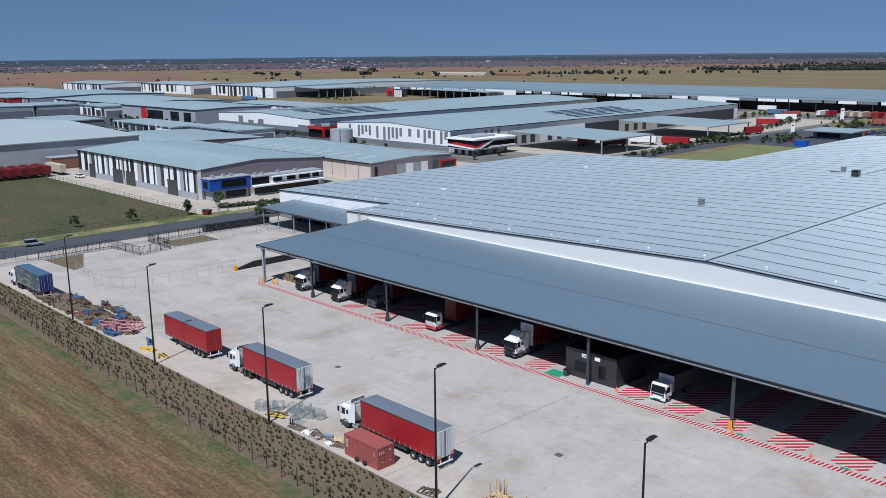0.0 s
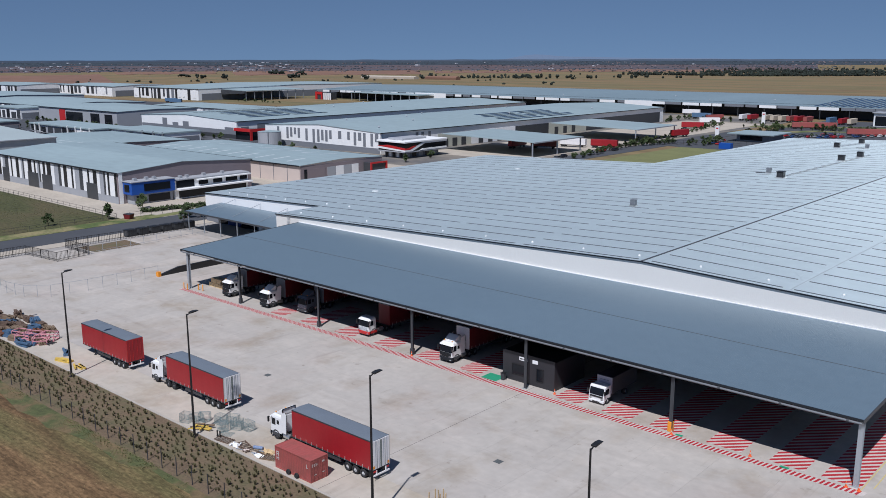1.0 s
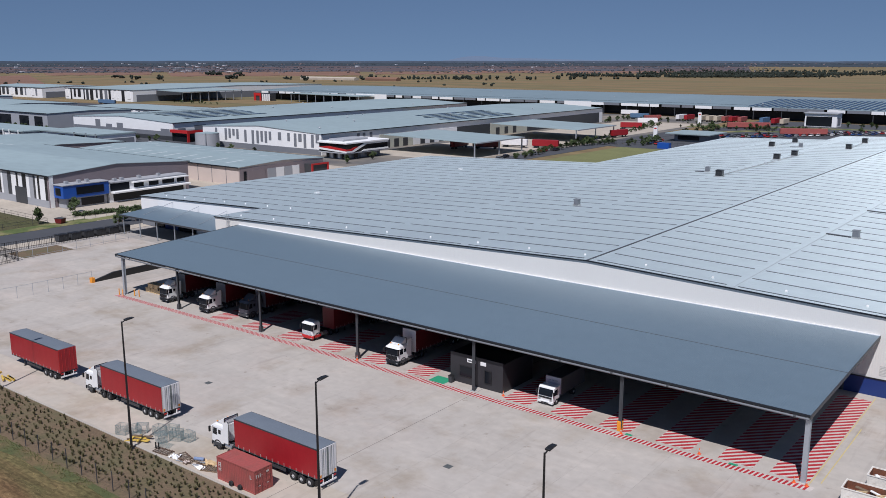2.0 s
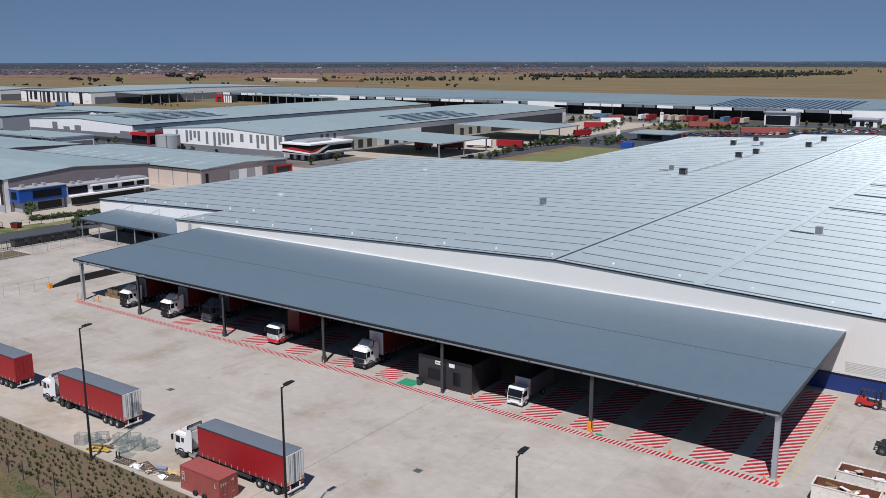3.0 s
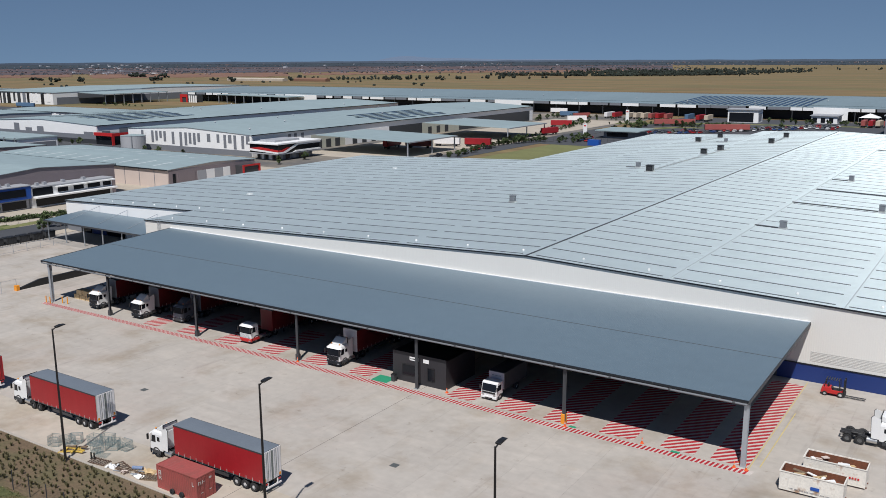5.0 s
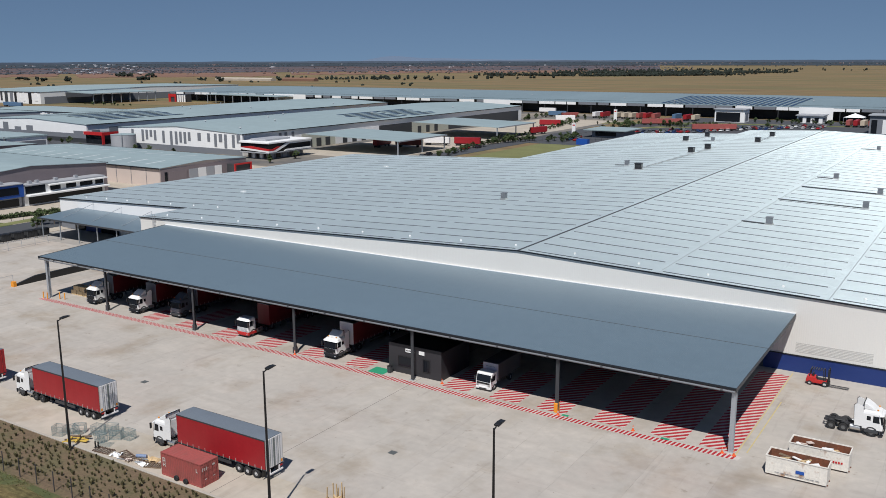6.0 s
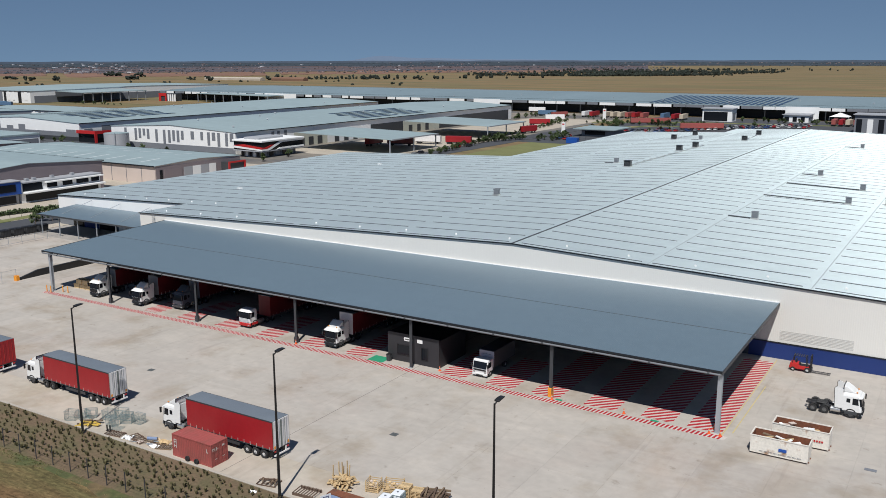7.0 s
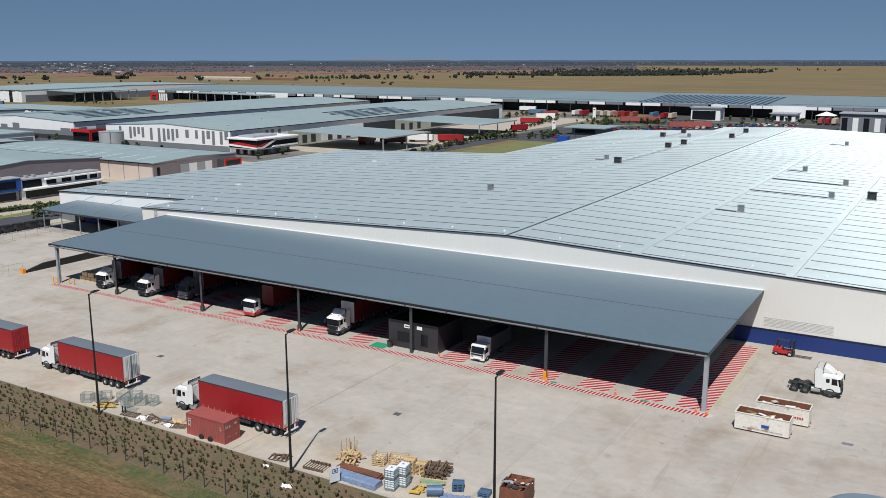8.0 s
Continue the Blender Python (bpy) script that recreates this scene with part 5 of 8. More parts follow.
def panel(t, face, c, u0, u1, z0, z1, mt, name="panel", d=0.12, off=0.003):
    """A panel proud of a wall: face 's' lies at y = c looking to -y, 'e' at x = c looking to +x."""
    b = B()
    if face == "s":
        box(b, u0, u1, c - d - off, c - off, z0, z1)
    else:
        box(b, c + off, c + d + off, u0, u1, z0, z1)
    return part(name, b, mt, t)


def rooftop_bits(t, spots, z):
    for x, y in spots:
        b = B()
        box(b, x - 0.55, x + 0.55, y - 0.5, y + 0.5, z - 0.3, z + 0.55)
        part("roof_unit", b, M_LGREY, t)


# black and white striped shed across the road
s1 = shed(-324, -230, 43.2, 93, 9.6, "blue-grey roofed shed with black and white striped wall", wall=M_LPUR, rise=1.7, ridge=66, name="striped_shed")
rng = random.Random(11)
x = -323.6
k = 0
while x < -231:
    w = rng.choice((1.2, 1.8, 2.4, 3.0))
    mt = (M_BLACK, M_WPLAIN, M_BLACK, M_WPLAIN, M_LGREY, M_DARK, M_WPLAIN)[k % 7]
    panel(s1, "s", 43.2, x, min(x + w, -230.4), 2.2, 9.35, mt, "cladding_panel")
    x += w + 0.02
    k += 1
panel(s1, "s", 43.2, -323.6, -230.4, 0, 2.18, M_LGREY, "base_panel")
for x0, x1 in ((-313.4, -308.1), (-292.5, -284.5), (-281.6, -274.2), (-250, -243)):
    d = panel(s1, "s", 43.2, x0, x1, 0, 5.1, M_DARK, "roller_door", d=0.2)
panel(s1, "e", -230, 43.3, 44.6, 0, 9.6, M_WPLAIN, "corner_panel")
panel(s1, "e", -230, 45.2, 52, 0, 3.0, M_LPUR, "base_panel")

blue = thing("blue_office", "two-storey office block with a bright blue framed upper floor", "office building")
M_BRIGHTBLUE = mat("bright_blue_cladding", (0.012, 0.075, 0.34), 0.4, var=0.06)
for (a, b0, c, d, z0, z1, mt, nm) in ((-229.6, -225.4, 45.6, 59.0, 0, 3.1, M_LGREY, "ground_floor"), (-229.6, -224.4, 44.4, 59.4, 3.103, 6.9, M_BRIGHTBLUE, "upper_floor"), (-229.8, -224.2, 44.2, 59.6, 6.903, 7.2, M_LGREY, "roof")):
    bm = B()
    box(bm, a, b0, c, d, z0, z1)
    soften(bm, 0.05)
    part(nm, bm, mt, blue)
panel(blue, "e", -224.4, 48.6, 57.6, 4.0, 6.2, M_GLASS, "window")
panel(blue, "e", -225.4, 46.4, 49.0, 0.4, 2.6, M_GLASS, "window")
panel(blue, "e", -225.4, 50.5, 58.0, 0.4, 2.6, M_GLASS, "window")
panel(blue, "s", 44.4, -228.6, -225.8, 4.0, 6.2, M_GLASS, "window")
rooftop_bits(blue, ((-227, 47), (-227, 51), (-226.6, 53.5)), 7.5)
wo = thing("white_office", "long white two-storey office block with dark strip windows", "office building")
for (a, b0, c, d, z0, z1, mt, nm) in ((-229.6, -225.0, 59.7, 88, 0, 6.0, M_WPLAIN, "body"), (-229.8, -224.6, 59.7, 88.3, 6.003, 6.4, M_LGREY, "roof"), (-225.0 + 0.003, -222.6, 60, 88.3, 3.0, 3.5, M_WPLAIN, "ledge"), (-225.0 + 0.003, -223.4, 67.5, 88.3, 5.5, 5.9, M_WPLAIN, "hood")):
    bm = B()
    box(bm, a, b0, c, d, z0, z1)
    soften(bm, 0.04)
    part(nm, bm, mt, wo)
for u0, u1, z0, z1 in ((60.2, 66.8, 3.6, 5.9), (68.5, 72, 3.9, 5.3), (74, 77.5, 3.9, 5.3), (79, 83.5, 3.9, 5.3), (84.6, 87.5, 3.9, 5.3), (61, 87, 0.4, 2.6)):
    panel(wo, "e", -225.0, u0, u1, z0, z1, M_GLASS, "window")
rooftop_bits(wo, ((-227, 63), (-227, 65.5), (-227.3, 72), (-227, 79)), 6.7)

s2 = shed(-330, -223, 109, 150.5, 6.3, "beige precast warehouse with a pale metal roof", wall=M_PINK, rise=0.9, name="beige_shed")
# beige face turned from the sun: its shade is painted on as mauve
panel(s2, "e", -223, 109.4, 150.2, 0, 6.0, M_LPUR, "painted_shade_face")
for u0, u1, mt in ((111, 112.2, M_GLASS), (113, 121, M_LPUR), (122, 126, M_LGREY), (126.2, 130, M_WPLAIN), (130.2, 134, M_LGREY), (134.2, 137.6, M_WPLAIN)):
    panel(s2, "e", -222.86, u0, u1, 0.6, 4.8, mt, "facade_panel")
for k in range(5):
    panel(s2, "s", 109, -262 + 8 * k, -261.85 + 8 * k, 0, 6.2, M_MGREY, "joint")
rb = thing("red_office", "small red-framed office block with dark glazing", "office building")
bm = B()
box(bm, -222.8, -219, 140.3, 149, 0, 4.9)
part("body", bm, M_DARK, rb)
for (c, d, z0, z1) in ((140.2, 149.1, 4.5, 5.1), (140.2, 140.9, 0, 4.497), (148.4, 149.1, 0, 4.497)):
    bm = B()
    box(bm, -219 + 0.003, -218.6, c, d, z0, z1)
    part("red_frame", bm, M_REDP, rb)

s3 = shed(-512, -356, -110, 84, 10.6, "very large pale metal shed beyond the vacant lot", wall=mat("pale_grey_wall_sheet", (0.4, 0.43, 0.44), 0.55, 0.1, var=0.06, scale=0.1), fascia=M_LGREY, rise=2.8, axis="y", name="pale_shed", roof=mat("pale_green_roof", (0.44, 0.50, 0.49), 0.5, 0.2, var=0.08, scale=0.03))
s4 = shed(-430, -356, 86, 150, 5.0, "low mauve-walled shed with grey metal roof", wall=M_LPUR, rise=1.0, name="mauve_shed")
s5 = shed(-632, -520, 202, 262, 9.3, "grey box-shaped warehouse with dark office front", wall=M_LGREY, rise=0.8, name="grey_shed")
panel(s5, "s", 202, -600, -591, 0, 8.4, M_REDP, "red_panel")
for u0, u1 in ((-590, -566), (-555, -543), (-536, -526)):
    panel(s5, "s", 202, u0, u1, 0.5, 7.2, M_GLASS, "window")

# white warehouse with dark vertical stripes
M_PALEGREEN = mat("pale_green_precast", (0.5, 0.5, 0.42), 0.7, var=0.06)
s6 = shed(-356, -270, 196, 470, 9.7, "white warehouse with dark vertical stripe panels", wall=M_WPLAIN, rise=2.0, axis="y", name="striped_warehouse", roof=M_ROOF2)
panel(s6, "s", 196, -355.6, -270.3, 0, 2.6, M_MGREY, "base_panel")
for k, (u, z0) in enumerate(((-346, 6.2), (-338.5, 3.6), (-335.5, 4.6), (-332.5, 6.0), (-329.5, 4.4), (-323.5, 3.4), (-318, 2.7), (-314.5, 3.2), (-311.5, 4.2), (-308.5, 3.8), (-305.5, 5.2), (-292.5, 5.5), (-288, 3.2), (-281.5, 2.9), (-276.5, 3.4))):
    panel(s6, "s", 196, u, u + 1.7, z0, 9.3, M_MGREY, "stripe_panel")
for u in (-299, -285, -273.5):
    panel(s6, "s", 196, u, u + 2.2, 5.6, 9.3, M_MGREY, "stripe_panel")
for u in (220, 224, 229):
    panel(s6, "e", -270, u, u + 1.8, 2.6, 8.6, M_MGREY, "stripe_panel")
for k, (u0, u1, mt) in enumerate(((236, 262, M_PALEGREEN), (262.2, 300, M_WPLAIN), (300.2, 332, M_DARK), (332.2, 372, M_PALEGREEN), (372.2, 465, M_DARK))):
    panel(s6, "e", -270, u0, u1, 0, 6.9, mt, "bay_panel")
for u in (240, 247, 254, 268, 276, 284, 338, 347, 356):
    panel(s6, "e", -269.85, u, u + 3.6, 0, 4.2, M_DARK, "roller_door")
corner = thing("corner_office", "white angular corner office with dark glazing and a red band", "office building")
for (a, b0, c, d, z0, z1, mt, nm) in ((-262, -250, 191, 214, 0, 3.2, M_MGREY, "ground_floor"), (-264, -247.2, 188.7, 216, 3.203, 7.0, M_GLASS, "upper_floor"), (-264.4, -246.5, 188, 216.4, 7.003, 7.75, M_WPLAIN, "roof_band"), (-261, -252, 192, 208, 7.753, 8.6, M_LGREY, "roof_plant"), (-264.2, -246.9, 188.4, 216.2, 2.7, 3.2, M_LGREY, "floor_band")):
    bm = B()
    box(bm, a, b0, c, d, z0, z1)
    soften(bm, 0.08)
    part(nm, bm, mt, corner)
for k in range(5):
    panel(corner, "s", 191, -261.5 + k * 2.3, -260.1 + k * 2.3, 0.3, 2.6, M_WPLAIN if k % 2 else M_GLASS, "ground_bay")
    panel(corner, "e", -250, 192 + k * 4.3, 194.6 + k * 4.3, 0.3, 2.6, M_GLASS if k % 2 else M_LGREY, "ground_bay")
# red and white bands that dip to the corner and rise again
for nm, mt, pts in (("white_sash", M_WPLAIN, ((-264.3, 4.1), (-247.0, 3.25), (-247.0, 3.9), (-264.3, 5.0))), ("red_sash", M_REDP, ((-264.3, 5.03), (-247.0, 3.93), (-247.0, 4.75), (-258.0, 5.75)))):
    bm = B()
    prism(bm, list(pts), "y", 188.3, 188.697)
    part(nm, bm, mt, corner)
for nm, mt, pts in (("white_sash", M_WPLAIN, ((188.4, 3.25), (193.0, 3.25), (201.5, 6.3), (216.2, 6.3), (216.2, 6.95), (200.5, 6.95), (192.0, 3.95), (188.4, 3.95))), ("red_sash", M_REDP, ((188.4, 3.98), (191.6, 3.98), (196.0, 5.55), (194.0, 5.55), (191.0, 4.7), (188.4, 4.7))), ("white_sill", M_WPLAIN, ((198.0, 3.3), (216.2, 3.3), (216.2, 4.0), (199.8, 4.0)))):
    bm = B()
    prism(bm, list(pts), "x", -247.197, -246.8)
    part(nm, bm, mt, corner)
for k, (y0, y1) in enumerate(((230, 270), (322, 366))):
    cn = thing("dock_canopy", "pale metal dock canopy on posts beside a white warehouse", "canopy", group="dock canopies")
    bm = B()
    prism(bm, [(-262, 7.6), (-207, 6.6), (-207, 6.85), (-262, 7.85)], "y", y0, y1)
    part("roof_sheet", bm, M_ROOF2, cn)
    bm = B()
    box(bm, -207.0 + 0.003, -206.75, y0 - 0.1, y1 + 0.1, 6.35, 6.9)
    part("fascia", bm, M_LGREY, cn)
    for yy in (y0 + 0.5, (y0 + y1) / 2, y1 - 0.5):
        bm = B()
        box(bm, -208.4, -207.9, yy - 0.25, yy + 0.25, 0, 6.55)
        part("post", bm, M_STEEL, cn)
s7 = shed(-486, -387, 200, 470, 9.4, "white and grey warehouse with solar panels on its roof", wall=M_WPLAIN, rise=2.0, axis="y", name="grey_base_warehouse")
panel(s7, "s", 200, -485.6, -387.3, 0, 2.2, M_DARK, "base_panel")
panel(s7, "s", 200, -485.6, -387.3, 2.203, 4.6, M_MGREY, "band_panel")
for u0, u1, z1 in ((-462, -457, 8.6), (-451, -445, 6.4), (-440, -434, 7.4), (-398, -390, 6.0)):
    panel(s7, "s", 200, u0, u1, 4.603, z1, M_MGREY, "stripe_panel")
for u0, u1, z0, z1 in ((203, 208, 0, 6.4), (214, 222, 0, 7.5)):
    panel(s7, "e", -387, u0, u1, z0, z1, M_MGREY, "stripe_panel")
bm = B()
box(bm, -386.6, -373, 199, 214, 0, 5.4)
rf = thing("red_entry", "red-framed entrance block of a grey warehouse", "office building")
part("body", bm, M_GLASS, rf)
for z0, z1, c, d in ((4.6, 6.2, 197.7, 214.3), (0, 4.597, 197.7, 199.2), (0, 4.597, 212.6, 214.3)):
    bm = B()
    box(bm, -372 + 0.003, -371.6, c, d, z0, z1)
    part("red_frame", bm, M_REDP, rf)
bm = B()
box(bm, -386.6, -372.003, 197.7, 198.997, 4.6, 6.2)
part("red_frame", bm, M_REDP, rf)

tank = thing("water_tank", "large pale grey corrugated water tank", "tank", pose(-341, 187, 0))
bm = B()
rod(bm, (0, 0, 0), (0, 0, 7.4), 5.9, 40)
part("shell", bm, M_LGREY, tank)
bm = B()
rod(bm, (0, 0, 7.403), (0, 0, 8.0), 6.0, 40, 0.6)
part("lid", bm, M_ROOF2, tank)
bm = B()
bar(bm, (4.4, -4.5, 0), (4.4, -4.5, 7.8), 0.3)
part("pipe", bm, M_STEEL, tank)


def solar_array(x0, x1, y0, y1, zf, nx, ny, label, ragged=0.5, seed=3):
    """Even rows of tilted modules; only the ends of the rows are ragged."""
    t = thing("solar_array", label, "solar panels", group="solar arrays")
    r = random.Random(seed)
    px, w, d = (x1 - x0) / nx, (x1 - x0) / nx * 0.5, (y1 - y0) / ny * 0.92
    shapes = {}
    a = [r.randint(0, int(ny * ragged * 0.4)) for _ in range(nx)]
    z = [ny - r.randint(0, int(ny * ragged * 0.4)) for _ in range(nx)]
    for j in range(ny):
        for i in range(nx):
            if not a[i] <= j < z[i] or j == ny // 2 and i % 3:
                continue
            xa = x0 + px * i
            rise = round(zf(xa + w) - zf(xa), 2)
            if rise not in shapes:
                b = B()
                prism(b, [(0, 0), (w, rise + 0.12), (w, rise + 0.16), (0, 0.04)], "y", 0, d)
                shapes[rise] = mesh_of("module", b, M_SOLAR)
            piece("module", shapes[rise], t, pose(xa, y0 + (y1 - y0) * j / ny, zf(xa) + 0.1))
    return t


def gable(x0, x1, h, rise):
    c = (x0 + x1) / 2
    return lambda x: h + rise * (1 - abs(x - c) / (c - x0)) + 0.15


solar_array(-460, -398, 220, 280, gable(-486, -387, 9.4, 2.0), 9, 16, "dark solar panels in rows on a pale roof", 0.2)
solar_array(-304, -273, 300, 372, gable(-356, -270, 9.7, 2.0), 6, 14, "dark solar panels in rows on a pale roof", 0.3, 5)

# the long depot along the plain
LY = 556.0
# walls coloured black to stand for the shaded inside of the bays
s8 = shed(-735, 230, LY + 16, 735, 9.54, "very long low depot, its back wall black for the bays' shade", wall=M_BLACK, roof=M_DEPOT, rise=2.46, ridge=645.5, name="long_depot")
bm = B()
prism(bm, [(LY, 8.95), (LY + 15.2, 9.48), (LY + 15.2, 9.62), (LY, 9.09)], "x", -735, 230)
part("roof", bm, M_DEPOT, s8)
for k in range(49):
    bm = B()
    box(bm, -734 + k * 20, -733.5 + k * 20, LY + 0.2, LY + 0.7, 0, 8.9)
    part("post", bm, M_DARK, s8)
rng = random.Random(21)
x = -734
while x < 225:
    w = rng.uniform(7, 15)
    if rng.random() < 0.5:
        panel(s8, "s", LY, x, min(x + w, 228), 6.8, 8.9, M_WPLAIN, "fascia_panel")
    else:
        panel(s8, "s", LY, x, min(x + w, 228), 7.0, 8.9, M_MGREY, "fascia_panel")
    x += w + rng.uniform(0.3, 2.5)
for x0, x1 in ((-585, -545), (-350, -325), (-142, -136), (-100, -78), (40, 70)):
    panel(s8, "s", LY - 0.15, x0, x1, 0, 9.3, M_WPLAIN, "wall_panel")
t = thing("solar_array", "dark solar panels in long rows on the depot roof", "solar panels", group="solar arrays")
bm = B()
prism(bm, [(0, 0), (23.8, 0.8), (23.8, 0.85), (0, 0.05)], "x", 0, 2.4)
long_module = mesh_of("module", bm, M_SOLAR)
for k in range(21):
    xa = -200 + k * 4.6
    for y0 in (561, 587.5, 614):
        piece("module", long_module, t, pose(xa, y0, 9.26 + (y0 - LY) * 0.0335))
for (x0, x1, y0, h, bmt, n, lab) in ((-147, -127, 518, 8.4, M_WPLAIN, 1, "white portal-fronted office block with a dark entrance"), (-97, -81, 535, 4.7, M_WPLAIN, 3, "low white gatehouse block before the depot"), (-44, -14, 462, 10.4, M_MGREY, 5, "dark grey office block with pale wall panels")):
    t = thing("depot_office", lab, "office building", group="depot offices")
    bm = B()
    yb = min(LY - 1.0, y0 + (12 if n == 1 else 18))
    box(bm, x0, x1, y0, yb, 0, h)
    part("body", bm, bmt, t)
    bm = B()
    box(bm, x0 - 0.8, x1 + 0.8, y0 - 1.0, yb, h + 0.003, h + 0.5)
    part("roof", bm, M_LGREY, t)
    for k in range(n):
        u = x0 + 1 + k * (x1 - x0 - 1) / n
        panel(t, "s", y0, u, u + (x1 - x0) / n * (0.8 if n == 1 else 0.5), 0.4, h * 0.78, M_WPLAIN if bmt is M_MGREY and k % 2 else M_GLASS, "window")
    panel(t, "e", x1, y0 + 2, yb - 3, 1.0, h * 0.7, M_MGREY, "window")

# further sheds of the estate
for args in ((-1190, -1066, 374, 450, 11.0, "striped black and white warehouse far off", M_WPLAIN, 1.6),
             (-1062, -935, 424, 500, 11.0, "striped black and white warehouse far off", M_WPLAIN, 1.6),
             (-905, -778, 434, 700, 11.5, "white warehouse with grey stripes far off", M_WPLAIN, 1.8),
             (-800, -652, 215, 300, 8.0, "pale-roofed shed of the industrial estate", M_LGREY, 1.6),
             (-960, -815, 200, 330, 8.5, "pale-roofed shed of the industrial estate", M_LGREY, 1.8),
             (-830, -690, 60, 160, 8.0, "red and grey shed of the industrial estate", M_LGREY, 1.4),
             (-1100, -930, 120, 300, 9.0, "long pale shed far off", M_LGREY, 1.6),
             (-640, -500, 300, 345, 6.0, "low pale shed beside a vacant lot", M_WPLAIN, 0.8)):
    x0, x1, y0, y1, h, lab, wl, rs = args
    t = shed(x0, x1, y0, y1, h, lab, wl, rise=rs)
    r = random.Random(int(-x0))
    u = x0 + 2
    while u < x1 - 5:
        w = r.uniform(2, 6)
        panel(t, "s", y0, u, u + w, r.choice((0, 2.5)), h - 0.6, r.choice((M_BLACK, M_MGREY, M_DARK, M_REDP if "red" in lab[:4] else M_WPLAIN)), "stripe_panel", d=0.3)
        u += w + r.uniform(2, 6)
    panel(t, "e", x1, y0 + 4, y1 - 4, 0, h * 0.6, M_MGREY, "open_bay", d=0.3)
t = shed(-742, -700, 30, 58, 6.0, "red-walled unit far off in the estate", M_REDP, rise=0.8)
farcan = thing("dark_canopy", "long dark-edged loading canopy far off", "canopy")
bm = B()
prism(bm, [(-777, 10.6), (-736, 9.6), (-736, 10.2), (-777, 11.2)], "y", 463, 540)
part("roof", bm, M_ROOF2, farcan)
bm = B()
prism(bm, [(-777, 5.4), (-736, 7.4), (-736, 9.55), (-777, 10.55)], "y", 461, 462.9)
part("fascia", bm, M_DARK, farcan)
for k in range(8):
    bm = B()
    box(bm, -737.4, -736.8, 463.3 + k * 10.8, 463.9 + k * 10.8, 0, 9.6)
    part("post", bm, M_STEEL, farcan)

farcan2 = thing("pale_canopy", "long pale dock canopy with open dark sides", "canopy")
bm = B()
prism(bm, [(-655, 8.2), (-560, 7.4), (-560, 8.0), (-655, 8.8)], "y", 533, 555)
part("roof", bm, M_ROOF2, farcan2)
for k in range(9):
    bm = B()
    box(bm, -654 + k * 11.6, -653.4 + k * 11.6, 533.4, 534, 0, 7.6)
    part("post", bm, M_STEEL, farcan2)
gate = thing("red_gatehouse", "red-framed gatehouse before the depot", "gatehouse")
bm = B()
box(bm, -706, -684, 531, 540, 0, 7.5)
part("body", bm, M_DARK, gate)
for a, b_, z0, z1 in ((-707, -696, 5.2, 8.0), (-707, -704, 0, 5.197), (-698, -696, 0, 5.197)):
    bm = B()
    box(bm, a, b_, 530.4, 530.997, z0, z1)
    part("red_frame", bm, M_REDP, gate)
for k in range(4):
    bm = B()
    box(bm, -694 + k * 3.2, -692.2 + k * 3.2, 530.4, 530.997, 0, 7.0)
    part("white_panel", bm, M_WPLAIN, gate)


def unit(x0, x1, y0, y1, h, body, accent, label, seed):
    """A small estate unit with a flat parapet roof, glazed bays and a coloured fin."""
    t = thing("estate_unit", label, "industrial building", group="estate units")
    b = B()
    box(b, x0, x1, y0, y1, 0, h)
    part("body", b, body, t)
    b = B()
    box(b, x0 - 0.4, x1 + 0.4, y0 - 0.8, y1 + 0.4, h + 0.003, h + 0.7)
    part("roof", b, M_ROOF2, t)
    r = random.Random(seed)
    u = x0 + 1
    while u < x1 - 5:
        w = r.uniform(4, 9)
        panel(t, "s", y0, u, min(u + w, x1 - 0.5), 0.3, h * r.uniform(0.6, 0.9), r.choice((M_GLASS, M_GLASS, M_DARK, M_WPLAIN)), "glazed_bay")
        u += w + r.uniform(1, 3)
        if r.random() < 0.4:
            panel(t, "s", y0 - 0.2, u - 1, u - 0.2, 0, h + 0.9, accent, "fin_panel", d=0.6)
    panel(t, "e", x1, y0 + 1, y1 - 1, 0.4, h * 0.6, M_MGREY, "side_panel")
    return t


UNITS = []
for k, (x0, x1, y0, y1, h, body, acc, lab) in enumerate(((-735, -690, 158, 196, 8.0, M_LGREY, M_WPLAIN, "grey glass-fronted estate unit with white fins"),
                                                          (-686, -640, 192, 212, 7.5, M_WPLAIN, M_MGREY, "white estate unit with dark glazed bays"),
                                                          (-920, -835, 188, 198.5, 8.5, M_REDP, M_REDP, "red-walled estate unit with grey bays"),
                                                          (-790, -745, 120, 150, 6.5, M_LGREY, M_BLUEP, "grey estate unit with a blue fin"),
                                                          (-600, -545, 120, 150, 5.0, M_LPUR, M_WPLAIN, "low mauve estate unit with white bays"),
                                                          (-530, -450, 150, 172, 4.6, M_LGREY, M_WPLAIN, "low pale-roofed estate unit beside a car park"),
                                                          (-450, -395, 160, 182, 4.8, M_WPLAIN, M_MGREY, "low white estate unit with grey fins"))):
    unit(x0, x1, y0, y1, h, body, acc, lab, k + 3)
    UNITS.append((x0, x1, y0, y1))


# translucent strips and small vents on the neighbouring roofs
M_STRIP = mat("translucent_roof_strip", (0.55, 0.6, 0.6), 0.4, var=0.08)


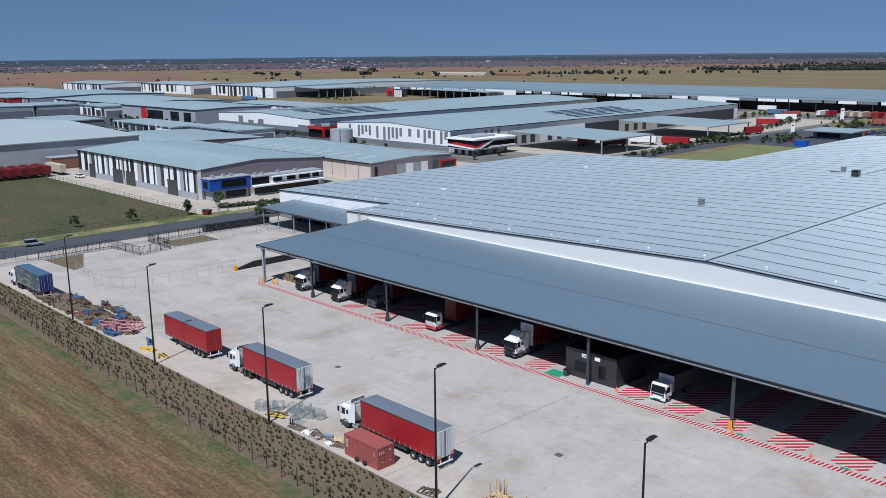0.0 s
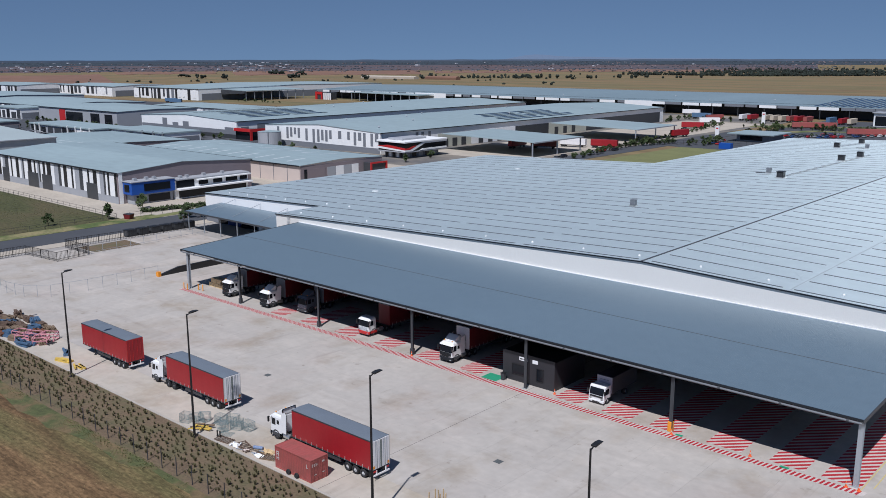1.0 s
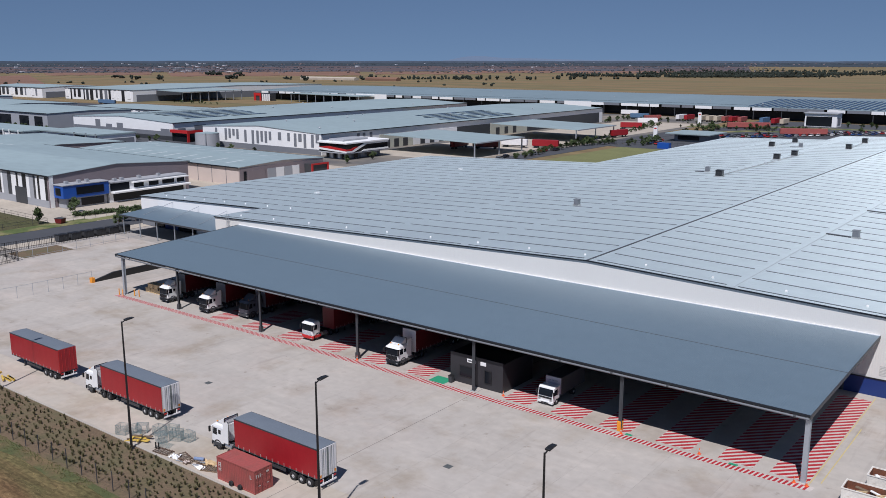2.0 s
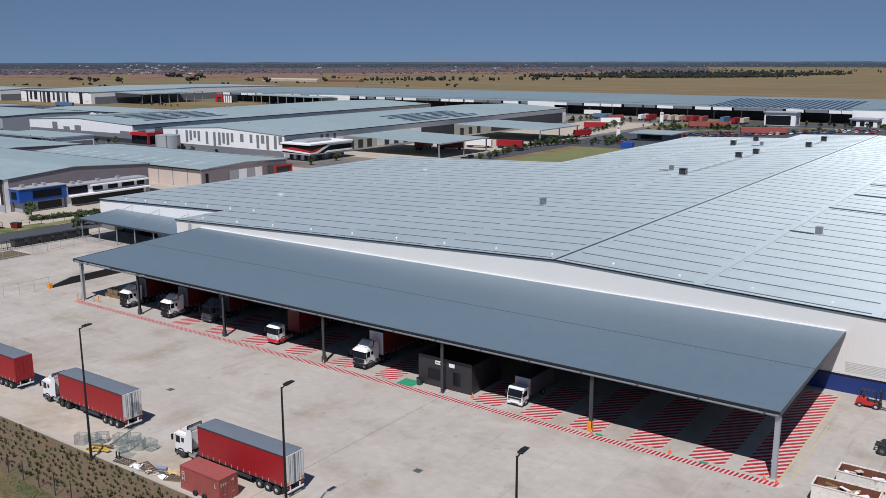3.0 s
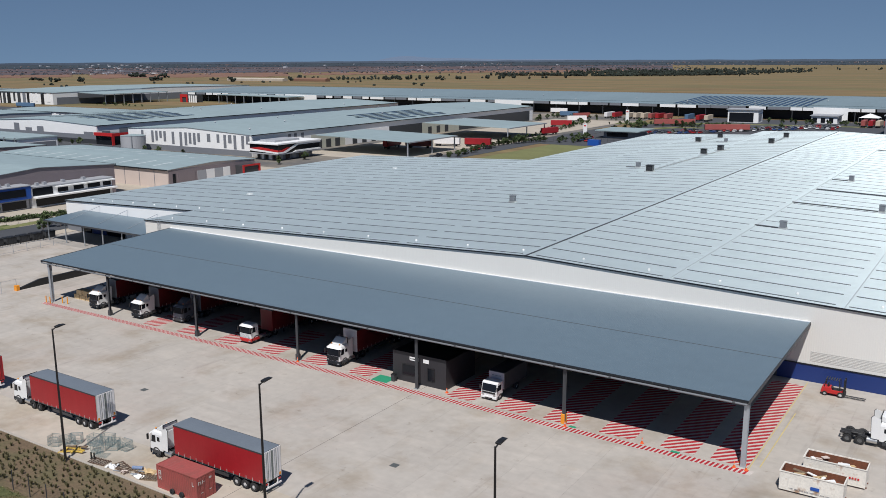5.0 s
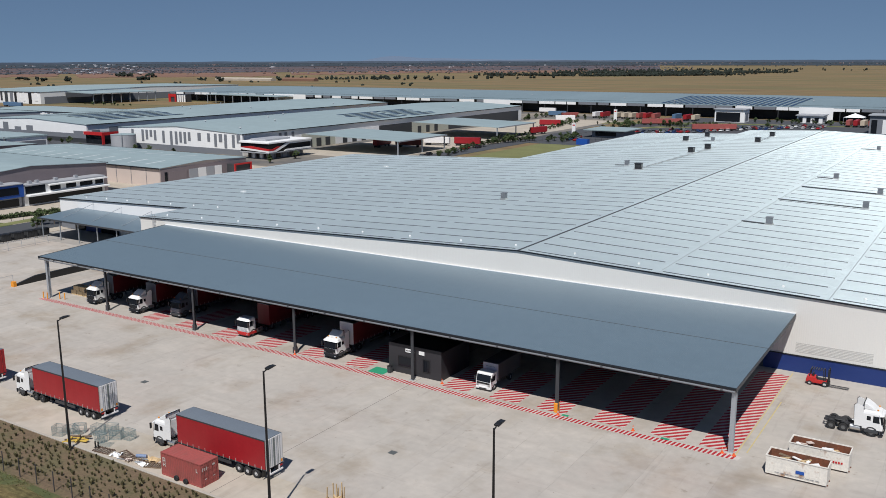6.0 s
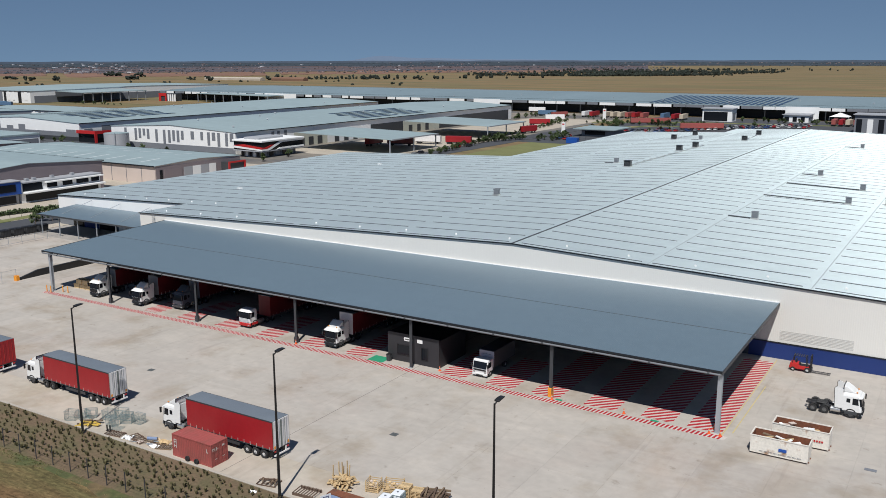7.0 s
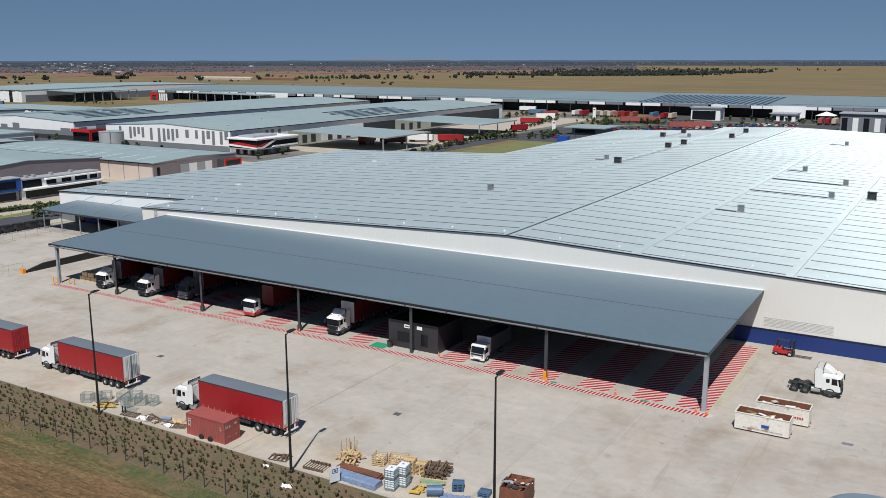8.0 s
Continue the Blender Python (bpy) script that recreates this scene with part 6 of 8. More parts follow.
def skylights(t, spots, y0, y1, h, rise, ridge, w, d):
    """Pale strips on a roof whose ridge runs along x."""
    for x, y in spots:
        b = B()
        zs = []
        for yy in (y, y + d):
            f = (yy - y0) / (ridge - y0) if yy < ridge else (y1 - yy) / (y1 - ridge)
            zs.append(h + rise * f + 0.16)
        quad(b, [(x, y, zs[0]), (x + w, y, zs[0]), (x + w, y + d, zs[1]), (x, y + d, zs[1])])
        part("skylight", b, M_STRIP, t)


r = random.Random(61)
skylights(s2, [(-322 + 9.5 * k, 113 + r.uniform(0, 2)) for k in range(10)] + [(-318 + 9.5 * k, 133 + r.uniform(0, 2)) for k in range(9)], 109, 150.5, 6.3, 0.9, 129.75, 1.1, 9.0)
skylights(s4, [(-424 + 8 * k, 92 + r.uniform(0, 3)) for k in range(8)], 86, 150, 5.0, 1.0, 118, 1.1, 12.0)


def roof_cowl(x, y, z):
    t = thing("roof_cowl", "small grey round ventilator on a shed roof", "roof vent", pose(x, y, z), "roof cowls")
    b = B()
    rod(b, (0, 0, -0.3), (0, 0, 0.6), 0.35, 10)
    part("neck", b, M_STEEL, t)
    b = B()
    rod(b, (0, 0, 0.603), (0, 0, 1.0), 0.6, 12, 0.25)
    part("cap", b, M_LGREY, t)


for x, y in ((-330, 230), (-322, 268), (-300, 250), (-297, 330), (-340, 300), (-285, 210), (-345, 390), (-290, 410)):
    roof_cowl(x, y, gable(-356, -270, 9.7, 2.0)(x))
for x, y in ((-460, 330), (-430, 310), (-410, 345), (-445, 400), (-400, 420), (-475, 380)):
    roof_cowl(x, y, gable(-486, -387, 9.4, 2.0)(x))
for x in range(-700, 220, 46):
    y = 600 + r.uniform(-25, 25)
    roof_cowl(x + r.uniform(-8, 8), y, 9.1 + (y - LY) * 0.0335)

BUILT = UNITS + [(-632, -520, 202, 262), (-486, -387, 200, 470), (-356, -270, 196, 470), (-330, -223, 109, 150.5), (-430, -356, 86, 150), (-512, -356, -110, 84), (-640, -500, 300, 345), (-177, -150, 362, 389), (-264, -246, 187, 217), (-905, -778, 434, 700), (-347, -335, 181, 193), (-386.6, -371.6, 197, 215)]


def clear_of(x, y, gap=2.5):
    """True where no building stands."""
    return not any(a - gap < x < b + gap and c - gap < y < d + gap for a, b, c, d in BUILT)


# ---- loose things in the yard ----
def pallet(x, y, yaw, n=1, mt=M_OLDWOOD, label="stack of weathered timber pallets", z=0.0):
    t = thing("pallet_stack" if n > 1 else "pallet", label, "pallet", pose(x, y, z, 0, 0, yaw), "pallets")
    for k in range(n):
        b = B()
        z0 = k * 0.15
        for i in range(7):
            box(b, -0.58, 0.58, -0.58 + i * 0.17, -0.46 + i * 0.17, z0 + 0.115, z0 + 0.14)
        for i in range(3):
            box(b, -0.58 + i * 0.52, -0.46 + i * 0.52, -0.58, 0.58, z0, z0 + 0.112)
        part("pallet", b, mt, t)
    return t


def wire_cage(x, y, yaw, tilt=0.0, w=1.5, d=1.1, h=1.2):
    t = thing("wire_cage", "galvanised wire mesh cage lying on the concrete", "cage", pose(x, y, 0.02 + (d / 2 if tilt else 0), tilt, 0, yaw), "wire cages")
    b = B()
    for sx in (-w / 2, w / 2):
        for sy in (-d / 2, d / 2):
            bar(b, (sx, sy, 0), (sx, sy, h), 0.03)
    for z in (0.03, h):
        for sy in (-d / 2, d / 2):
            bar(b, (-w / 2, sy, z), (w / 2, sy, z), 0.03)
        for sx in (-w / 2, w / 2):
            bar(b, (sx, -d / 2, z), (sx, d / 2, z), 0.03)
    part("frame", b, M_MESH, t)
    for nm, sx, sy in (("mesh_side", 0, 1), ("mesh_side", 0, -1), ("mesh_end", 1, 0), ("mesh_end", -1, 0)):
        b = B()
        L = w if sy else d
        for i in range(1, 10):
            u = -L / 2 + L * i / 10
            p = (u, sy * d / 2, 0) if sy else (sx * w / 2, u, 0)
            bar(b, p, (p[0], p[1], h), 0.014)
        for i in range(1, 6):
            z = h * i / 6
            if sy:
                bar(b, (-w / 2, sy * d / 2, z), (w / 2, sy * d / 2, z), 0.012)
            else:
                bar(b, (sx * w / 2, -d / 2, z), (sx * w / 2, d / 2, z), 0.012)
        part(nm, b, M_MESH, t)
    return t


for x, y, yw, tilt, h in ((-68.5, -37.1, 22, 0, 1.15), (-66.9, -36.4, -14, 0, 1.2), (-67.4, -35.0, 38, 90, 0.9), (-64.7, -34.6, 8, 0, 1.15), (-63.4, -33.7, 25, 0, 1.2), (-62.7, -35.1, -18, 90, 1.1), (-61.9, -34.2, 30, 0, 1.2), (-60.6, -33.5, 2, 0, 1.1)):
    wire_cage(x, y, yw, tilt, 1.35, 1.0, h)
t = thing("mesh_panel", "flat wire mesh panel lying on the concrete", "mesh panel", pose(-61.6, -36.1, 0.03, 0, 0, 24))
bm = B()
for i in range(10):
    bar(bm, (-0.9 + i * 0.2, -0.6, 0), (-0.9 + i * 0.2, 0.6, 0), 0.016)
for i in range(7):
    bar(bm, (-0.9, -0.6 + i * 0.2, 0.012), (0.9, -0.6 + i * 0.2, 0.012), 0.016)
part("mesh", bm, M_MESH, t)


def bundle(name, x, y, yaw, n, L, r, mt, label, cat, cols=4, jitter=0.15, seed=1, square=False):
    t = thing(name, label, cat, pose(x, y, 0, 0, 0, yaw))
    g = random.Random(seed)
    for k in range(n):
        b = B()
        i, j = k % cols, k // cols
        yy = (i - cols / 2) * r * 2.2 + g.uniform(-jitter, jitter)
        z = r + j * r * 1.9
        l0, l1 = -L / 2 + g.uniform(-0.3, 0.3), L / 2 + g.uniform(-0.3, 0.3)
        y2 = yy + g.uniform(-jitter, jitter) * 2
        if square:
            bar(b, (l0, yy, z), (l1, y2, z), r * 2)
        else:
            rod(b, (l0, yy, z), (l1, y2, z), r, 8)
        part("length", b, mt, t)
    return t


def jumble(name, x, y, yaw, n, w, d, L, thick, mts, label, cat, seed, lift=0.12, cross=0.35):
    """Lengths thrown down on one another, some of them crosswise."""
    t = thing(name, label, cat, pose(x, y, 0, 0, 0, yaw))
    g = random.Random(seed)
    for k in range(n):
        b = B()
        a = g.gauss(0, 0.3) + (math.pi / 2 if g.random() < cross else 0)
        h = L * g.uniform(0.5, 1.0) * (0.6 if abs(math.sin(a)) > 0.7 else 1.0) / 2
        u = Vector((math.cos(a), math.sin(a), 0)) * h
        r = thick * g.uniform(0.7, 1.3)
        c = Vector((g.uniform(-w, w) / 2, g.uniform(-d, d) / 2, r / 2 + lift * k / n))
        bar(b, c - u, c + u + Vector((0, 0, g.uniform(0, lift))), r * g.choice((1, 1, 1.8)), r)
        part("length", b, mts[k % len(mts)], t)
    return t


def flat_frame(x, y, yaw, w, d, n, mt, label, z=0.0, h=0.09):
    """A ladder of slats between two long rails, laid flat."""
    t = thing("flat_frame", label, "frame", pose(x, y, z, 0, 0, yaw), "flat frames")
    for s in (-1, 1):
        b = B()
        box(b, -w / 2, w / 2, s * d / 2 - 0.06, s * d / 2 + 0.06, 0, h)
        part("rail", b, mt, t)
    for k in range(n):
        b = B()
        u = -w / 2 + 0.1 + (w - 0.2) * k / (n - 1)
        bar(b, (u, -d / 2 - 0.05, h + 0.035), (u + 0.06 * ((k * 7) % 3 - 1), d / 2 + 0.05, h + 0.035), 0.09, 0.06)
        part("slat", b, mt, t)
    return t


def crumpled(x, y, yaw, w, d, h, mt, label, seed, name="crumpled_sheet", cat="sheet"):
    """A sheet thrown down in folds."""
    t = thing(name, label, cat, pose(x, y, 0, 0, 0, yaw), "scrap sheets")
    g = random.Random(seed)
    b = B()
    n, k = 7, 5
    for lower in (0.03, 0.0):
        g.seed(seed)
        rows = [[b.verts.new((-w / 2 + w * i / n + g.uniform(-0.06, 0.06), -d / 2 + d * j / k + g.uniform(-0.06, 0.06), lower + h * g.random() ** 1.6)) for j in range(k + 1)] for i in range(n + 1)]
        for i in range(n):
            for j in range(k):
                f = (rows[i][j], rows[i + 1][j], rows[i + 1][j + 1], rows[i][j + 1])
                b.faces.new(f if lower else f[::-1])
    part("sheet", b, mt, t)
    return t


M_DRUST = mat("brown_timber_and_rust", (0.13, 0.085, 0.06), 0.85, var=0.25, scale=1.2, fine=6, island=0.3)
jumble("steel_beams", -65.2, -37.0, 30, 13, 1.7, 1.1, 2.2, 0.13, (M_YELLOW, M_YELLOW, M_OLDWOOD, M_YELLOW, M_DRUST), "yellow steel beams thrown down beside a lamp post", "steel beams", 3, 0.3)
for x, y in ((-61.9, -37.1), (-61.5, -37.0)):
    t = thing("short_stand", "short dark steel stand on the concrete", "stand", pose(x, y, 0), "short stands")
    bm = B()
    box(bm, -0.14, 0.14, -0.12, 0.12, 0, 0.05)
    bar(bm, (0, 0, 0.05), (0, 0, 0.75), 0.12)
    part("post", bm, M_BLACK, t)
flat_frame(-60.3, -37.2, 8, 2.4, 1.1, 7, M_DRUST, "dark brown timber frame lying flat")
flat_frame(-57.0, -36.7, -14, 2.6, 1.2, 6, M_DRUST, "dark brown timber frame lying among scrap")
flat_frame(-52.4, -36.7, 22, 2.0, 1.1, 8, M_OLDWOOD, "broken timber frame at the edge of the scrap")
crumpled(-58.1, -37.2, 15, 1.2, 0.9, 0.32, M_WPLAIN, "white crumpled plastic sheet among scrap", 4)
crumpled(-53.9, -37.2, -6, 1.7, 0.7, 0.2, M_WPLAIN, "white torn sheet lying among scrap", 5)
crumpled(-55.9, -37.3, 40, 0.8, 0.6, 0.2, M_PINK, "pale crumpled bag among scrap", 6)
crumpled(-53.6, -35.9, 20, 1.7, 1.2, 0.28, M_TIMBER, "tan flattened cardboard among scrap", 7, "cardboard_sheet", "cardboard")
t = thing("plastic_roll", "blue-grey roll of plastic lying among scrap", "roll", pose(-55.2, -36.1, 0, 0, 0, 25))
bm = B()
rod(bm, (-0.6, 0, 0.22), (0.6, 0, 0.21), 0.2, 14)
part("roll", bm, M_WRAP, t)
bm = B()
rod(bm, (-0.64, 0, 0.22), (0.64, 0, 0.21), 0.07, 10)
part("core", bm, M_DRUST, t)
jumble("scrap_lengths", -55.2, -37.0, 12, 12, 3.4, 0.9, 1.5, 0.07, (M_DRUST, M_OLDWOOD, M_DRUST, M_STEEL), "brown timber and steel lengths thrown on the concrete", "scrap", 8, 0.16)
flat_frame(-36.4, -37.0, 12, 2.3, 1.4, 5, M_DRUST, "weathered brown timber frame on the concrete")
jumble("loose_boards", -36.3, -36.9, 12, 8, 1.6, 0.9, 2.0, 0.08, (M_OLDWOOD, M_DRUST), "loose weathered boards on a frame", "boards", 9, 0.22)
flat_frame(-31.5, -36.7, 6, 2.5, 1.6, 8, M_DRUST, "low dark steel frame with cross bars", h=0.28)
for x, y, s in ((-31.4, -41.7, 0.9), (-36.4, -39.3, 0.55)):
    crumpled(x, y, 20, 1.3 * s, 0.8 * s, 0.14, M_WPLAIN, "white plastic rag caught in the garden strip", 11)

# heap of splintered timber with uprights
t = thing("timber_heap", "heap of raw timber with posts standing upright in it", "timber", pose(-29.4, -33.4, 0))
g = random.Random(31)
for k in range(40):
    b = B()
    a = g.uniform(0, 6.28)
    h = g.random()
    c = Vector((g.uniform(-1.3, 1.3) * (1.1 - h), g.uniform(-1.0, 1.0) * (1.1 - h), 0.08 + 0.95 * h))
    d = Vector((math.cos(a), math.sin(a), g.uniform(-0.15, 0.15))) * g.uniform(0.5, 1.1)
    p, q = c - d, c + d
    p.z, q.z = max(p.z, 0.08), max(q.z, 0.08)
    bar(b, p, q, g.uniform(0.12, 0.28), 0.12)
    part("board", b, M_TIMBER, t)
for k in range(7):
    b = B()
    x, y = g.uniform(-1.2, 1.2), g.uniform(-0.6, 0.8)
    bar(b, (x, y, 0), (x + g.uniform(-0.15, 0.15), y + g.uniform(-0.1, 0.1), g.uniform(1.7, 2.9)), 0.09)
    part("upright_post", b, M_TIMBER, t)


def crate(x, y, yaw, w=1.5, d=1.2, h=1.15, mt=M_TIMBER):
    t = thing("timber_crate", "open slatted raw timber crate", "crate", pose(x, y, 0, 0, 0, yaw), "crates")
    b = B()
    for sx in (-w / 2, w / 2):
        for sy in (-d / 2, d / 2):
            box(b, sx - 0.05, sx + 0.05, sy - 0.05, sy + 0.05, 0, h)
    part("corner_posts", b, mt, t)
    for k in range(5):
        z = 0.08 + k * (h - 0.1) / 5
        for s in (-1, 1):
            b = B()
            box(b, -w / 2 - 0.03, w / 2 + 0.03, s * (d / 2 + 0.065) - 0.012, s * (d / 2 + 0.065) + 0.012, z, z + 0.1)
            part("slat", b, mt, t)
            b = B()
            box(b, s * (w / 2 + 0.065) - 0.012, s * (w / 2 + 0.065) + 0.012, -d / 2, d / 2, z, z + 0.1)
            part("slat", b, mt, t)
    b = B()
    box(b, -w / 2 + 0.055, w / 2 - 0.055, -d / 2 + 0.055, d / 2 - 0.055, 0.02, 0.1)
    part("floor", b, mt, t)
    g = random.Random(int(w * 100))
    for k in range(9):
        b = B()
        q = Vector((g.uniform(-w, w) * 0.27, g.uniform(-d, d) * 0.27, g.uniform(0.3, h * 0.75)))
        bmesh.ops.create_icosphere(b, subdivisions=1, radius=0.2, matrix=pose(q.x, q.y, q.z, g.uniform(0, 90), 0, g.uniform(0, 90)) @ Matrix.Diagonal((1.0, 0.8, 0.6, 1)))
        part("sack", b, M_PINK if k % 3 else M_TIMBER, t)


crate(-26.2, -32.5, 14, 1.3, 1.2, 1.25)
crate(-24.4, -31.5, 20, 1.9, 1.2, 1.15)
pallet(-22.2, -32.6, 12, 11, M_TIMBER, "tall stack of raw timber pallets")
pallet(-21.2, -32.0, 12, 8, M_TIMBER, "stack of raw timber pallets")
t = thing("dunnage_stack", "large crossed stack of dark weathered dunnage timber", "timber stack", pose(-19.6, -31.5, 0, 0, 0, 14))
g = random.Random(12)
for j in range(6):
    for k in range(6):
        b = B()
        u = -0.95 + 0.38 * k + g.uniform(-0.08, 0.08)
        z = 0.1 + j * 0.19
        e = 1.15 + g.uniform(-0.35, 0.55)
        v = g.uniform(-0.3, 0.3)
        if j % 2:
            bar(b, (u, -e * 0.85, z), (u + v, e * 0.8, z + 0.02), 0.17)
        else:
            bar(b, (-e, u, z), (e, u + v, z + 0.02), 0.17)
        part("length", b, M_DRUST if (j + k) % 3 else M_OLDWOOD, t)
jumble("loose_dunnage", -19.7, -31.4, 30, 1, 0.4, 0.4, 2.8, 0.14, (M_DRUST,), "dark timber length lying beside a stack", "timber", 12)
t = thing("board_pile", "pile of green-stained and tan boards beside dunnage", "boards", pose(-18.7, -33.9, 0, 0, 0, 14))
M_GREENW = mat("green_tinted_timber", (0.2, 0.34, 0.2), 0.8, var=0.25, scale=1, second=(0.32, 0.33, 0.18))
for k in range(9):
    b = B()
    u = -0.8 + 0.2 * k
    bar(b, (-1.3 + g.uniform(-0.2, 0.2), u, 0.3), (1.2 + g.uniform(-0.2, 0.2), u + g.uniform(-0.05, 0.05), 0.3), 0.18, 0.05)
    part("board", b, M_GREENW if 2 < k < 8 else M_TIMBER, t)
for u in (-1.0, 0.0, 0.9):
    b = B()
    box(b, u - 0.08, u + 0.08, -0.95, 0.95, 0, 0.27)
    part("bearer", b, M_TIMBER, t)

# wrapped sheet bundle with rusty plate behind, sign and water totes
t = thing("wrapped_bundle", "long bundle wrapped in silver plastic beside the garden kerb", "bundle", pose(-25.8, -37.05, 0, 0, 0, -1))
bm = B()
n = 22
rows = []
g = random.Random(17)
for i in range(n + 1):
    x = -2.7 + 5.4 * i / n
    rows.append([bm.verts.new((x, yy + g.uniform(-0.03, 0.03), max(0.0, zz + g.uniform(-0.025, 0.025) * (zz > 0.1)))) for yy, zz in ((-0.8, 0.0), (-0.76, 0.48), (-0.62, 0.62), (0.4, 0.7), (0.62, 0.55), (0.7, 0.0))])
for i in range(n):
    for k in range(5):
        bm.faces.new((rows[i][k], rows[i + 1][k], rows[i + 1][k + 1], rows[i][k + 1]))
bm.faces.new(rows[0])
bm.faces.new(rows[-1][::-1])
part("wrap", bm, M_WRAP, t)
for k in range(3):
    bm = B()
    box(bm, -2.4 + k * 2.2, -2.3 + k * 2.2, -0.85, 0.8, 0, 0.04)
    part("bearer", bm, M_OLDWOOD, t)
t = thing("steel_sheets", "rusty steel sheets piled behind a wrapped bundle", "steel sheets", pose(-26.7, -35.7, 0, 0, 0, 1))
for k in range(4):
    bm = B()
    box(bm, -2.9 + 0.12 * k, 2.9 - 0.2 * (k % 2), -0.62 + 0.04 * k, 0.55, 0.02 + k * 0.14, 0.12 + k * 0.14)
    part("sheet", bm, M_RUST, t)
t = thing("sign_board", "small white sign board on a post at the kerb", "sign", pose(-27.6, -38.7, 0, 0, 4, 74))
bm = B()
bar(bm, (-0.55, 0, 0), (-0.55, 0, 1.8), 0.08)
bar(bm, (0.55, 0, 0), (0.55, 0, 1.8), 0.08)
part("post", bm, M_STEEL, t)
bm = B()
box(bm, -0.62, 0.62, -0.08, -0.045, 0.25, 1.85)
bd = part("board", bm, M_IBC, t)
bm = B()
for a, c, e, f in ((-0.35, 0.35, 1.6, 1.66), (-0.35, 0.35, 1.2, 1.26), (-0.35, -0.29, 1.263, 1.597), (0.29, 0.35, 1.263, 1.597), (-0.15, 0.15, 1.36, 1.5)):
    box(bm, a, c, -0.095, -0.083, e, f)
part("lettering_bar", bm, M_BLUED, bd)


def water_tote(x, y, z, yaw=8):
    t = thing("water_tote", "white plastic liquid tote in a wire cage", "liquid tote", pose(x, y, z, 0, 0, yaw), "water totes")
    b = B()
    box(b, -0.5, 0.5, -0.58, 0.58, 0.15, 1.14)
    soften(b, 0.08, 2)
    part("bottle", b, M_IBC, t)
    b = B()
    rod(b, (0, 0, 1.14), (0, 0, 1.19), 0.11, 12)
    part("lid", b, M_MGREY, t)
    b = B()
    box(b, -0.53, 0.53, -0.6, 0.6, 0.02, 0.14)
    part("pallet_base", b, M_MGREY, t)
    b = B()
    for z in (0.3, 0.55, 0.8, 1.05):
        for s in (-1, 1):
            bar(b, (-0.54, s * 0.62, z), (0.54, s * 0.62, z), 0.025)
            bar(b, (s * 0.54, -0.62, z), (s * 0.54, 0.62, z), 0.025)
    for u in (-0.54, -0.18, 0.18, 0.54):
        for s in (-1, 1):
            bar(b, (u, s * 0.62, 0.14), (u, s * 0.62, 1.1), 0.025)
            bar(b, (s * 0.54, u, 0.14), (s * 0.54, u, 1.1), 0.025)
    part("cage", b, M_MESH, t)


for x, y in ((-21.9, -36.5), (-21.3, -35.25)):
    for k in (0, 1):
        water_tote(x, y, k * 1.2)

# blue and yellow plant by the lamp, and the scrap bin
t = thing("blue_drum", "blue steel drum lying on the concrete with an open end", "drum", pose(-17.4, -35.5, 0, 0, 0, 30))
bm = B()
n = 22
rings = [[bm.verts.new((x, r * math.cos(2 * math.pi * i / n), 0.56 + r * math.sin(2 * math.pi * i / n))) for i in range(n)] for x, r in ((-0.8, 0.5), (-0.8, 0.55), (-0.74, 0.55), (-0.74, 0.53), (0.74, 0.53), (0.74, 0.55), (0.8, 0.55), (0.8, 0.47), (-0.7, 0.47))]
for p, q in zip(rings, rings[1:]):
    for i in range(n):
        bm.faces.new((p[i], p[(i + 1) % n], q[(i + 1) % n], q[i]))
bm.faces.new(rings[0][::-1])
bm.faces.new(rings[-1])
part("shell", bm, M_BLUEP, t)
jumble("steel_scrap_heap", -19.1, -35.9, 40, 8, 0.9, 0.7, 1.5, 0.13, (M_YELLOW, M_YELLOW, M_OLDWOOD), "yellow steel frame pieces in a heap", "steel frame", 15, 0.35)
for x, y, n, yw in ((-16.0, -33.2, 5, 25), (-13.1, -32.9, 3, 10)):
    t = thing("blue_pallets", "stack of blue-grey plastic pallets", "pallet", pose(x, y, 0, 0, 0, yw), "blue pallets")
    for k in range(n):
        bm = B()
        for i in range(6):
            box(bm, -0.6, 0.6, -0.6 + i * 0.205, -0.43 + i * 0.205, k * 0.17 + 0.1, k * 0.17 + 0.14)
        for i in range(3):
            box(bm, -0.58 + i * 0.5, -0.42 + i * 0.5, -0.58, 0.58, k * 0.17, k * 0.17 + 0.097)
        part("pallet", bm, M_BLUEP, t)
for x, y, yw in ((-16.0, -35.2, 15), (-14.6, -34.8, 35)):
    crumpled(x, y, yw, 1.7, 1.2, 0.16, M_WRAP, "blue-grey plastic sheet lying on the concrete", 21)
t = thing("scrap_bin", "rusty open scrap bin heaped with torn metal", "skip bin", pose(-9.8, -32.3, 0, 0, 0, 96))
for (a, b_, c, d) in ((-1.6, 1.6, -1.25, -1.17), (-1.6, 1.6, 1.17, 1.25), (-1.6, -1.52, -1.167, 1.167), (1.52, 1.6, -1.167, 1.167)):
    bm = B()
    box(bm, a, b_, c, d, 0, 2.0)
    part("side", bm, M_RUST, t)
bm = B()
box(bm, -1.517, 1.517, -1.167, 1.167, 0, 1.4)
part("fill", bm, M_RUST, t)
g = random.Random(41)
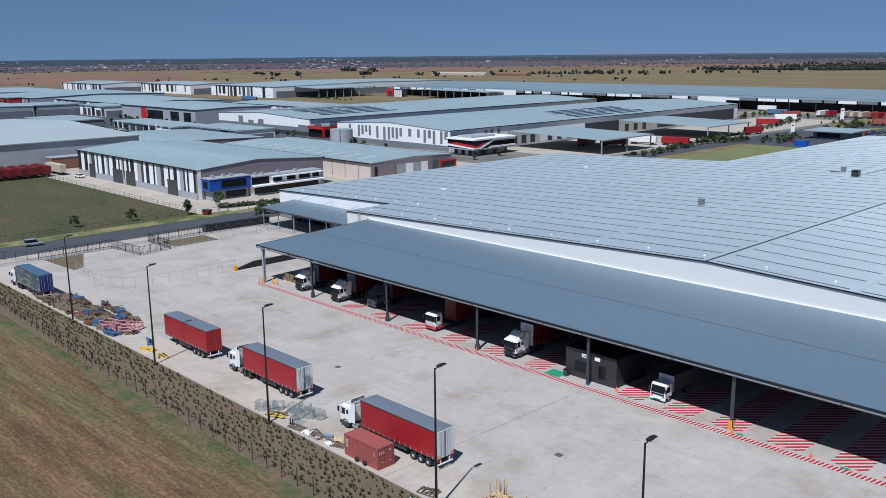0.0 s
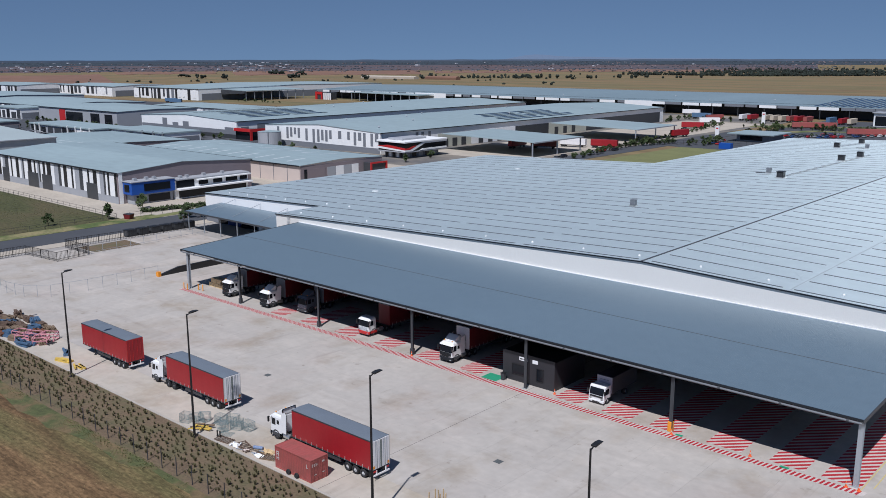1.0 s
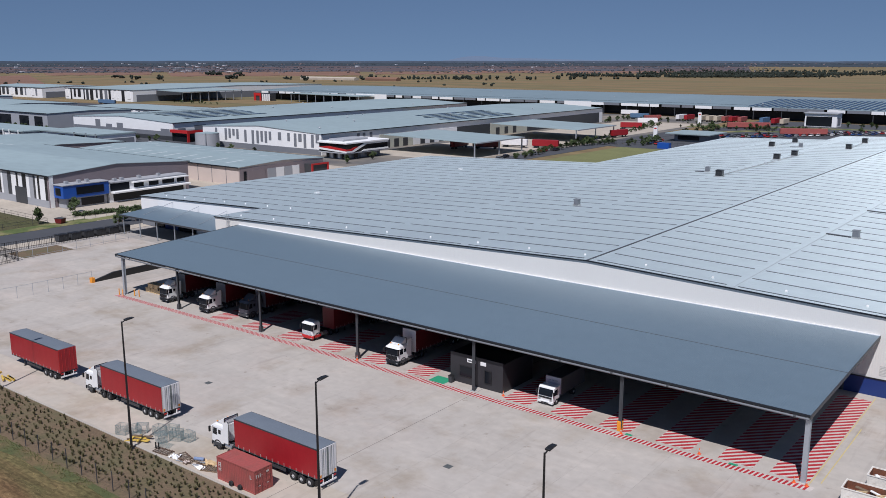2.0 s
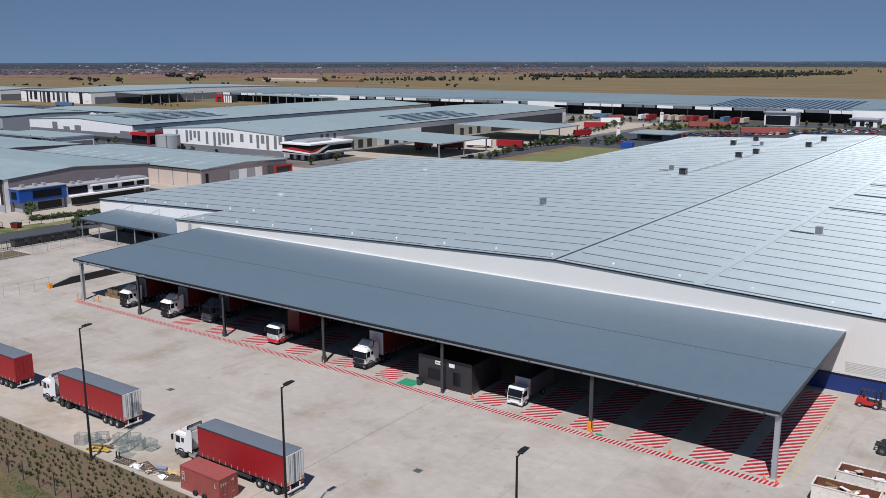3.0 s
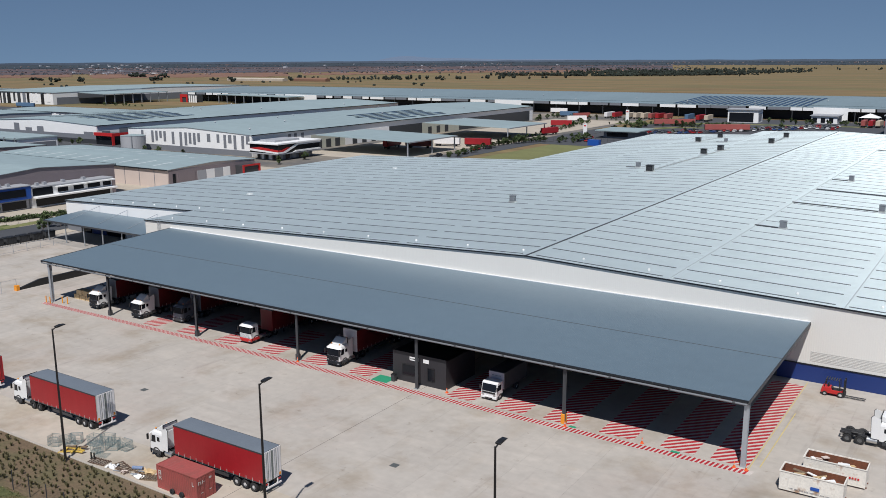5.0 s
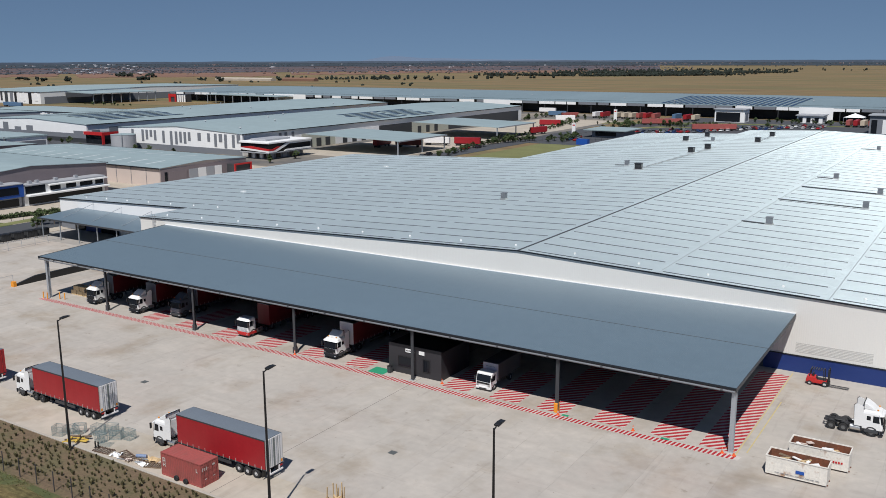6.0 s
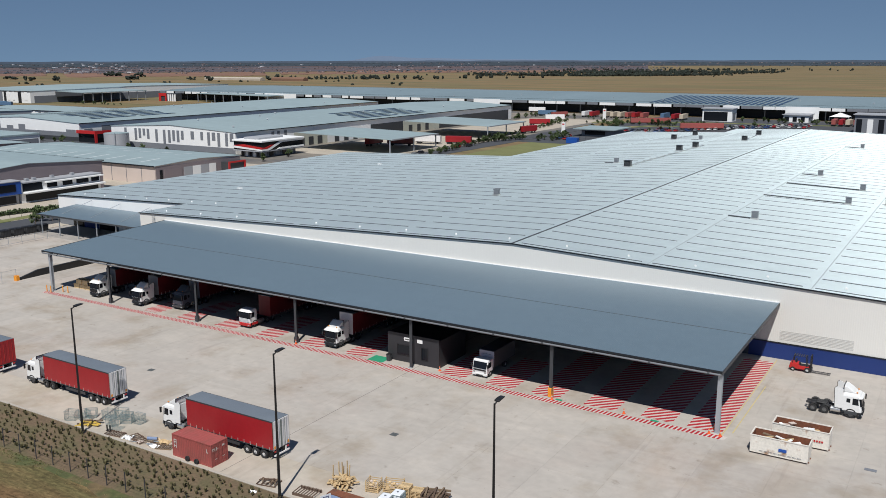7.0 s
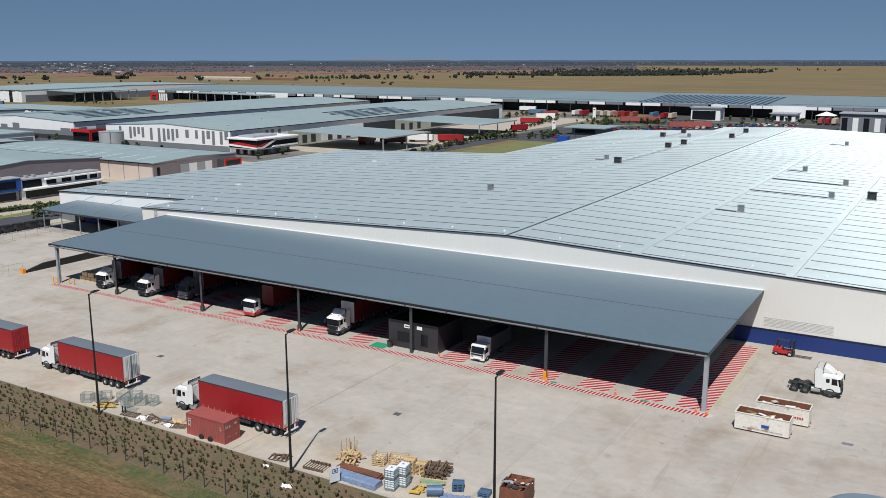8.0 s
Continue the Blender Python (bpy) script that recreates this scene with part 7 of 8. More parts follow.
for k in range(22):
    bm = B()
    c = Vector((g.uniform(-1.2, 1.2), g.uniform(-0.9, 0.9), g.uniform(1.4, 2.1)))
    d = Vector((g.uniform(-1, 1), g.uniform(-1, 1), g.uniform(-0.5, 0.5))) * 0.6
    bar(bm, c - d, c + d, g.uniform(0.1, 0.6), 0.06)
    part("scrap_metal", bm, (M_RUST, M_LGREY, M_CHASSIS, M_RUST, M_WPLAIN)[k % 5], t)

# long row of stacked racking and dunnage at the far end of the kerb
g = random.Random(51)
k = 0
for x in (-145 + 2.25 * q for q in range(15)):
    for j in range(4):
        xx, yy = x + g.uniform(-0.6, 0.6) + j * 0.8, -36.8 + j * 2.05 + g.uniform(-0.3, 0.3)
        if x > -119 and j > 1 or x < -135 and j > 2:
            continue
        f = (x + 145) / 33
        mt, lab = g.choice(((M_OLDWOOD, "stack of weathered timber dunnage"), (M_DRUST, "stack of dark brown timber"), (M_OLDWOOD, "stack of dark timber dunnage"))) if g.random() > f * 0.8 else g.choice(((M_BLUEP, "stack of blue steel racking parts"), (M_BLUEP, "stack of blue steel racking parts"), (M_RUST, "stack of rusty steel racking parts")))
        bundle("material_stack", xx, yy, g.uniform(-20, 20), g.randint(9, 20), g.uniform(1.8, 2.6), 0.13, mt, lab, "stacked material", 5, 0.1, k, True)
        k += 1
for k, (x, y, w) in enumerate(((-118.5, -35.6, 2.6), (-115.8, -34.6, 2.6), (-114.0, -33.2, 2.4), (-116.4, -36.2, 2.2), (-113.0, -35.0, 2.2))):
    t = thing("steel_stillage", "faded red steel stillage frame", "stillage", pose(x, y, 0, 0, 0, 20 + k * 7), "stillages")
    for z in (0.1, 0.65, 1.2):
        for a, b_ in (((-w / 2, -0.8), (w / 2, -0.8)), ((w / 2, -0.8), (w / 2, 0.8)), ((w / 2, 0.8), (-w / 2, 0.8)), ((-w / 2, 0.8), (-w / 2, -0.8))):
            bm = B()
            bar(bm, (*a, z), (*b_, z), 0.1)
            part("rail", bm, M_PINKP, t)
    for sx in (-w / 2, w / 2):
        for sy in (-0.8, 0.8):
            bm = B()
            bar(bm, (sx, sy, 0), (sx, sy, 1.25), 0.1)
            part("upright", bm, M_PINKP, t)
        bm = B()
        bar(bm, (sx, -0.8, 0.15), (sx, 0.8, 1.15), 0.07)
        part("brace", bm, M_PINKP, t)
    bm = B()
    bar(bm, (-w / 2, -0.8, 0.15), (w / 2, -0.8, 1.15), 0.07)
    part("brace", bm, M_PINKP, t)
bundle("steel_lengths", -112.6, -34.2, 10, 12, 2.6, 0.07, M_CHASSIS, "grey steel lengths in a loose pile", "steel lengths", 6, 0.3, 61, True)
bundle("blue_flat_parts", -105.2, -34.4, -25, 4, 2.4, 0.16, M_BLUEP, "blue-grey steel parts laid flat", "steel parts", 3, 0.2, 62, True)
bundle("yellow_parts", -102.2, -36.3, 15, 5, 2.6, 0.14, M_YELLOW, "yellow steel parts laid flat", "steel parts", 4, 0.2, 63, True)
bundle("yellow_parts", -97.6, -36.2, -10, 5, 2.2, 0.12, M_YELLOW, "yellow steel parts laid beside a lamp post", "steel parts", 4, 0.2, 64, True)
for x, z in ((-121.6, 0.0), (-119.9, 0.0), (-118.2, 0.0), (-120.8, 0.7), (-119.0, 0.7)):
    t = thing("packing_case", "plain cardboard and timber packing case under the canopy", "box", pose(x - 1.5, 4.4, z * 1.3) @ Matrix.Diagonal((1.3, 1.3, 1.3, 1)), "packing cases")
    b = B()
    box(b, -0.6, 0.6, -0.55, 0.55, 0, 0.68)
    soften(b, 0.02)
    part("body", b, M_TIMBER, t)
    b = B()
    box(b, -0.62, 0.62, -0.1, 0.1, 0.3, 0.36)
    part("strap", b, M_OLDWOOD, t)


# ---- right-hand end: skips, prime mover, forklift, tank ----
def skip_bin(m, label, logo):
    t = thing("skip_bin", label, "skip bin", m, "skip bins")
    L, W, H = 6.1, 2.3, 2.15
    for nm, (a, b0, c, d) in (("side_wall", (0, L, 0, 0.08)), ("side_wall", (0, L, W - 0.08, W)), ("end_wall", (0, 0.08, 0.083, W - 0.083)), ("end_wall", (L - 0.08, L, 0.083, W - 0.083))):
        b = B()
        box(b, a, b0, c, d, 0.18, H)
        part(nm, b, M_SKIP, t)
    b = B()
    box(b, 0.083, L - 0.083, 0.083, W - 0.083, 0.12, 1.35)
    part("fill", b, M_RUST, t, "brown rubbish filling")
    for (a, b0, c, d) in ((0.083, L - 0.083, 0.083, 0.1), (0.083, L - 0.083, W - 0.1, W - 0.083), (0.083, 0.1, 0.103, W - 0.103), (L - 0.1, L - 0.083, 0.103, W - 0.103)):
        b = B()
        box(b, a, b0, c, d, 1.353, H - 0.02)
        part("inner_lining", b, M_RUST, t, "rusted inner side")
    b = B()
    for s in (0.0, W):
        box(b, -0.05, L + 0.05, s - 0.06, s + 0.06, H, H + 0.08)
    for s in (0.0, L):
        box(b, s - 0.06, s + 0.06, 0.063, W - 0.063, H, H + 0.08)
    part("top_rim", b, M_SKIP, t)
    for x in (0.9, 2.1, 3.3, 4.5, 5.4):
        for y in (-0.03, W):
            b = B()
            box(b, x - 0.05, x + 0.05, y, y + 0.03, 0.2, H - 0.003)
            part("stiffener", b, M_SKIP, t)
    for y in (0.5, 1.7):
        b = B()
        box(b, -0.1, L + 0.1, y - 0.08, y + 0.08, 0.02, 0.117)
        part("skid", b, M_RUST, t)
    g = random.Random(5 if logo else 6)
    for k in range(12):
        b = B()
        c = Vector((g.uniform(0.7, L - 0.7), g.uniform(0.5, W - 0.5), g.uniform(1.3, 1.95)))
        d = Vector((g.uniform(-1, 1), g.uniform(-0.5, 0.5), g.uniform(-0.25, 0.25))) * 0.7
        bar(b, c - d, c + d, g.uniform(0.2, 0.6), 0.08)
        part("rubbish", b, (M_TIMBER, M_WPLAIN, M_OLDWOOD, M_PINK)[k % 4], t)
    b = B()
    if logo:
        box(b, 3.05, 3.9, -0.085, -0.072, 0.85, 1.2)
        box(b, 3.2, 3.75, -0.1, -0.088, 0.95, 1.1)
        part("logo_block", b, M_BRIGHTBLUE, t)
        b = B()
        for k in range(9):
            box(b, 1.0 + k * 0.5, 1.4 + k * 0.5, -0.085, -0.072, 0.5, 0.55)
        part("lettering_bar", b, M_MGREY, t)
    else:
        rod(b, (3.9, -0.085, 1.05), (3.9, -0.072, 1.05), 0.22, 16)
        for k in range(5):
            box(b, 4.25 + k * 0.27, 4.43 + k * 0.27, -0.085, -0.072, 0.93, 1.15)
        part("lettering_bar", b, M_REDP, t)
    return t


skip_bin(pose(4.5, -3.4, 0), "white scratched skip bin full of rubbish with a blue mark", True)
skip_bin(pose(5.9, 1.2, 0), "white skip bin with red rim marks full of scrap", False)
prime_mover(heading(14.0, 14.0, 0), label="white prime mover parked alone without a trailer")

fl = thing("forklift", "red forklift truck with a black mast and roll cage", "forklift", heading(4.6, 27.6, 0))
bm = B()
prism(bm, [(-1.7, 0.45), (-1.55, 1.15), (-0.5, 1.15), (-0.35, 0.85), (0.9, 0.85), (1.0, 0.35), (-1.5, 0.35)], "y", -0.65, 0.65)
soften(bm, 0.07, 2)
part("body", bm, M_REDP, fl)
bm = B()
for x, y in ((-1.3, -0.55), (-1.3, 0.55), (0.6, -0.55), (0.6, 0.55)):
    bar(bm, (x, y, 0.8), (x * 0.85, y, 2.2), 0.1)
for k in range(6):
    box(bm, -1.15 + k * 0.3, -1.03 + k * 0.3, -0.6, 0.6, 2.18, 2.25)
box(bm, -0.33, 0.85, -0.5, 0.5, 0.8, 0.88)
part("roll_cage", bm, M_BLACK, fl)
bm = B()
box(bm, -0.75, -0.25, -0.3, 0.3, 0.96, 1.12)
box(bm, -0.9, -0.75, -0.3, 0.3, 1.0, 1.65)
soften(bm, 0.04)
part("seat", bm, M_BLACK, fl)
bm = B()
for y in (-0.42, 0.42):
    box(bm, 1.05, 1.22, y - 0.09, y + 0.09, 0.12, 2.5)
for z in (0.3, 0.75, 1.2, 1.65, 2.3):
    box(bm, 1.08, 1.18, -0.327, 0.327, z, z + 0.14)
part("mast", bm, M_BLACK, fl)
for y in (-0.32, 0.32):
    bm = B()
    box(bm, 1.25, 3.7, y - 0.07, y + 0.07, 0.1, 0.16)
    box(bm, 1.23, 1.31, y - 0.07, y + 0.07, 0.163, 0.7)
    part("fork", bm, M_CHASSIS, fl)
for x, r in ((-1.15, 0.3), (0.75, 0.38)):
    for s in (-1, 1):
        wheel(fl, x, s * 0.62, r=r, w=0.26, side=s)

t = thing("round_tank", "round blue-grey steel tank with a flat lid", "tank", pose(21.3, -25.0, 0))
bm = B()
rod(bm, (0, 0, 0), (0, 0, 3.75), 4.1, 48)
part("shell", bm, M_ROOF2, t)
bm = B()
rod(bm, (0, 0, 3.753), (0, 0, 4.0), 4.15, 48, 3.6)
part("lid", bm, mat("tank_lid", (0.2, 0.26, 0.31), 0.45, 0.2, var=0.06), t)
bm = B()
box(bm, 16.0, 17.2, -1.5, -0.9, 0.004, 0.05)
tagged(new("pit_cover", mesh_of("pit_cover", bm, M_MGREY)), "grey steel pit cover in the concrete", "pit cover", kind="structure")


# ---- fences ----
def fence(name, pts, h, spacing, label, mt, rails=(0.25, 0.97), pr=0.04, pickets=0.0, rail=1.1):
    t = thing(name, label, "fence", kind="structure")
    for (xa, ya), (xb, yb) in zip(pts, pts[1:]):
        L = math.hypot(xb - xa, yb - ya)
        n = max(1, round(L / spacing))
        for k in range(n + 1):
            if k == n and (xb, yb) != pts[-1]:
                continue
            b = B()
            x, y = xa + (xb - xa) * k / n, ya + (yb - ya) * k / n
            rod(b, (x, y, -0.05), (x, y, h), pr, 6)
            part("post", b, mt, t)
        for f in rails:
            b = B()
            bar(b, (xa, ya, h * f), (xb, yb, h * f), pr * rail)
            part("rail", b, mt, t)
        if pickets:
            b = B()
            m = int(L / pickets)
            for k in range(m):
                x, y = xa + (xb - xa) * k / m, ya + (yb - ya) * k / m
                bar(b, (x, y, 0.08), (x, y, h), 0.045)
            tagged(part("picket", b, mt, t), kind="stuff")
    return t


fence("garden_fence", [(-177, -42.8), (-110, -46.0), (30, -46.3)], 2.25, 3.0, "dark wire fence on thin posts along the garden", M_CHASSIS, rails=(0.3, 0.65, 0.98), pr=0.055, rail=0.2)
fence("palisade_fence", [(-180.2, -25.0), (-180.2, -7.8), (-167.6, -6.4)], 2.2, 3.0, "black palisade fence beside the road", M_BLACK, pr=0.06, pickets=0.32)
fence("palisade_fence", [(-167.6, -6.4), (-169.2, 2.0), (-180.4, 1.8)], 2.2, 3.0, "black palisade fence round the lot entrance", M_BLACK, pr=0.06, pickets=0.32)
fence("palisade_fence", [(-180.4, 1.8), (-179.6, 12.6), (-178.6, 36.0)], 2.2, 3.0, "black palisade fence beside the road", M_BLACK, pr=0.06, pickets=0.4)
fence("chain_fence", [(-169.4, 1.9), (-170.2, 20.0), (-170.8, 34.0)], 2.0, 3.4, "grey chain-link fence round the car lot", M_STEEL, pr=0.05)
fence("entry_fence", [(-186.4, -34.5), (-185.9, -30.6), (-180.0, -25.0)], 2.0, 3.2, "black pipe fence at the yard entrance", M_BLACK, pr=0.06)
curve = [(-163.9, -23.0), (-156, -24.5), (-149, -25.2), (-143.5, -24.3), (-139.8, -20.8), (-138.6, -14), (-138.4, 1.2)]
fence("chain_fence", curve, 2.3, 3.2, "galvanised chain-link fence curving round the lot", M_STEEL, rails=(0.98,), pr=0.04)
fence("lot_fence", [(-207, -80), (-207, 29.5), (-330, 30.2)], 1.6, 4.0, "dark post and wire fence round the vacant lot", M_CHASSIS, rails=(0.5, 0.97), pr=0.05)
fence("lawn_fence", [(-198, 322), (-163, 342), (-150, 342)], 2.2, 3.0, "black fence behind the lawn", M_BLACK, rails=(0.5, 0.97), pr=0.06)
bm = B()
prism(bm, [(-179.4, -24.2), (-164.2, -23.2), (-166.0, -20.5), (-179.4, -15.0)], "z", 0.006, 0.03)
structure("ground_bed", bm, M_MULCH, "bare brown garden bed at the lot entrance", "garden bed")
bm = B()
box(bm, -178.3, -170.6, 4, 16, 0.006, 0.05)
structure("ground_bed_2", bm, M_MULCH, "bare brown garden bed behind the fence", "garden bed")
for k in range(6):
    t = thing("dark_bin", "dark steel waste bin beside the fence", "waste bin", pose(-182.0 + 0.2 * k, 19.5 + k * 3.3, 0), "waste bins")
    b = B()
    prism(b, [(-0.9, 0.1), (0.9, 0.1), (1.1, 1.6), (-1.1, 1.6)], "y", -1.3, 1.3)
    soften(b, 0.04)
    part("body", b, M_DARK, t)
    b = B()
    box(b, -1.15, 1.15, -1.35, 1.35, 1.605, 1.7)
    part("lid", b, M_BLACK, t)


# ---- cars, distant trailers ----
def car(m, paint, label, tall=False):
    t = thing("car", label, "car", m, "parked cars")
    L, W, H = 4.5, 0.88, 1.75 if tall else 1.45
    b = B()
    prism(b, [(-2.2, 0.35), (2.2, 0.35), (2.25, 0.7), (1.9, 0.9), (-2.2, 0.95)], "y", -W, W)
    soften(b, 0.08)
    part("body", b, paint, t)
    b = B()
    prism(b, [(-2.05 if tall else -1.7, 0.93), (1.1, 0.93), (0.45, H - 0.05), (-1.8 if tall else -1.1, H - 0.05)], "y", -W + 0.08, W - 0.08)
    part("glasshouse", b, M_GLASS, t)
    b = B()
    prism(b, [(-1.85 if tall else -1.15, H - 0.055), (0.5, H - 0.055), (0.4, H), (-1.75 if tall else -1.05, H)], "y", -W + 0.07, W - 0.07)
    part("roof", b, paint, t)
    for x in (-1.35, 1.35):
        for s in (-1, 1):
            b = B()
            rod(b, (x, s * (W - 0.2), 0.33), (x, s * (W + 0.01), 0.33), 0.33, 14)
            part("wheel", b, M_RUBBER, t)
    return t


PAINTS = [("silver", mat("car_silver", (0.45, 0.46, 0.48), 0.25, 0.4)), ("white", mat("car_white", (0.7, 0.7, 0.7), 0.3)), ("red", mat("car_red", (0.4, 0.02, 0.02), 0.3)), ("black", mat("car_black", (0.02, 0.02, 0.022), 0.25)), ("blue", mat("car_blue", (0.03, 0.07, 0.2), 0.3)), ("grey", mat("car_grey", (0.15, 0.16, 0.17), 0.3))]
car(heading(-197.4, -19.9, 82), PAINTS[0][1], "silver four-wheel-drive car parked on the road", True)
car(heading(-313.5, 39, 10), PAINTS[1][1], "white car parked before the striped shed")
masters = {}
g = random.Random(77)
spots = []
for j in range(4):
    for i in range(34):
        x = -170 + i * 2.9
        y = 386 + 1.24 * (x + 160) + 4 + j * 6.2
        if x > -88:
            y = 482 + j * 7
        if g.random() < 0.8 and x < -48 and not (-177 < x < -150 and y < 392):
            spots.append((x, y + g.uniform(-0.5, 0.5)))
spots += [(-195 + g.uniform(-6, 4), 225 + i * 8) for i in range(12) if g.random() < 0.6]
spots += [(-560 + g.uniform(0, 130), g.choice((186, 191, 196)) + g.uniform(-1, 1)) for i in range(24)]
spots += [(g.uniform(-520, -250), g.choice((176, 179.5))) for i in range(22)] + [(g.uniform(-640, -440), g.choice((140, 146, 168))) for i in range(20)]
spots += [(-178 + g.uniform(0, 8), 340 + i * 3) for i in range(8)]
for i, (x, y) in enumerate(spots):
    if not clear_of(x, y):
        continue
    nm, pt = PAINTS[g.choice((0, 1, 1, 2, 2, 3, 4, 5))]
    m = heading(x, y, g.choice((90, -90)) + g.uniform(-3, 3))
    if nm not in masters:
        masters[nm] = car(m, pt, nm + " car parked in the car park")
    else:
        copy_thing(masters[nm], m)


def far_trailer(m, mt, nm):
    t = thing("box_trailer", nm + " box trailer parked in a row before the depot", "trailer", m, "depot trailers")
    b = B()
    box(b, -6.7, 6.7, -1.25, 1.25, 1.2, 4.2)
    soften(b, 0.05)
    part("body", b, mt, t)
    b = B()
    box(b, -6.5, 6.5, -0.6, 0.6, 0.8, 1.197)
    part("chassis", b, M_CHASSIS, t)
    for x in (-5.4, -4.1, 4.5):
        for s in (-1, 1):
            b = B()
            rod(b, (x, s * 0.85, 0.5), (x, s * 1.2, 0.5), 0.5, 12)
            part("wheel", b, M_RUBBER, t)
    return t


tmast = {}
CREAM = mat("cream_curtain", (0.5, 0.42, 0.32), 0.6, var=0.1)
cols = [("red", M_RED), ("cream", CREAM), ("white", M_DOORW), ("blue", M_BLUEP), ("red", M_RED), ("dark red", M_ROXIDE)]
rows = [(-233, 520, 90, "white"), (-227, 520, 90, "red"), (-217, 521, 90, "cream"), (-211.5, 521, 90, "cream"), (-206, 521, 90, "cream"), (-200.5, 522, 90, "dark red"), (-195.5, 522, 90, "red"), (-189.5, 522, 90, "dark red"), (-175, 524, 90, "blue"), (-166, 520, 90, "red"), (-160.5, 520, 90, "cream")]
rows += [(-287, 548, 8, "white"), (-262, 513, 12, "blue"), (-131, 437, 28, "dark red"), (-120, 443, 28, "dark red"), (-173, 467, 28, "dark red"), (-162, 473, 28, "dark red"), (-206, 288, 15, "red"), (-206, 368, 80, "red"), (-226, 425, 20, "red"), (-221, 283, 12, "white"), (-240, 262, 95, "red"), (-228, 268, 20, "dark red"), (-236, 470, 40, "white"), (-246, 500, 60, "dark red")]
rows += [(-62 + 4.2 * k, 516 + 0.6 * k, 90, ("dark red", "red", "cream", "dark red")[k % 4]) for k in range(6)]
rows += [(-752, 391, 20, "blue"), (-768, 396, 20, "blue")]
for x, y, yw, nm in rows:
    m = heading(x, y, yw + g.uniform(-2, 2))
    if nm in tmast:
        copy_thing(tmast[nm], m)
    else:
        tmast[nm] = far_trailer(m, dict(cols)[nm], nm)
maroon = far_trailer(heading(-331, -12.8, 2), M_DRED, "maroon")
for i in range(1, 11):
    copy_thing(maroon, heading(-331 + g.uniform(-0.5, 0.5), -12.8 + i * 4.4, 2))
copy_thing(tmast["cream"], heading(-331.4, 37.0, 2))
t = thing("brown_store", "low brown-walled store behind the striped shed", "shed")
bm = B()
box(bm, -353, -346, 41, 56, 0, 4.6)
part("wall", bm, mat("brown_precast", (0.24, 0.12, 0.075), 0.8, var=0.12, scale=0.3), t)
bm = B()
box(bm, -353.2, -345.8, 40.8, 56.2, 4.603, 4.9)
part("roof", bm, M_LGREY, t)
kiosk = thing("kiosk", "small flat-roofed grey gatehouse in the car park", "office building")
bm = B()
box(bm, -172, -154, 366, 384, 0, 3.8)
part("body", bm, M_MGREY, kiosk)
bm = B()
box(bm, -176, -151, 363, 388, 3.803, 4.3)
part("roof", bm, M_ROOF2, kiosk)
panel(kiosk, "s", 366, -170, -158, 0.8, 3.0, M_GLASS, "window")
for x, y, h in ((-188, 377, 6.5), (-200.7, 473, 9)):
    t = thing("pylon_sign", "tall white pylon sign at the car park entrance", "sign", pose(x, y, 0), "pylon signs")
    b = B()
    box(b, -1.1, 1.1, -0.3, 0.3, 0, h)
    part("board", b, M_WPLAIN, t)
    b = B()
    box(b, -0.7, 0.7, -0.34, -0.303, h - 1.6, h - 0.9)
    part("lettering_bar", b, M_REDP, t)
t = thing("shade_sail", "white pyramid shade canopy on thin posts", "shade canopy", pose(-62, 538, 0))
bm = B()
apex = (0, 0, 7.2)
cs = [(-6, -6, 4.6), (6, -6, 4.6), (6, 6, 4.6), (-6, 6, 4.6)]
for i in range(4):
    quad(bm, [cs[i], cs[(i + 1) % 4], apex])
part("cover", bm, M_WPLAIN, t)
for cx, cy, cz in cs:
    bm = B()
    rod(bm, (cx * 0.97, cy * 0.97, 0), (cx * 0.97, cy * 0.97, 4.6), 0.1, 6)
    part("post", bm, M_STEEL, t)
bm = B()
box(bm, -162, -156, 322, 325, 0, 2.8)
tagged(new("blue_shelter", mesh_of("blue_shelter", bm, M_BRIGHTBLUE)), "small bright blue site hut on the lawn edge", "hut")


# ---- trees and shrubs ----
def clump(b, c, r, g, n):
    """A clump of loose leaf blades round a point."""
    for _ in range(n):
        d = Vector((g.gauss(0, 1), g.gauss(0, 1), g.gauss(0, 0.8)))
        p = Vector(c) + d.normalized() * r * g.random() ** 0.5
        u = Vector((g.gauss(0, 1), g.gauss(0, 1), g.gauss(0, 1))).normalized() * r * 0.36
        v = u.orthogonal().normalized() * r * 0.26
        quad(b, [p - u, p + v, p + u, p - v])


def tree(m, h, label, seed, slim=False):
    t = thing("tree", label, "tree", m, "young trees")
    g = random.Random(seed)
    b = B()
    rod(b, (0, 0, -0.1), (0.05 * h * g.uniform(-1, 1), 0, h * 0.55), 0.03 * h, 8, 0.012 * h)
    limbs = []
    for k in range(6):
        a = k * 1.05 + g.random()
        z0 = h * g.uniform(0.1, 0.48)
        e = Vector((math.cos(a) * h * (0.1 if slim else 0.24), math.sin(a) * h * (0.1 if slim else 0.24), z0 + h * g.uniform(0.15, 0.35)))
        rod(b, (0, 0, z0), e, 0.012 * h, 5, 0.004 * h)
        limbs.append(e)
    part("trunk", b, M_BARK, t)
    b = B()
    for e in limbs:
        for _ in range(3):
            clump(b, e + Vector((g.gauss(0, 0.07), g.gauss(0, 0.07), g.gauss(0.02, 0.09))) * h, h * 0.13, g, 34)
    clump(b, (0, 0, h * 0.85), h * 0.15, g, 60)
    part("crown", b, M_LEAF, t)
    return t


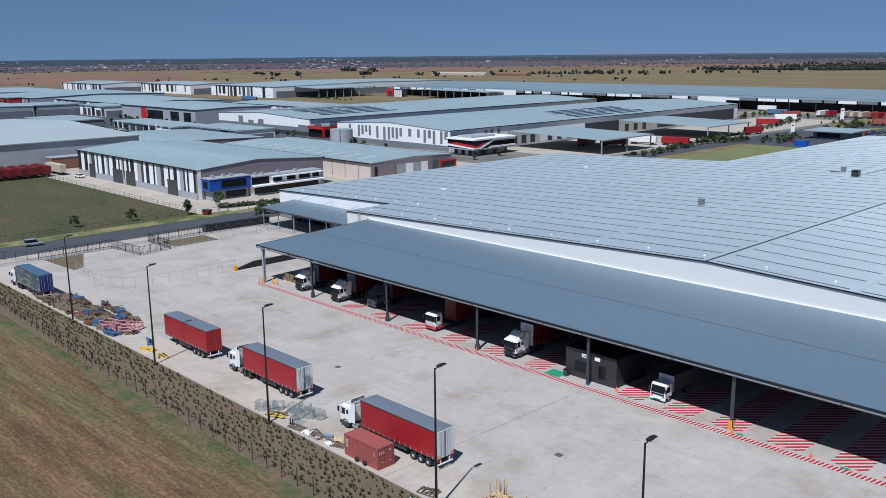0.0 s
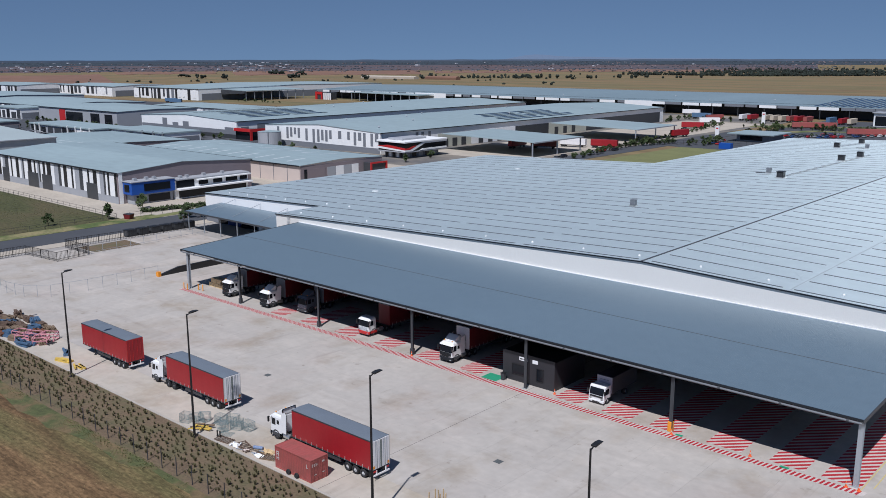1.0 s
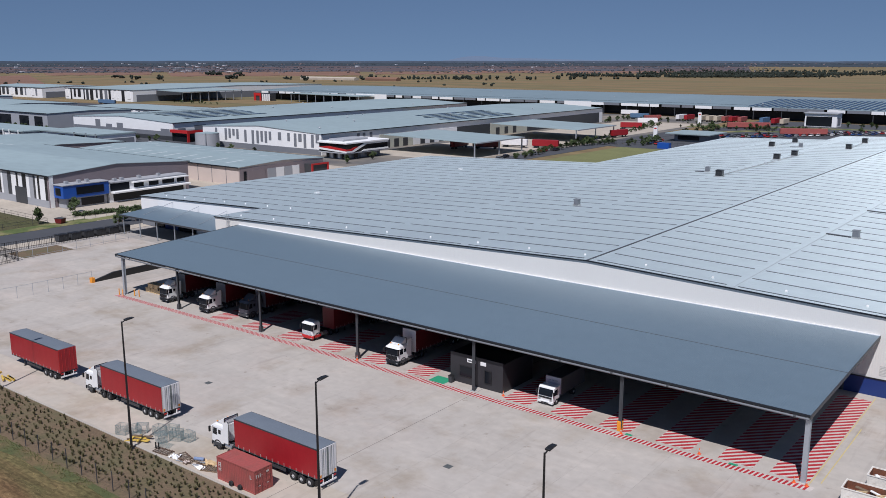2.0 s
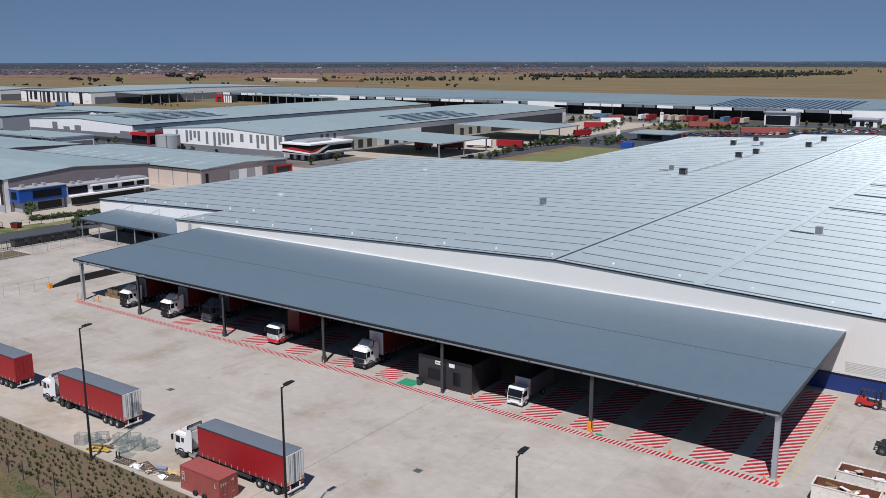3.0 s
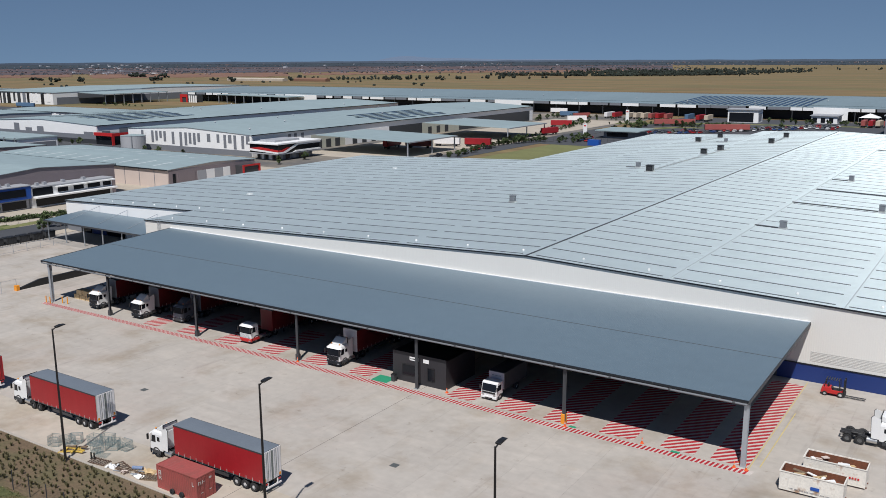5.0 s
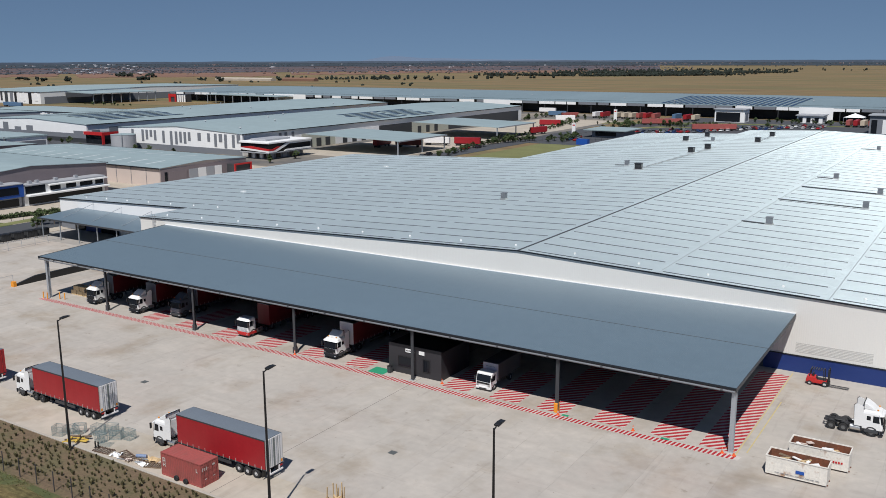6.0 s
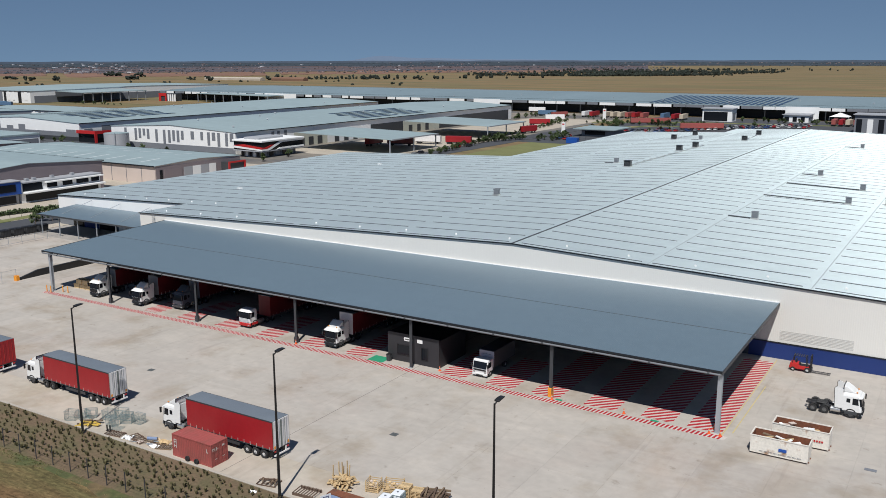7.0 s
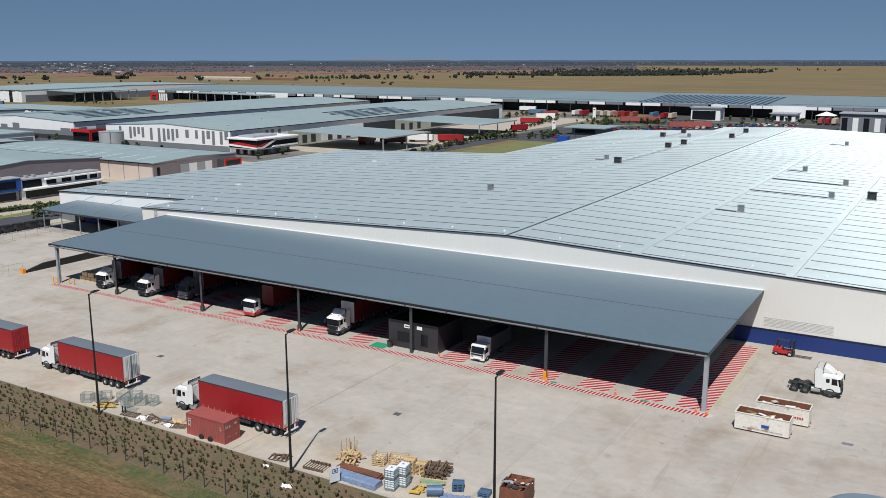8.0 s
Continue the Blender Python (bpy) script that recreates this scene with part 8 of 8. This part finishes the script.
tm = [tree(pose(-208.2, 27.6, 0), 4.6, "slim dark green tree beside the road", 1, True), tree(pose(-213.5, -3.3, 0), 3.6, "small bushy tree on the verge", 2), tree(pose(-193.6, 43.8, 0), 4.6, "young leafy tree beside the office", 3)]
g = random.Random(9)
for x, y in ((-211.4, 12.1), (-191.5, 46.5), (-190.5, 50), (-218, 44)):
    copy_thing(g.choice(tm), pose(x, y, 0, 0, 0, g.uniform(0, 360)))
lane = [(-200 - 0.15 * (y - 300) + g.uniform(-1.5, 1.5), y) for y in range(236, 470, 4)]
beds = [(g.uniform(-206, -120), g.uniform(452, 478)) for _ in range(60)] + [(g.uniform(-270, -210), g.uniform(466, 520)) for _ in range(30)] + [(g.uniform(-185, -170), g.uniform(395, 440)) for _ in range(16)]
beds += [(g.uniform(-186, -172), g.uniform(326, 366)) for _ in range(26)] + [(-201 + 0.6 * k, 300 + 1.6 * k) for k in range(20)] + [(-150 + 1.9 * k + g.uniform(-1, 1), 415 + 2.4 * k + g.uniform(-2, 2)) for k in range(26) if g.random() < 0.5]
beds += [(g.uniform(-250, -235), g.uniform(172, 200)) for _ in range(5)] + [(g.uniform(-130, -60), g.uniform(512, 530)) for _ in range(16)] + [(-620 + k * 4 + g.uniform(-2, 2), 192 + g.uniform(-2, 3)) for k in range(40) if g.random() < 0.6]
beds += [(-372 + k * 3.6 + g.uniform(-1.5, 1.5), 184 + g.uniform(-3, 3)) for k in range(34) if g.random() < 0.2] + [(-480 + k * 4 + g.uniform(-2, 2), 193 + g.uniform(-2, 2)) for k in range(24) if g.random() < 0.5]
beds += [(g.uniform(-640, -400), g.uniform(150, 176)) for _ in range(24)] + [(-735 + k * 7, 455 + g.uniform(-4, 4)) for k in range(10)]
for x, y in lane + beds:
    if not clear_of(x, y):
        continue
    k = g.uniform(0.4, 0.85)
    copy_thing(g.choice(tm), pose(x, y, 0, 0, 0, g.uniform(0, 360)) @ Matrix.Diagonal((k * 1.3, k * 1.3, k, 1)))

# hedge and verge before the offices
bm = B()
prism(bm, [(-204, 36.5), (-200.6, 36.5), (-200.6, 84), (-206.5, 84)], "z", -0.05, 0.04)
structure("ground_office_verge", bm, M_LAWN, "green lawn strip between road and offices", "grass verge")
hedge = thing("hedge", "low dark green clipped hedge before the offices", "hedge")
for k in range(24):
    b = B()
    hx, hy = -211.5 + 0.22 * k, 40.2 + 0.95 * k
    for q in range(4):
        clump(b, (hx + g.uniform(-0.5, 0.5), hy + g.uniform(-0.5, 0.5), g.uniform(0.3, 0.9)), 0.7, g, 26)
    part("bush", b, M_LEAF, hedge)
fence("office_fence", [(-206.0, 33.0), (-204.8, 46.0), (-203.4, 60.0)], 1.6, 3.0, "black pipe fence along the office verge", M_BLACK, rails=(0.5, 0.97), pr=0.05)
rb2 = thing("red_skip", "small dark red waste skip beside the lot fence", "waste bin", pose(-204.6, 31.9, 0, 0, 0, 20))
b = B()
prism(b, [(-0.9, 0.1), (0.9, 0.1), (1.2, 1.4), (-1.2, 1.4)], "y", -0.9, 0.9)
soften(b, 0.04)
part("body", b, M_DRED, rb2)
b = B()
box(b, -1.25, 1.25, -0.95, 0.95, 1.403, 1.5)
part("lid", b, M_DARK, rb2)
copy_thing(tm[1], pose(-188.6, 39.4, 0, 0, 0, 70))

# strappy shrubs in the garden strip, set in loose rows
g = random.Random(19)
verts, faces = [], []


def tuft(x, y, s, blades=5, tip=0.5):
    for k in range(blades):
        a = g.uniform(0, 6.28)
        w = s * (1.2 + tip) / blades
        lean = s * g.uniform(0.05, 0.75 - 0.35 * tip)
        dx, dy = math.cos(a), math.sin(a)
        n = len(verts)
        verts.extend([(x - dy * w, y + dx * w, -0.02), (x + dy * w, y - dx * w, -0.02), (x + dx * lean + dy * w * tip, y + dy * lean - dx * w * tip, s * g.uniform(0.6, 1.1)), (x + dx * lean - dy * w * tip, y + dy * lean + dx * w * tip, s * g.uniform(0.6, 1.1))])
        faces.append((n, n + 1, n + 2, n + 3))


x = -175.0
while x < 30:
    for j in range(8):
        if noise.noise((x * 0.13, j * 0.5, 1.7)) > g.uniform(-0.85, 0.0):
            xx = x + g.uniform(-0.3, 0.3)
            top = -39.1 - j * 0.86 + g.uniform(-0.3, 0.3)
            if top > -45.6 + (0 if xx > -110 else (-110 - xx) * 0.045):
                tuft(xx, top, g.choice((0.26, 0.36, 0.44, 0.54)) * g.uniform(0.8, 1.15), 15, 0.85)
    x += 0.74
me = bpy.data.meshes.new("garden_shrubs")
me.from_pydata(verts, [], faces)
me.materials.append(M_SHRUB)
tagged(new("garden_shrubs", me), "rows of small dark green strappy shrubs in mulch", "shrubs", kind="stuff")

# rough grass tufts along the fence and over the vacant lot
verts, faces = [], []
for _ in range(7000):
    x = g.uniform(-176, 20)
    if noise.noise((x * 0.09, 3.3, 0)) + 0.6 * noise.noise((x * 0.4, 9.1, 0)) > g.uniform(-0.15, 0.35):
        tuft(x, -46.2 - abs(g.gauss(0, 0.9)), g.uniform(0.05, 0.14))
me = bpy.data.meshes.new("rough_grass")
me.from_pydata(verts, [], faces)
me.materials.append(mat("green_tufts", (0.19, 0.185, 0.075), 0.9, var=0.3, scale=0.1, fine=1.5, island=0.4))
tagged(new("rough_grass", me), "rough green grass tufts along the fence", "grass", kind="stuff")
verts, faces = [], []
for _ in range(6000):
    x, y = g.uniform(-140, 10), -47 - 30 * g.random() ** 1.3
    if noise.noise((x * 0.05, y * 0.3, 4.0)) > g.uniform(-0.3, 0.3):
        tuft(x, y, g.uniform(0.03, 0.09))
me = bpy.data.meshes.new("dry_stubble")
me.from_pydata(verts, [], faces)
me.materials.append(mat("dry_stubble_blades", (0.32, 0.25, 0.12), 0.9, var=0.3, scale=0.1, fine=1.5, island=0.5))
tagged(new("dry_stubble", me), "dry stubble and weeds on the ploughed field", "grass", kind="stuff")
verts, faces = [], []
for _ in range(9000):
    tuft(g.uniform(-326, -207.5), g.uniform(-62, 30), g.uniform(0.08, 0.2))
me = bpy.data.meshes.new("lot_weeds")
me.from_pydata(verts, [], faces)
me.materials.append(mat("lot_weed_blades", (0.12, 0.118, 0.042), 0.9, var=0.3, scale=0.1, fine=1.5, island=0.5))
tagged(new("lot_weeds", me), "rough weeds over the vacant grass lot", "grass", kind="stuff")

# ---- the plain and the far distance ----
def blob_wood(name, spots, mt, label, seed):
    """Far woodland: crowns as small uneven clumps, joined."""
    g = random.Random(seed)
    vs, fs = [], []
    clumps = []
    for x, y, z0, r, h in spots:
        if r < 4.2:
            clumps.append((x, y, z0, r, h))
            continue
        for q in range(6):
            a = g.uniform(0, 6.28)
            d = r * g.uniform(0.3, 0.95)
            clumps.append((x + d * math.cos(a), y + d * math.sin(a), z0 + h * g.uniform(0.0, 0.5), r * g.uniform(0.3, 0.62), h * g.uniform(0.3, 0.62)))
    for x, y, z0, r, h in clumps:
        n0 = len(vs)
        k = 6
        for z, f in ((0.05, 0.7), (0.45, 1.0), (0.8, 0.75)):
            for i in range(k):
                a = 2 * math.pi * i / k + g.uniform(-0.3, 0.3)
                rr = r * f * g.uniform(0.65, 1.25)
                vs.append((x + rr * math.cos(a), y + rr * math.sin(a), z0 + h * z * g.uniform(0.85, 1.15) - 0.2))
        vs.append((x, y, z0 + h * g.uniform(0.9, 1.1)))
        for q in range(2):
            for i in range(k):
                j = (i + 1) % k
                fs.append((n0 + q * k + i, n0 + q * k + j, n0 + (q + 1) * k + j, n0 + (q + 1) * k + i))
        for i in range(k):
            fs.append((n0 + 2 * k + i, n0 + 2 * k + (i + 1) % k, n0 + 3 * k))
    m = bpy.data.meshes.new(name)
    m.from_pydata(vs, [], fs)
    m.materials.append(mt)
    return tagged(new(name, m), label, "woodland", kind="stuff")


g = random.Random(101)


def far_z(d):
    """The land climbs gently towards the skyline."""
    return 16.0 * max(0.0, (d - 3300) / 1400) ** 1.2


spots = []
# belts of trees on the plain
for (x0, y0, x1, y1, n, wdt) in ((-1050, 1800, -810, 1840, 150, 22), (-810, 1840, -570, 2040, 330, 26), (-1000, 2150, -580, 2420, 420, 60), (-570, 2050, -525, 2620, 60, 22), (-1180, 1330, -1020, 1400, 36, 26), (-1000, 1420, -840, 1620, 22, 40), (-1150, 2500, -520, 3000, 110, 90)):
    for _ in range(n):
        f = g.random()
        spots.append((x0 + (x1 - x0) * f + g.gauss(0, wdt), y0 + (y1 - y0) * f + g.gauss(0, wdt * 0.7), g.uniform(2.4, 5.4), g.uniform(4, 9.5)))
for cx, cy, n in ((-1797, 1335, 7), (-1480, 1131, 6), (-1534, 1006, 3), (-1560, 960, 2), (-1700, 1010, 3), (-1330, 1150, 2), (-1250, 1120, 2), (-1900, 1400, 4), (-1650, 1300, 3), (-1190, 1240, 3)):
    for _ in range(n):
        spots.append((cx + g.gauss(0, 9), cy + g.gauss(0, 9), g.uniform(4.4, 8.5), g.uniform(7, 13)))
for _ in range(90):
    a = radians(g.uniform(14, 90))
    d = (1100 if a > 0.6 else 1750) + 900 * g.random() ** 0.6
    for _ in range(g.choice((1, 1, 1, 3))):
        spots.append((-math.sin(a) * d + g.gauss(0, 9), math.cos(a) * d + g.gauss(0, 9), g.uniform(1.5, 3.2), g.uniform(2, 4.5)))
blob_wood("tree_belts", [(x, y, 0, r, h) for x, y, r, h in spots], M_FARTREE, "scattered dark gum trees and belts on the dry plain", 5)
spots = []
for _ in range(10000):
    a = radians(g.uniform(-25, 105))
    d = 2500 + 2150 * g.random() ** 0.7
    if a < radians(17) and d < 3700 or noise.noise((a * 6, d * 0.0045, 2)) + 0.4 * noise.noise((a * 40, d * 0.012, 5)) < 0.04:
        continue
    spots.append((-math.sin(a) * d, math.cos(a) * d, far_z(d), g.uniform(2.4, 6.0), g.uniform(2.0, 3.6)))
blob_wood("far_suburb_trees", spots, M_FARHAZE, "trees of the distant suburbs, coloured dusky blue for haze", 6)
# the land under the suburbs, climbing slowly
bm = B()
rows = []
for j in range(9):
    d = 2750 + j * 240
    rows.append([bm.verts.new((-math.sin(radians(a)) * d, math.cos(radians(a)) * d, far_z(d) + 0.05)) for a in range(19, 112, 3)])
for p, q in zip(rows, rows[1:]):
    for i in range(len(p) - 1):
        bm.faces.new((p[i], p[i + 1], q[i + 1], q[i]))
structure("ground_suburb", bm, M_FARSUB, "brown land under the distant suburbs with haze painted in", "ground")
bm = B()
rows = []
for j in range(7):
    d = 3230 + j * 240
    rows.append([bm.verts.new((-math.sin(radians(a)) * d, math.cos(radians(a)) * d, far_z(d) + 0.05)) for a in range(-32, 20, 3)])
for p, q in zip(rows, rows[1:]):
    for i in range(len(p) - 1):
        bm.faces.new((p[i], p[i + 1], q[i + 1], q[i]))
structure("ground_far_plain", bm, M_PLAIN, "golden far plain below the skyline", "ground")
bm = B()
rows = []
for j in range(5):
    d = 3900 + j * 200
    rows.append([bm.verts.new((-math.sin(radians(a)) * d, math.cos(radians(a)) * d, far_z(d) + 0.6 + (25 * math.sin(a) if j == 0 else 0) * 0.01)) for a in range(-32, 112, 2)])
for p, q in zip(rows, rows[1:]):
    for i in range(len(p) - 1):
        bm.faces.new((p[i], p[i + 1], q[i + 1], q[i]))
structure("ground_far_bush", bm, M_FARHAZE, "wooded land below the skyline, its haze painted dusky blue", "ground")
vs, fs = [], []
for _ in range(3400):
    a = radians(g.uniform(-25, 105))
    d = 2450 + 2150 * g.random()
    x, y, z = -math.sin(a) * d, math.cos(a) * d, far_z(d)
    if a < radians(17) and d < 3900 or noise.noise((a * 8, d * 0.005, 7)) < 0.1:
        continue
    w, l, h = g.uniform(3, 7), g.uniform(4, 7), g.uniform(1.6, 2.6)
    n = len(vs)
    vs += [(x + i * w, y + j * l, z + k * h) for k in (0, 1) for i, j in ((0, 0), (1, 0), (1, 1), (0, 1))] + [(x, y + l / 2, z + h * 1.5), (x + w, y + l / 2, z + h * 1.5)]
    fs += [(n, n + 1, n + 5, n + 4), (n + 1, n + 2, n + 6, n + 5), (n + 2, n + 3, n + 7, n + 6), (n + 3, n, n + 4, n + 7), (n + 4, n + 5, n + 9, n + 8), (n + 6, n + 7, n + 8, n + 9), (n + 5, n + 6, n + 9), (n + 7, n + 4, n + 8)]
me = bpy.data.meshes.new("far_houses")
me.from_pydata(vs, [], fs)
me.materials.append(M_FARHOUSE)
tagged(new("far_houses", me), "muted far houses of the distant suburbs", "houses", kind="stuff")
M_FARWHITE = mat("far_white_walls", (0.5, 0.5, 0.52), 0.7, var=0.1)
vs, fs = [], []
for _ in range(80):
    a = radians(g.choice((g.uniform(52, 57), g.uniform(25, 85), g.uniform(60, 75))))
    d = 2700 + 1900 * g.random()
    x, y, z = -math.sin(a) * d, math.cos(a) * d, far_z(d)
    w, l, h = g.choice((g.uniform(4, 9), g.uniform(4, 9), g.uniform(8, 24))), g.uniform(6, 12), g.uniform(2.2, 4.5)
    n = len(vs)
    vs += [(x + i * w, y + j * l, z + k * h) for k in (0, 1) for i, j in ((0, 0), (1, 0), (1, 1), (0, 1))]
    fs += [(n, n + 1, n + 5, n + 4), (n + 1, n + 2, n + 6, n + 5), (n + 2, n + 3, n + 7, n + 6), (n + 3, n, n + 4, n + 7), (n + 4, n + 5, n + 6, n + 7)]
me = bpy.data.meshes.new("far_white_sheds")
me.from_pydata(vs, [], fs)
me.materials.append(M_FARWHITE)
tagged(new("far_white_sheds", me), "tiny white sheds among the distant suburbs", "sheds", kind="stuff")

farm = thing("farm_shed", "long low pale farm shed on the dry plain", "farm building", group="farm sheds")
bm = B()
prism(bm, [(1186, 0), (1200, 0), (1200, 4), (1193, 6), (1186, 4)], "x", -1330, -1180)
part("body", bm, M_GRAVEL, farm)
farm = thing("farm_shed", "long low red-roofed farm shed on the plain", "farm building", group="farm sheds")
bm = B()
prism(bm, [(1206, 0), (1220, 0), (1220, 4), (1213, 6.5), (1206, 4)], "x", -1170, -1090)
part("body", bm, M_FARRED, farm)
# bare red building land before the suburbs, in uneven fields
for k, (a0, a1, d0, d1) in enumerate(((44, 56, 2150, 2700), (57, 63, 2350, 2700), (64, 92, 1550, 2350), (22, 38, 2500, 2900), (36, 43, 2300, 2600))):
    bm = B()
    rim = []
    n = 14
    for i in range(n + 1):
        a = radians(a0 + (a1 - a0) * i / n)
        d = d1 + 60 * math.sin(i * 1.7 + k)
        rim.append((-math.sin(a) * d, math.cos(a) * d))
    for i in range(n, -1, -1):
        a = radians(a0 + (a1 - a0) * i / n)
        d = d0 + 50 * math.sin(i * 2.3 + k)
        rim.append((-math.sin(a) * d, math.cos(a) * d))
    prism(bm, rim, "z", -0.1, 0.35 + 0.03 * k)
    structure("ground_red_field", bm, M_FARRED, "bare red earth fields before the suburbs", "field")
M_SKYLINE = mat("hazed_skyline", (0.1, 0.125, 0.165), 1.0, var=0.12, scale=0.004, fine=0.03, spec=0.0)
# wooded skyline and a faint range of hills, their haze put into the colour
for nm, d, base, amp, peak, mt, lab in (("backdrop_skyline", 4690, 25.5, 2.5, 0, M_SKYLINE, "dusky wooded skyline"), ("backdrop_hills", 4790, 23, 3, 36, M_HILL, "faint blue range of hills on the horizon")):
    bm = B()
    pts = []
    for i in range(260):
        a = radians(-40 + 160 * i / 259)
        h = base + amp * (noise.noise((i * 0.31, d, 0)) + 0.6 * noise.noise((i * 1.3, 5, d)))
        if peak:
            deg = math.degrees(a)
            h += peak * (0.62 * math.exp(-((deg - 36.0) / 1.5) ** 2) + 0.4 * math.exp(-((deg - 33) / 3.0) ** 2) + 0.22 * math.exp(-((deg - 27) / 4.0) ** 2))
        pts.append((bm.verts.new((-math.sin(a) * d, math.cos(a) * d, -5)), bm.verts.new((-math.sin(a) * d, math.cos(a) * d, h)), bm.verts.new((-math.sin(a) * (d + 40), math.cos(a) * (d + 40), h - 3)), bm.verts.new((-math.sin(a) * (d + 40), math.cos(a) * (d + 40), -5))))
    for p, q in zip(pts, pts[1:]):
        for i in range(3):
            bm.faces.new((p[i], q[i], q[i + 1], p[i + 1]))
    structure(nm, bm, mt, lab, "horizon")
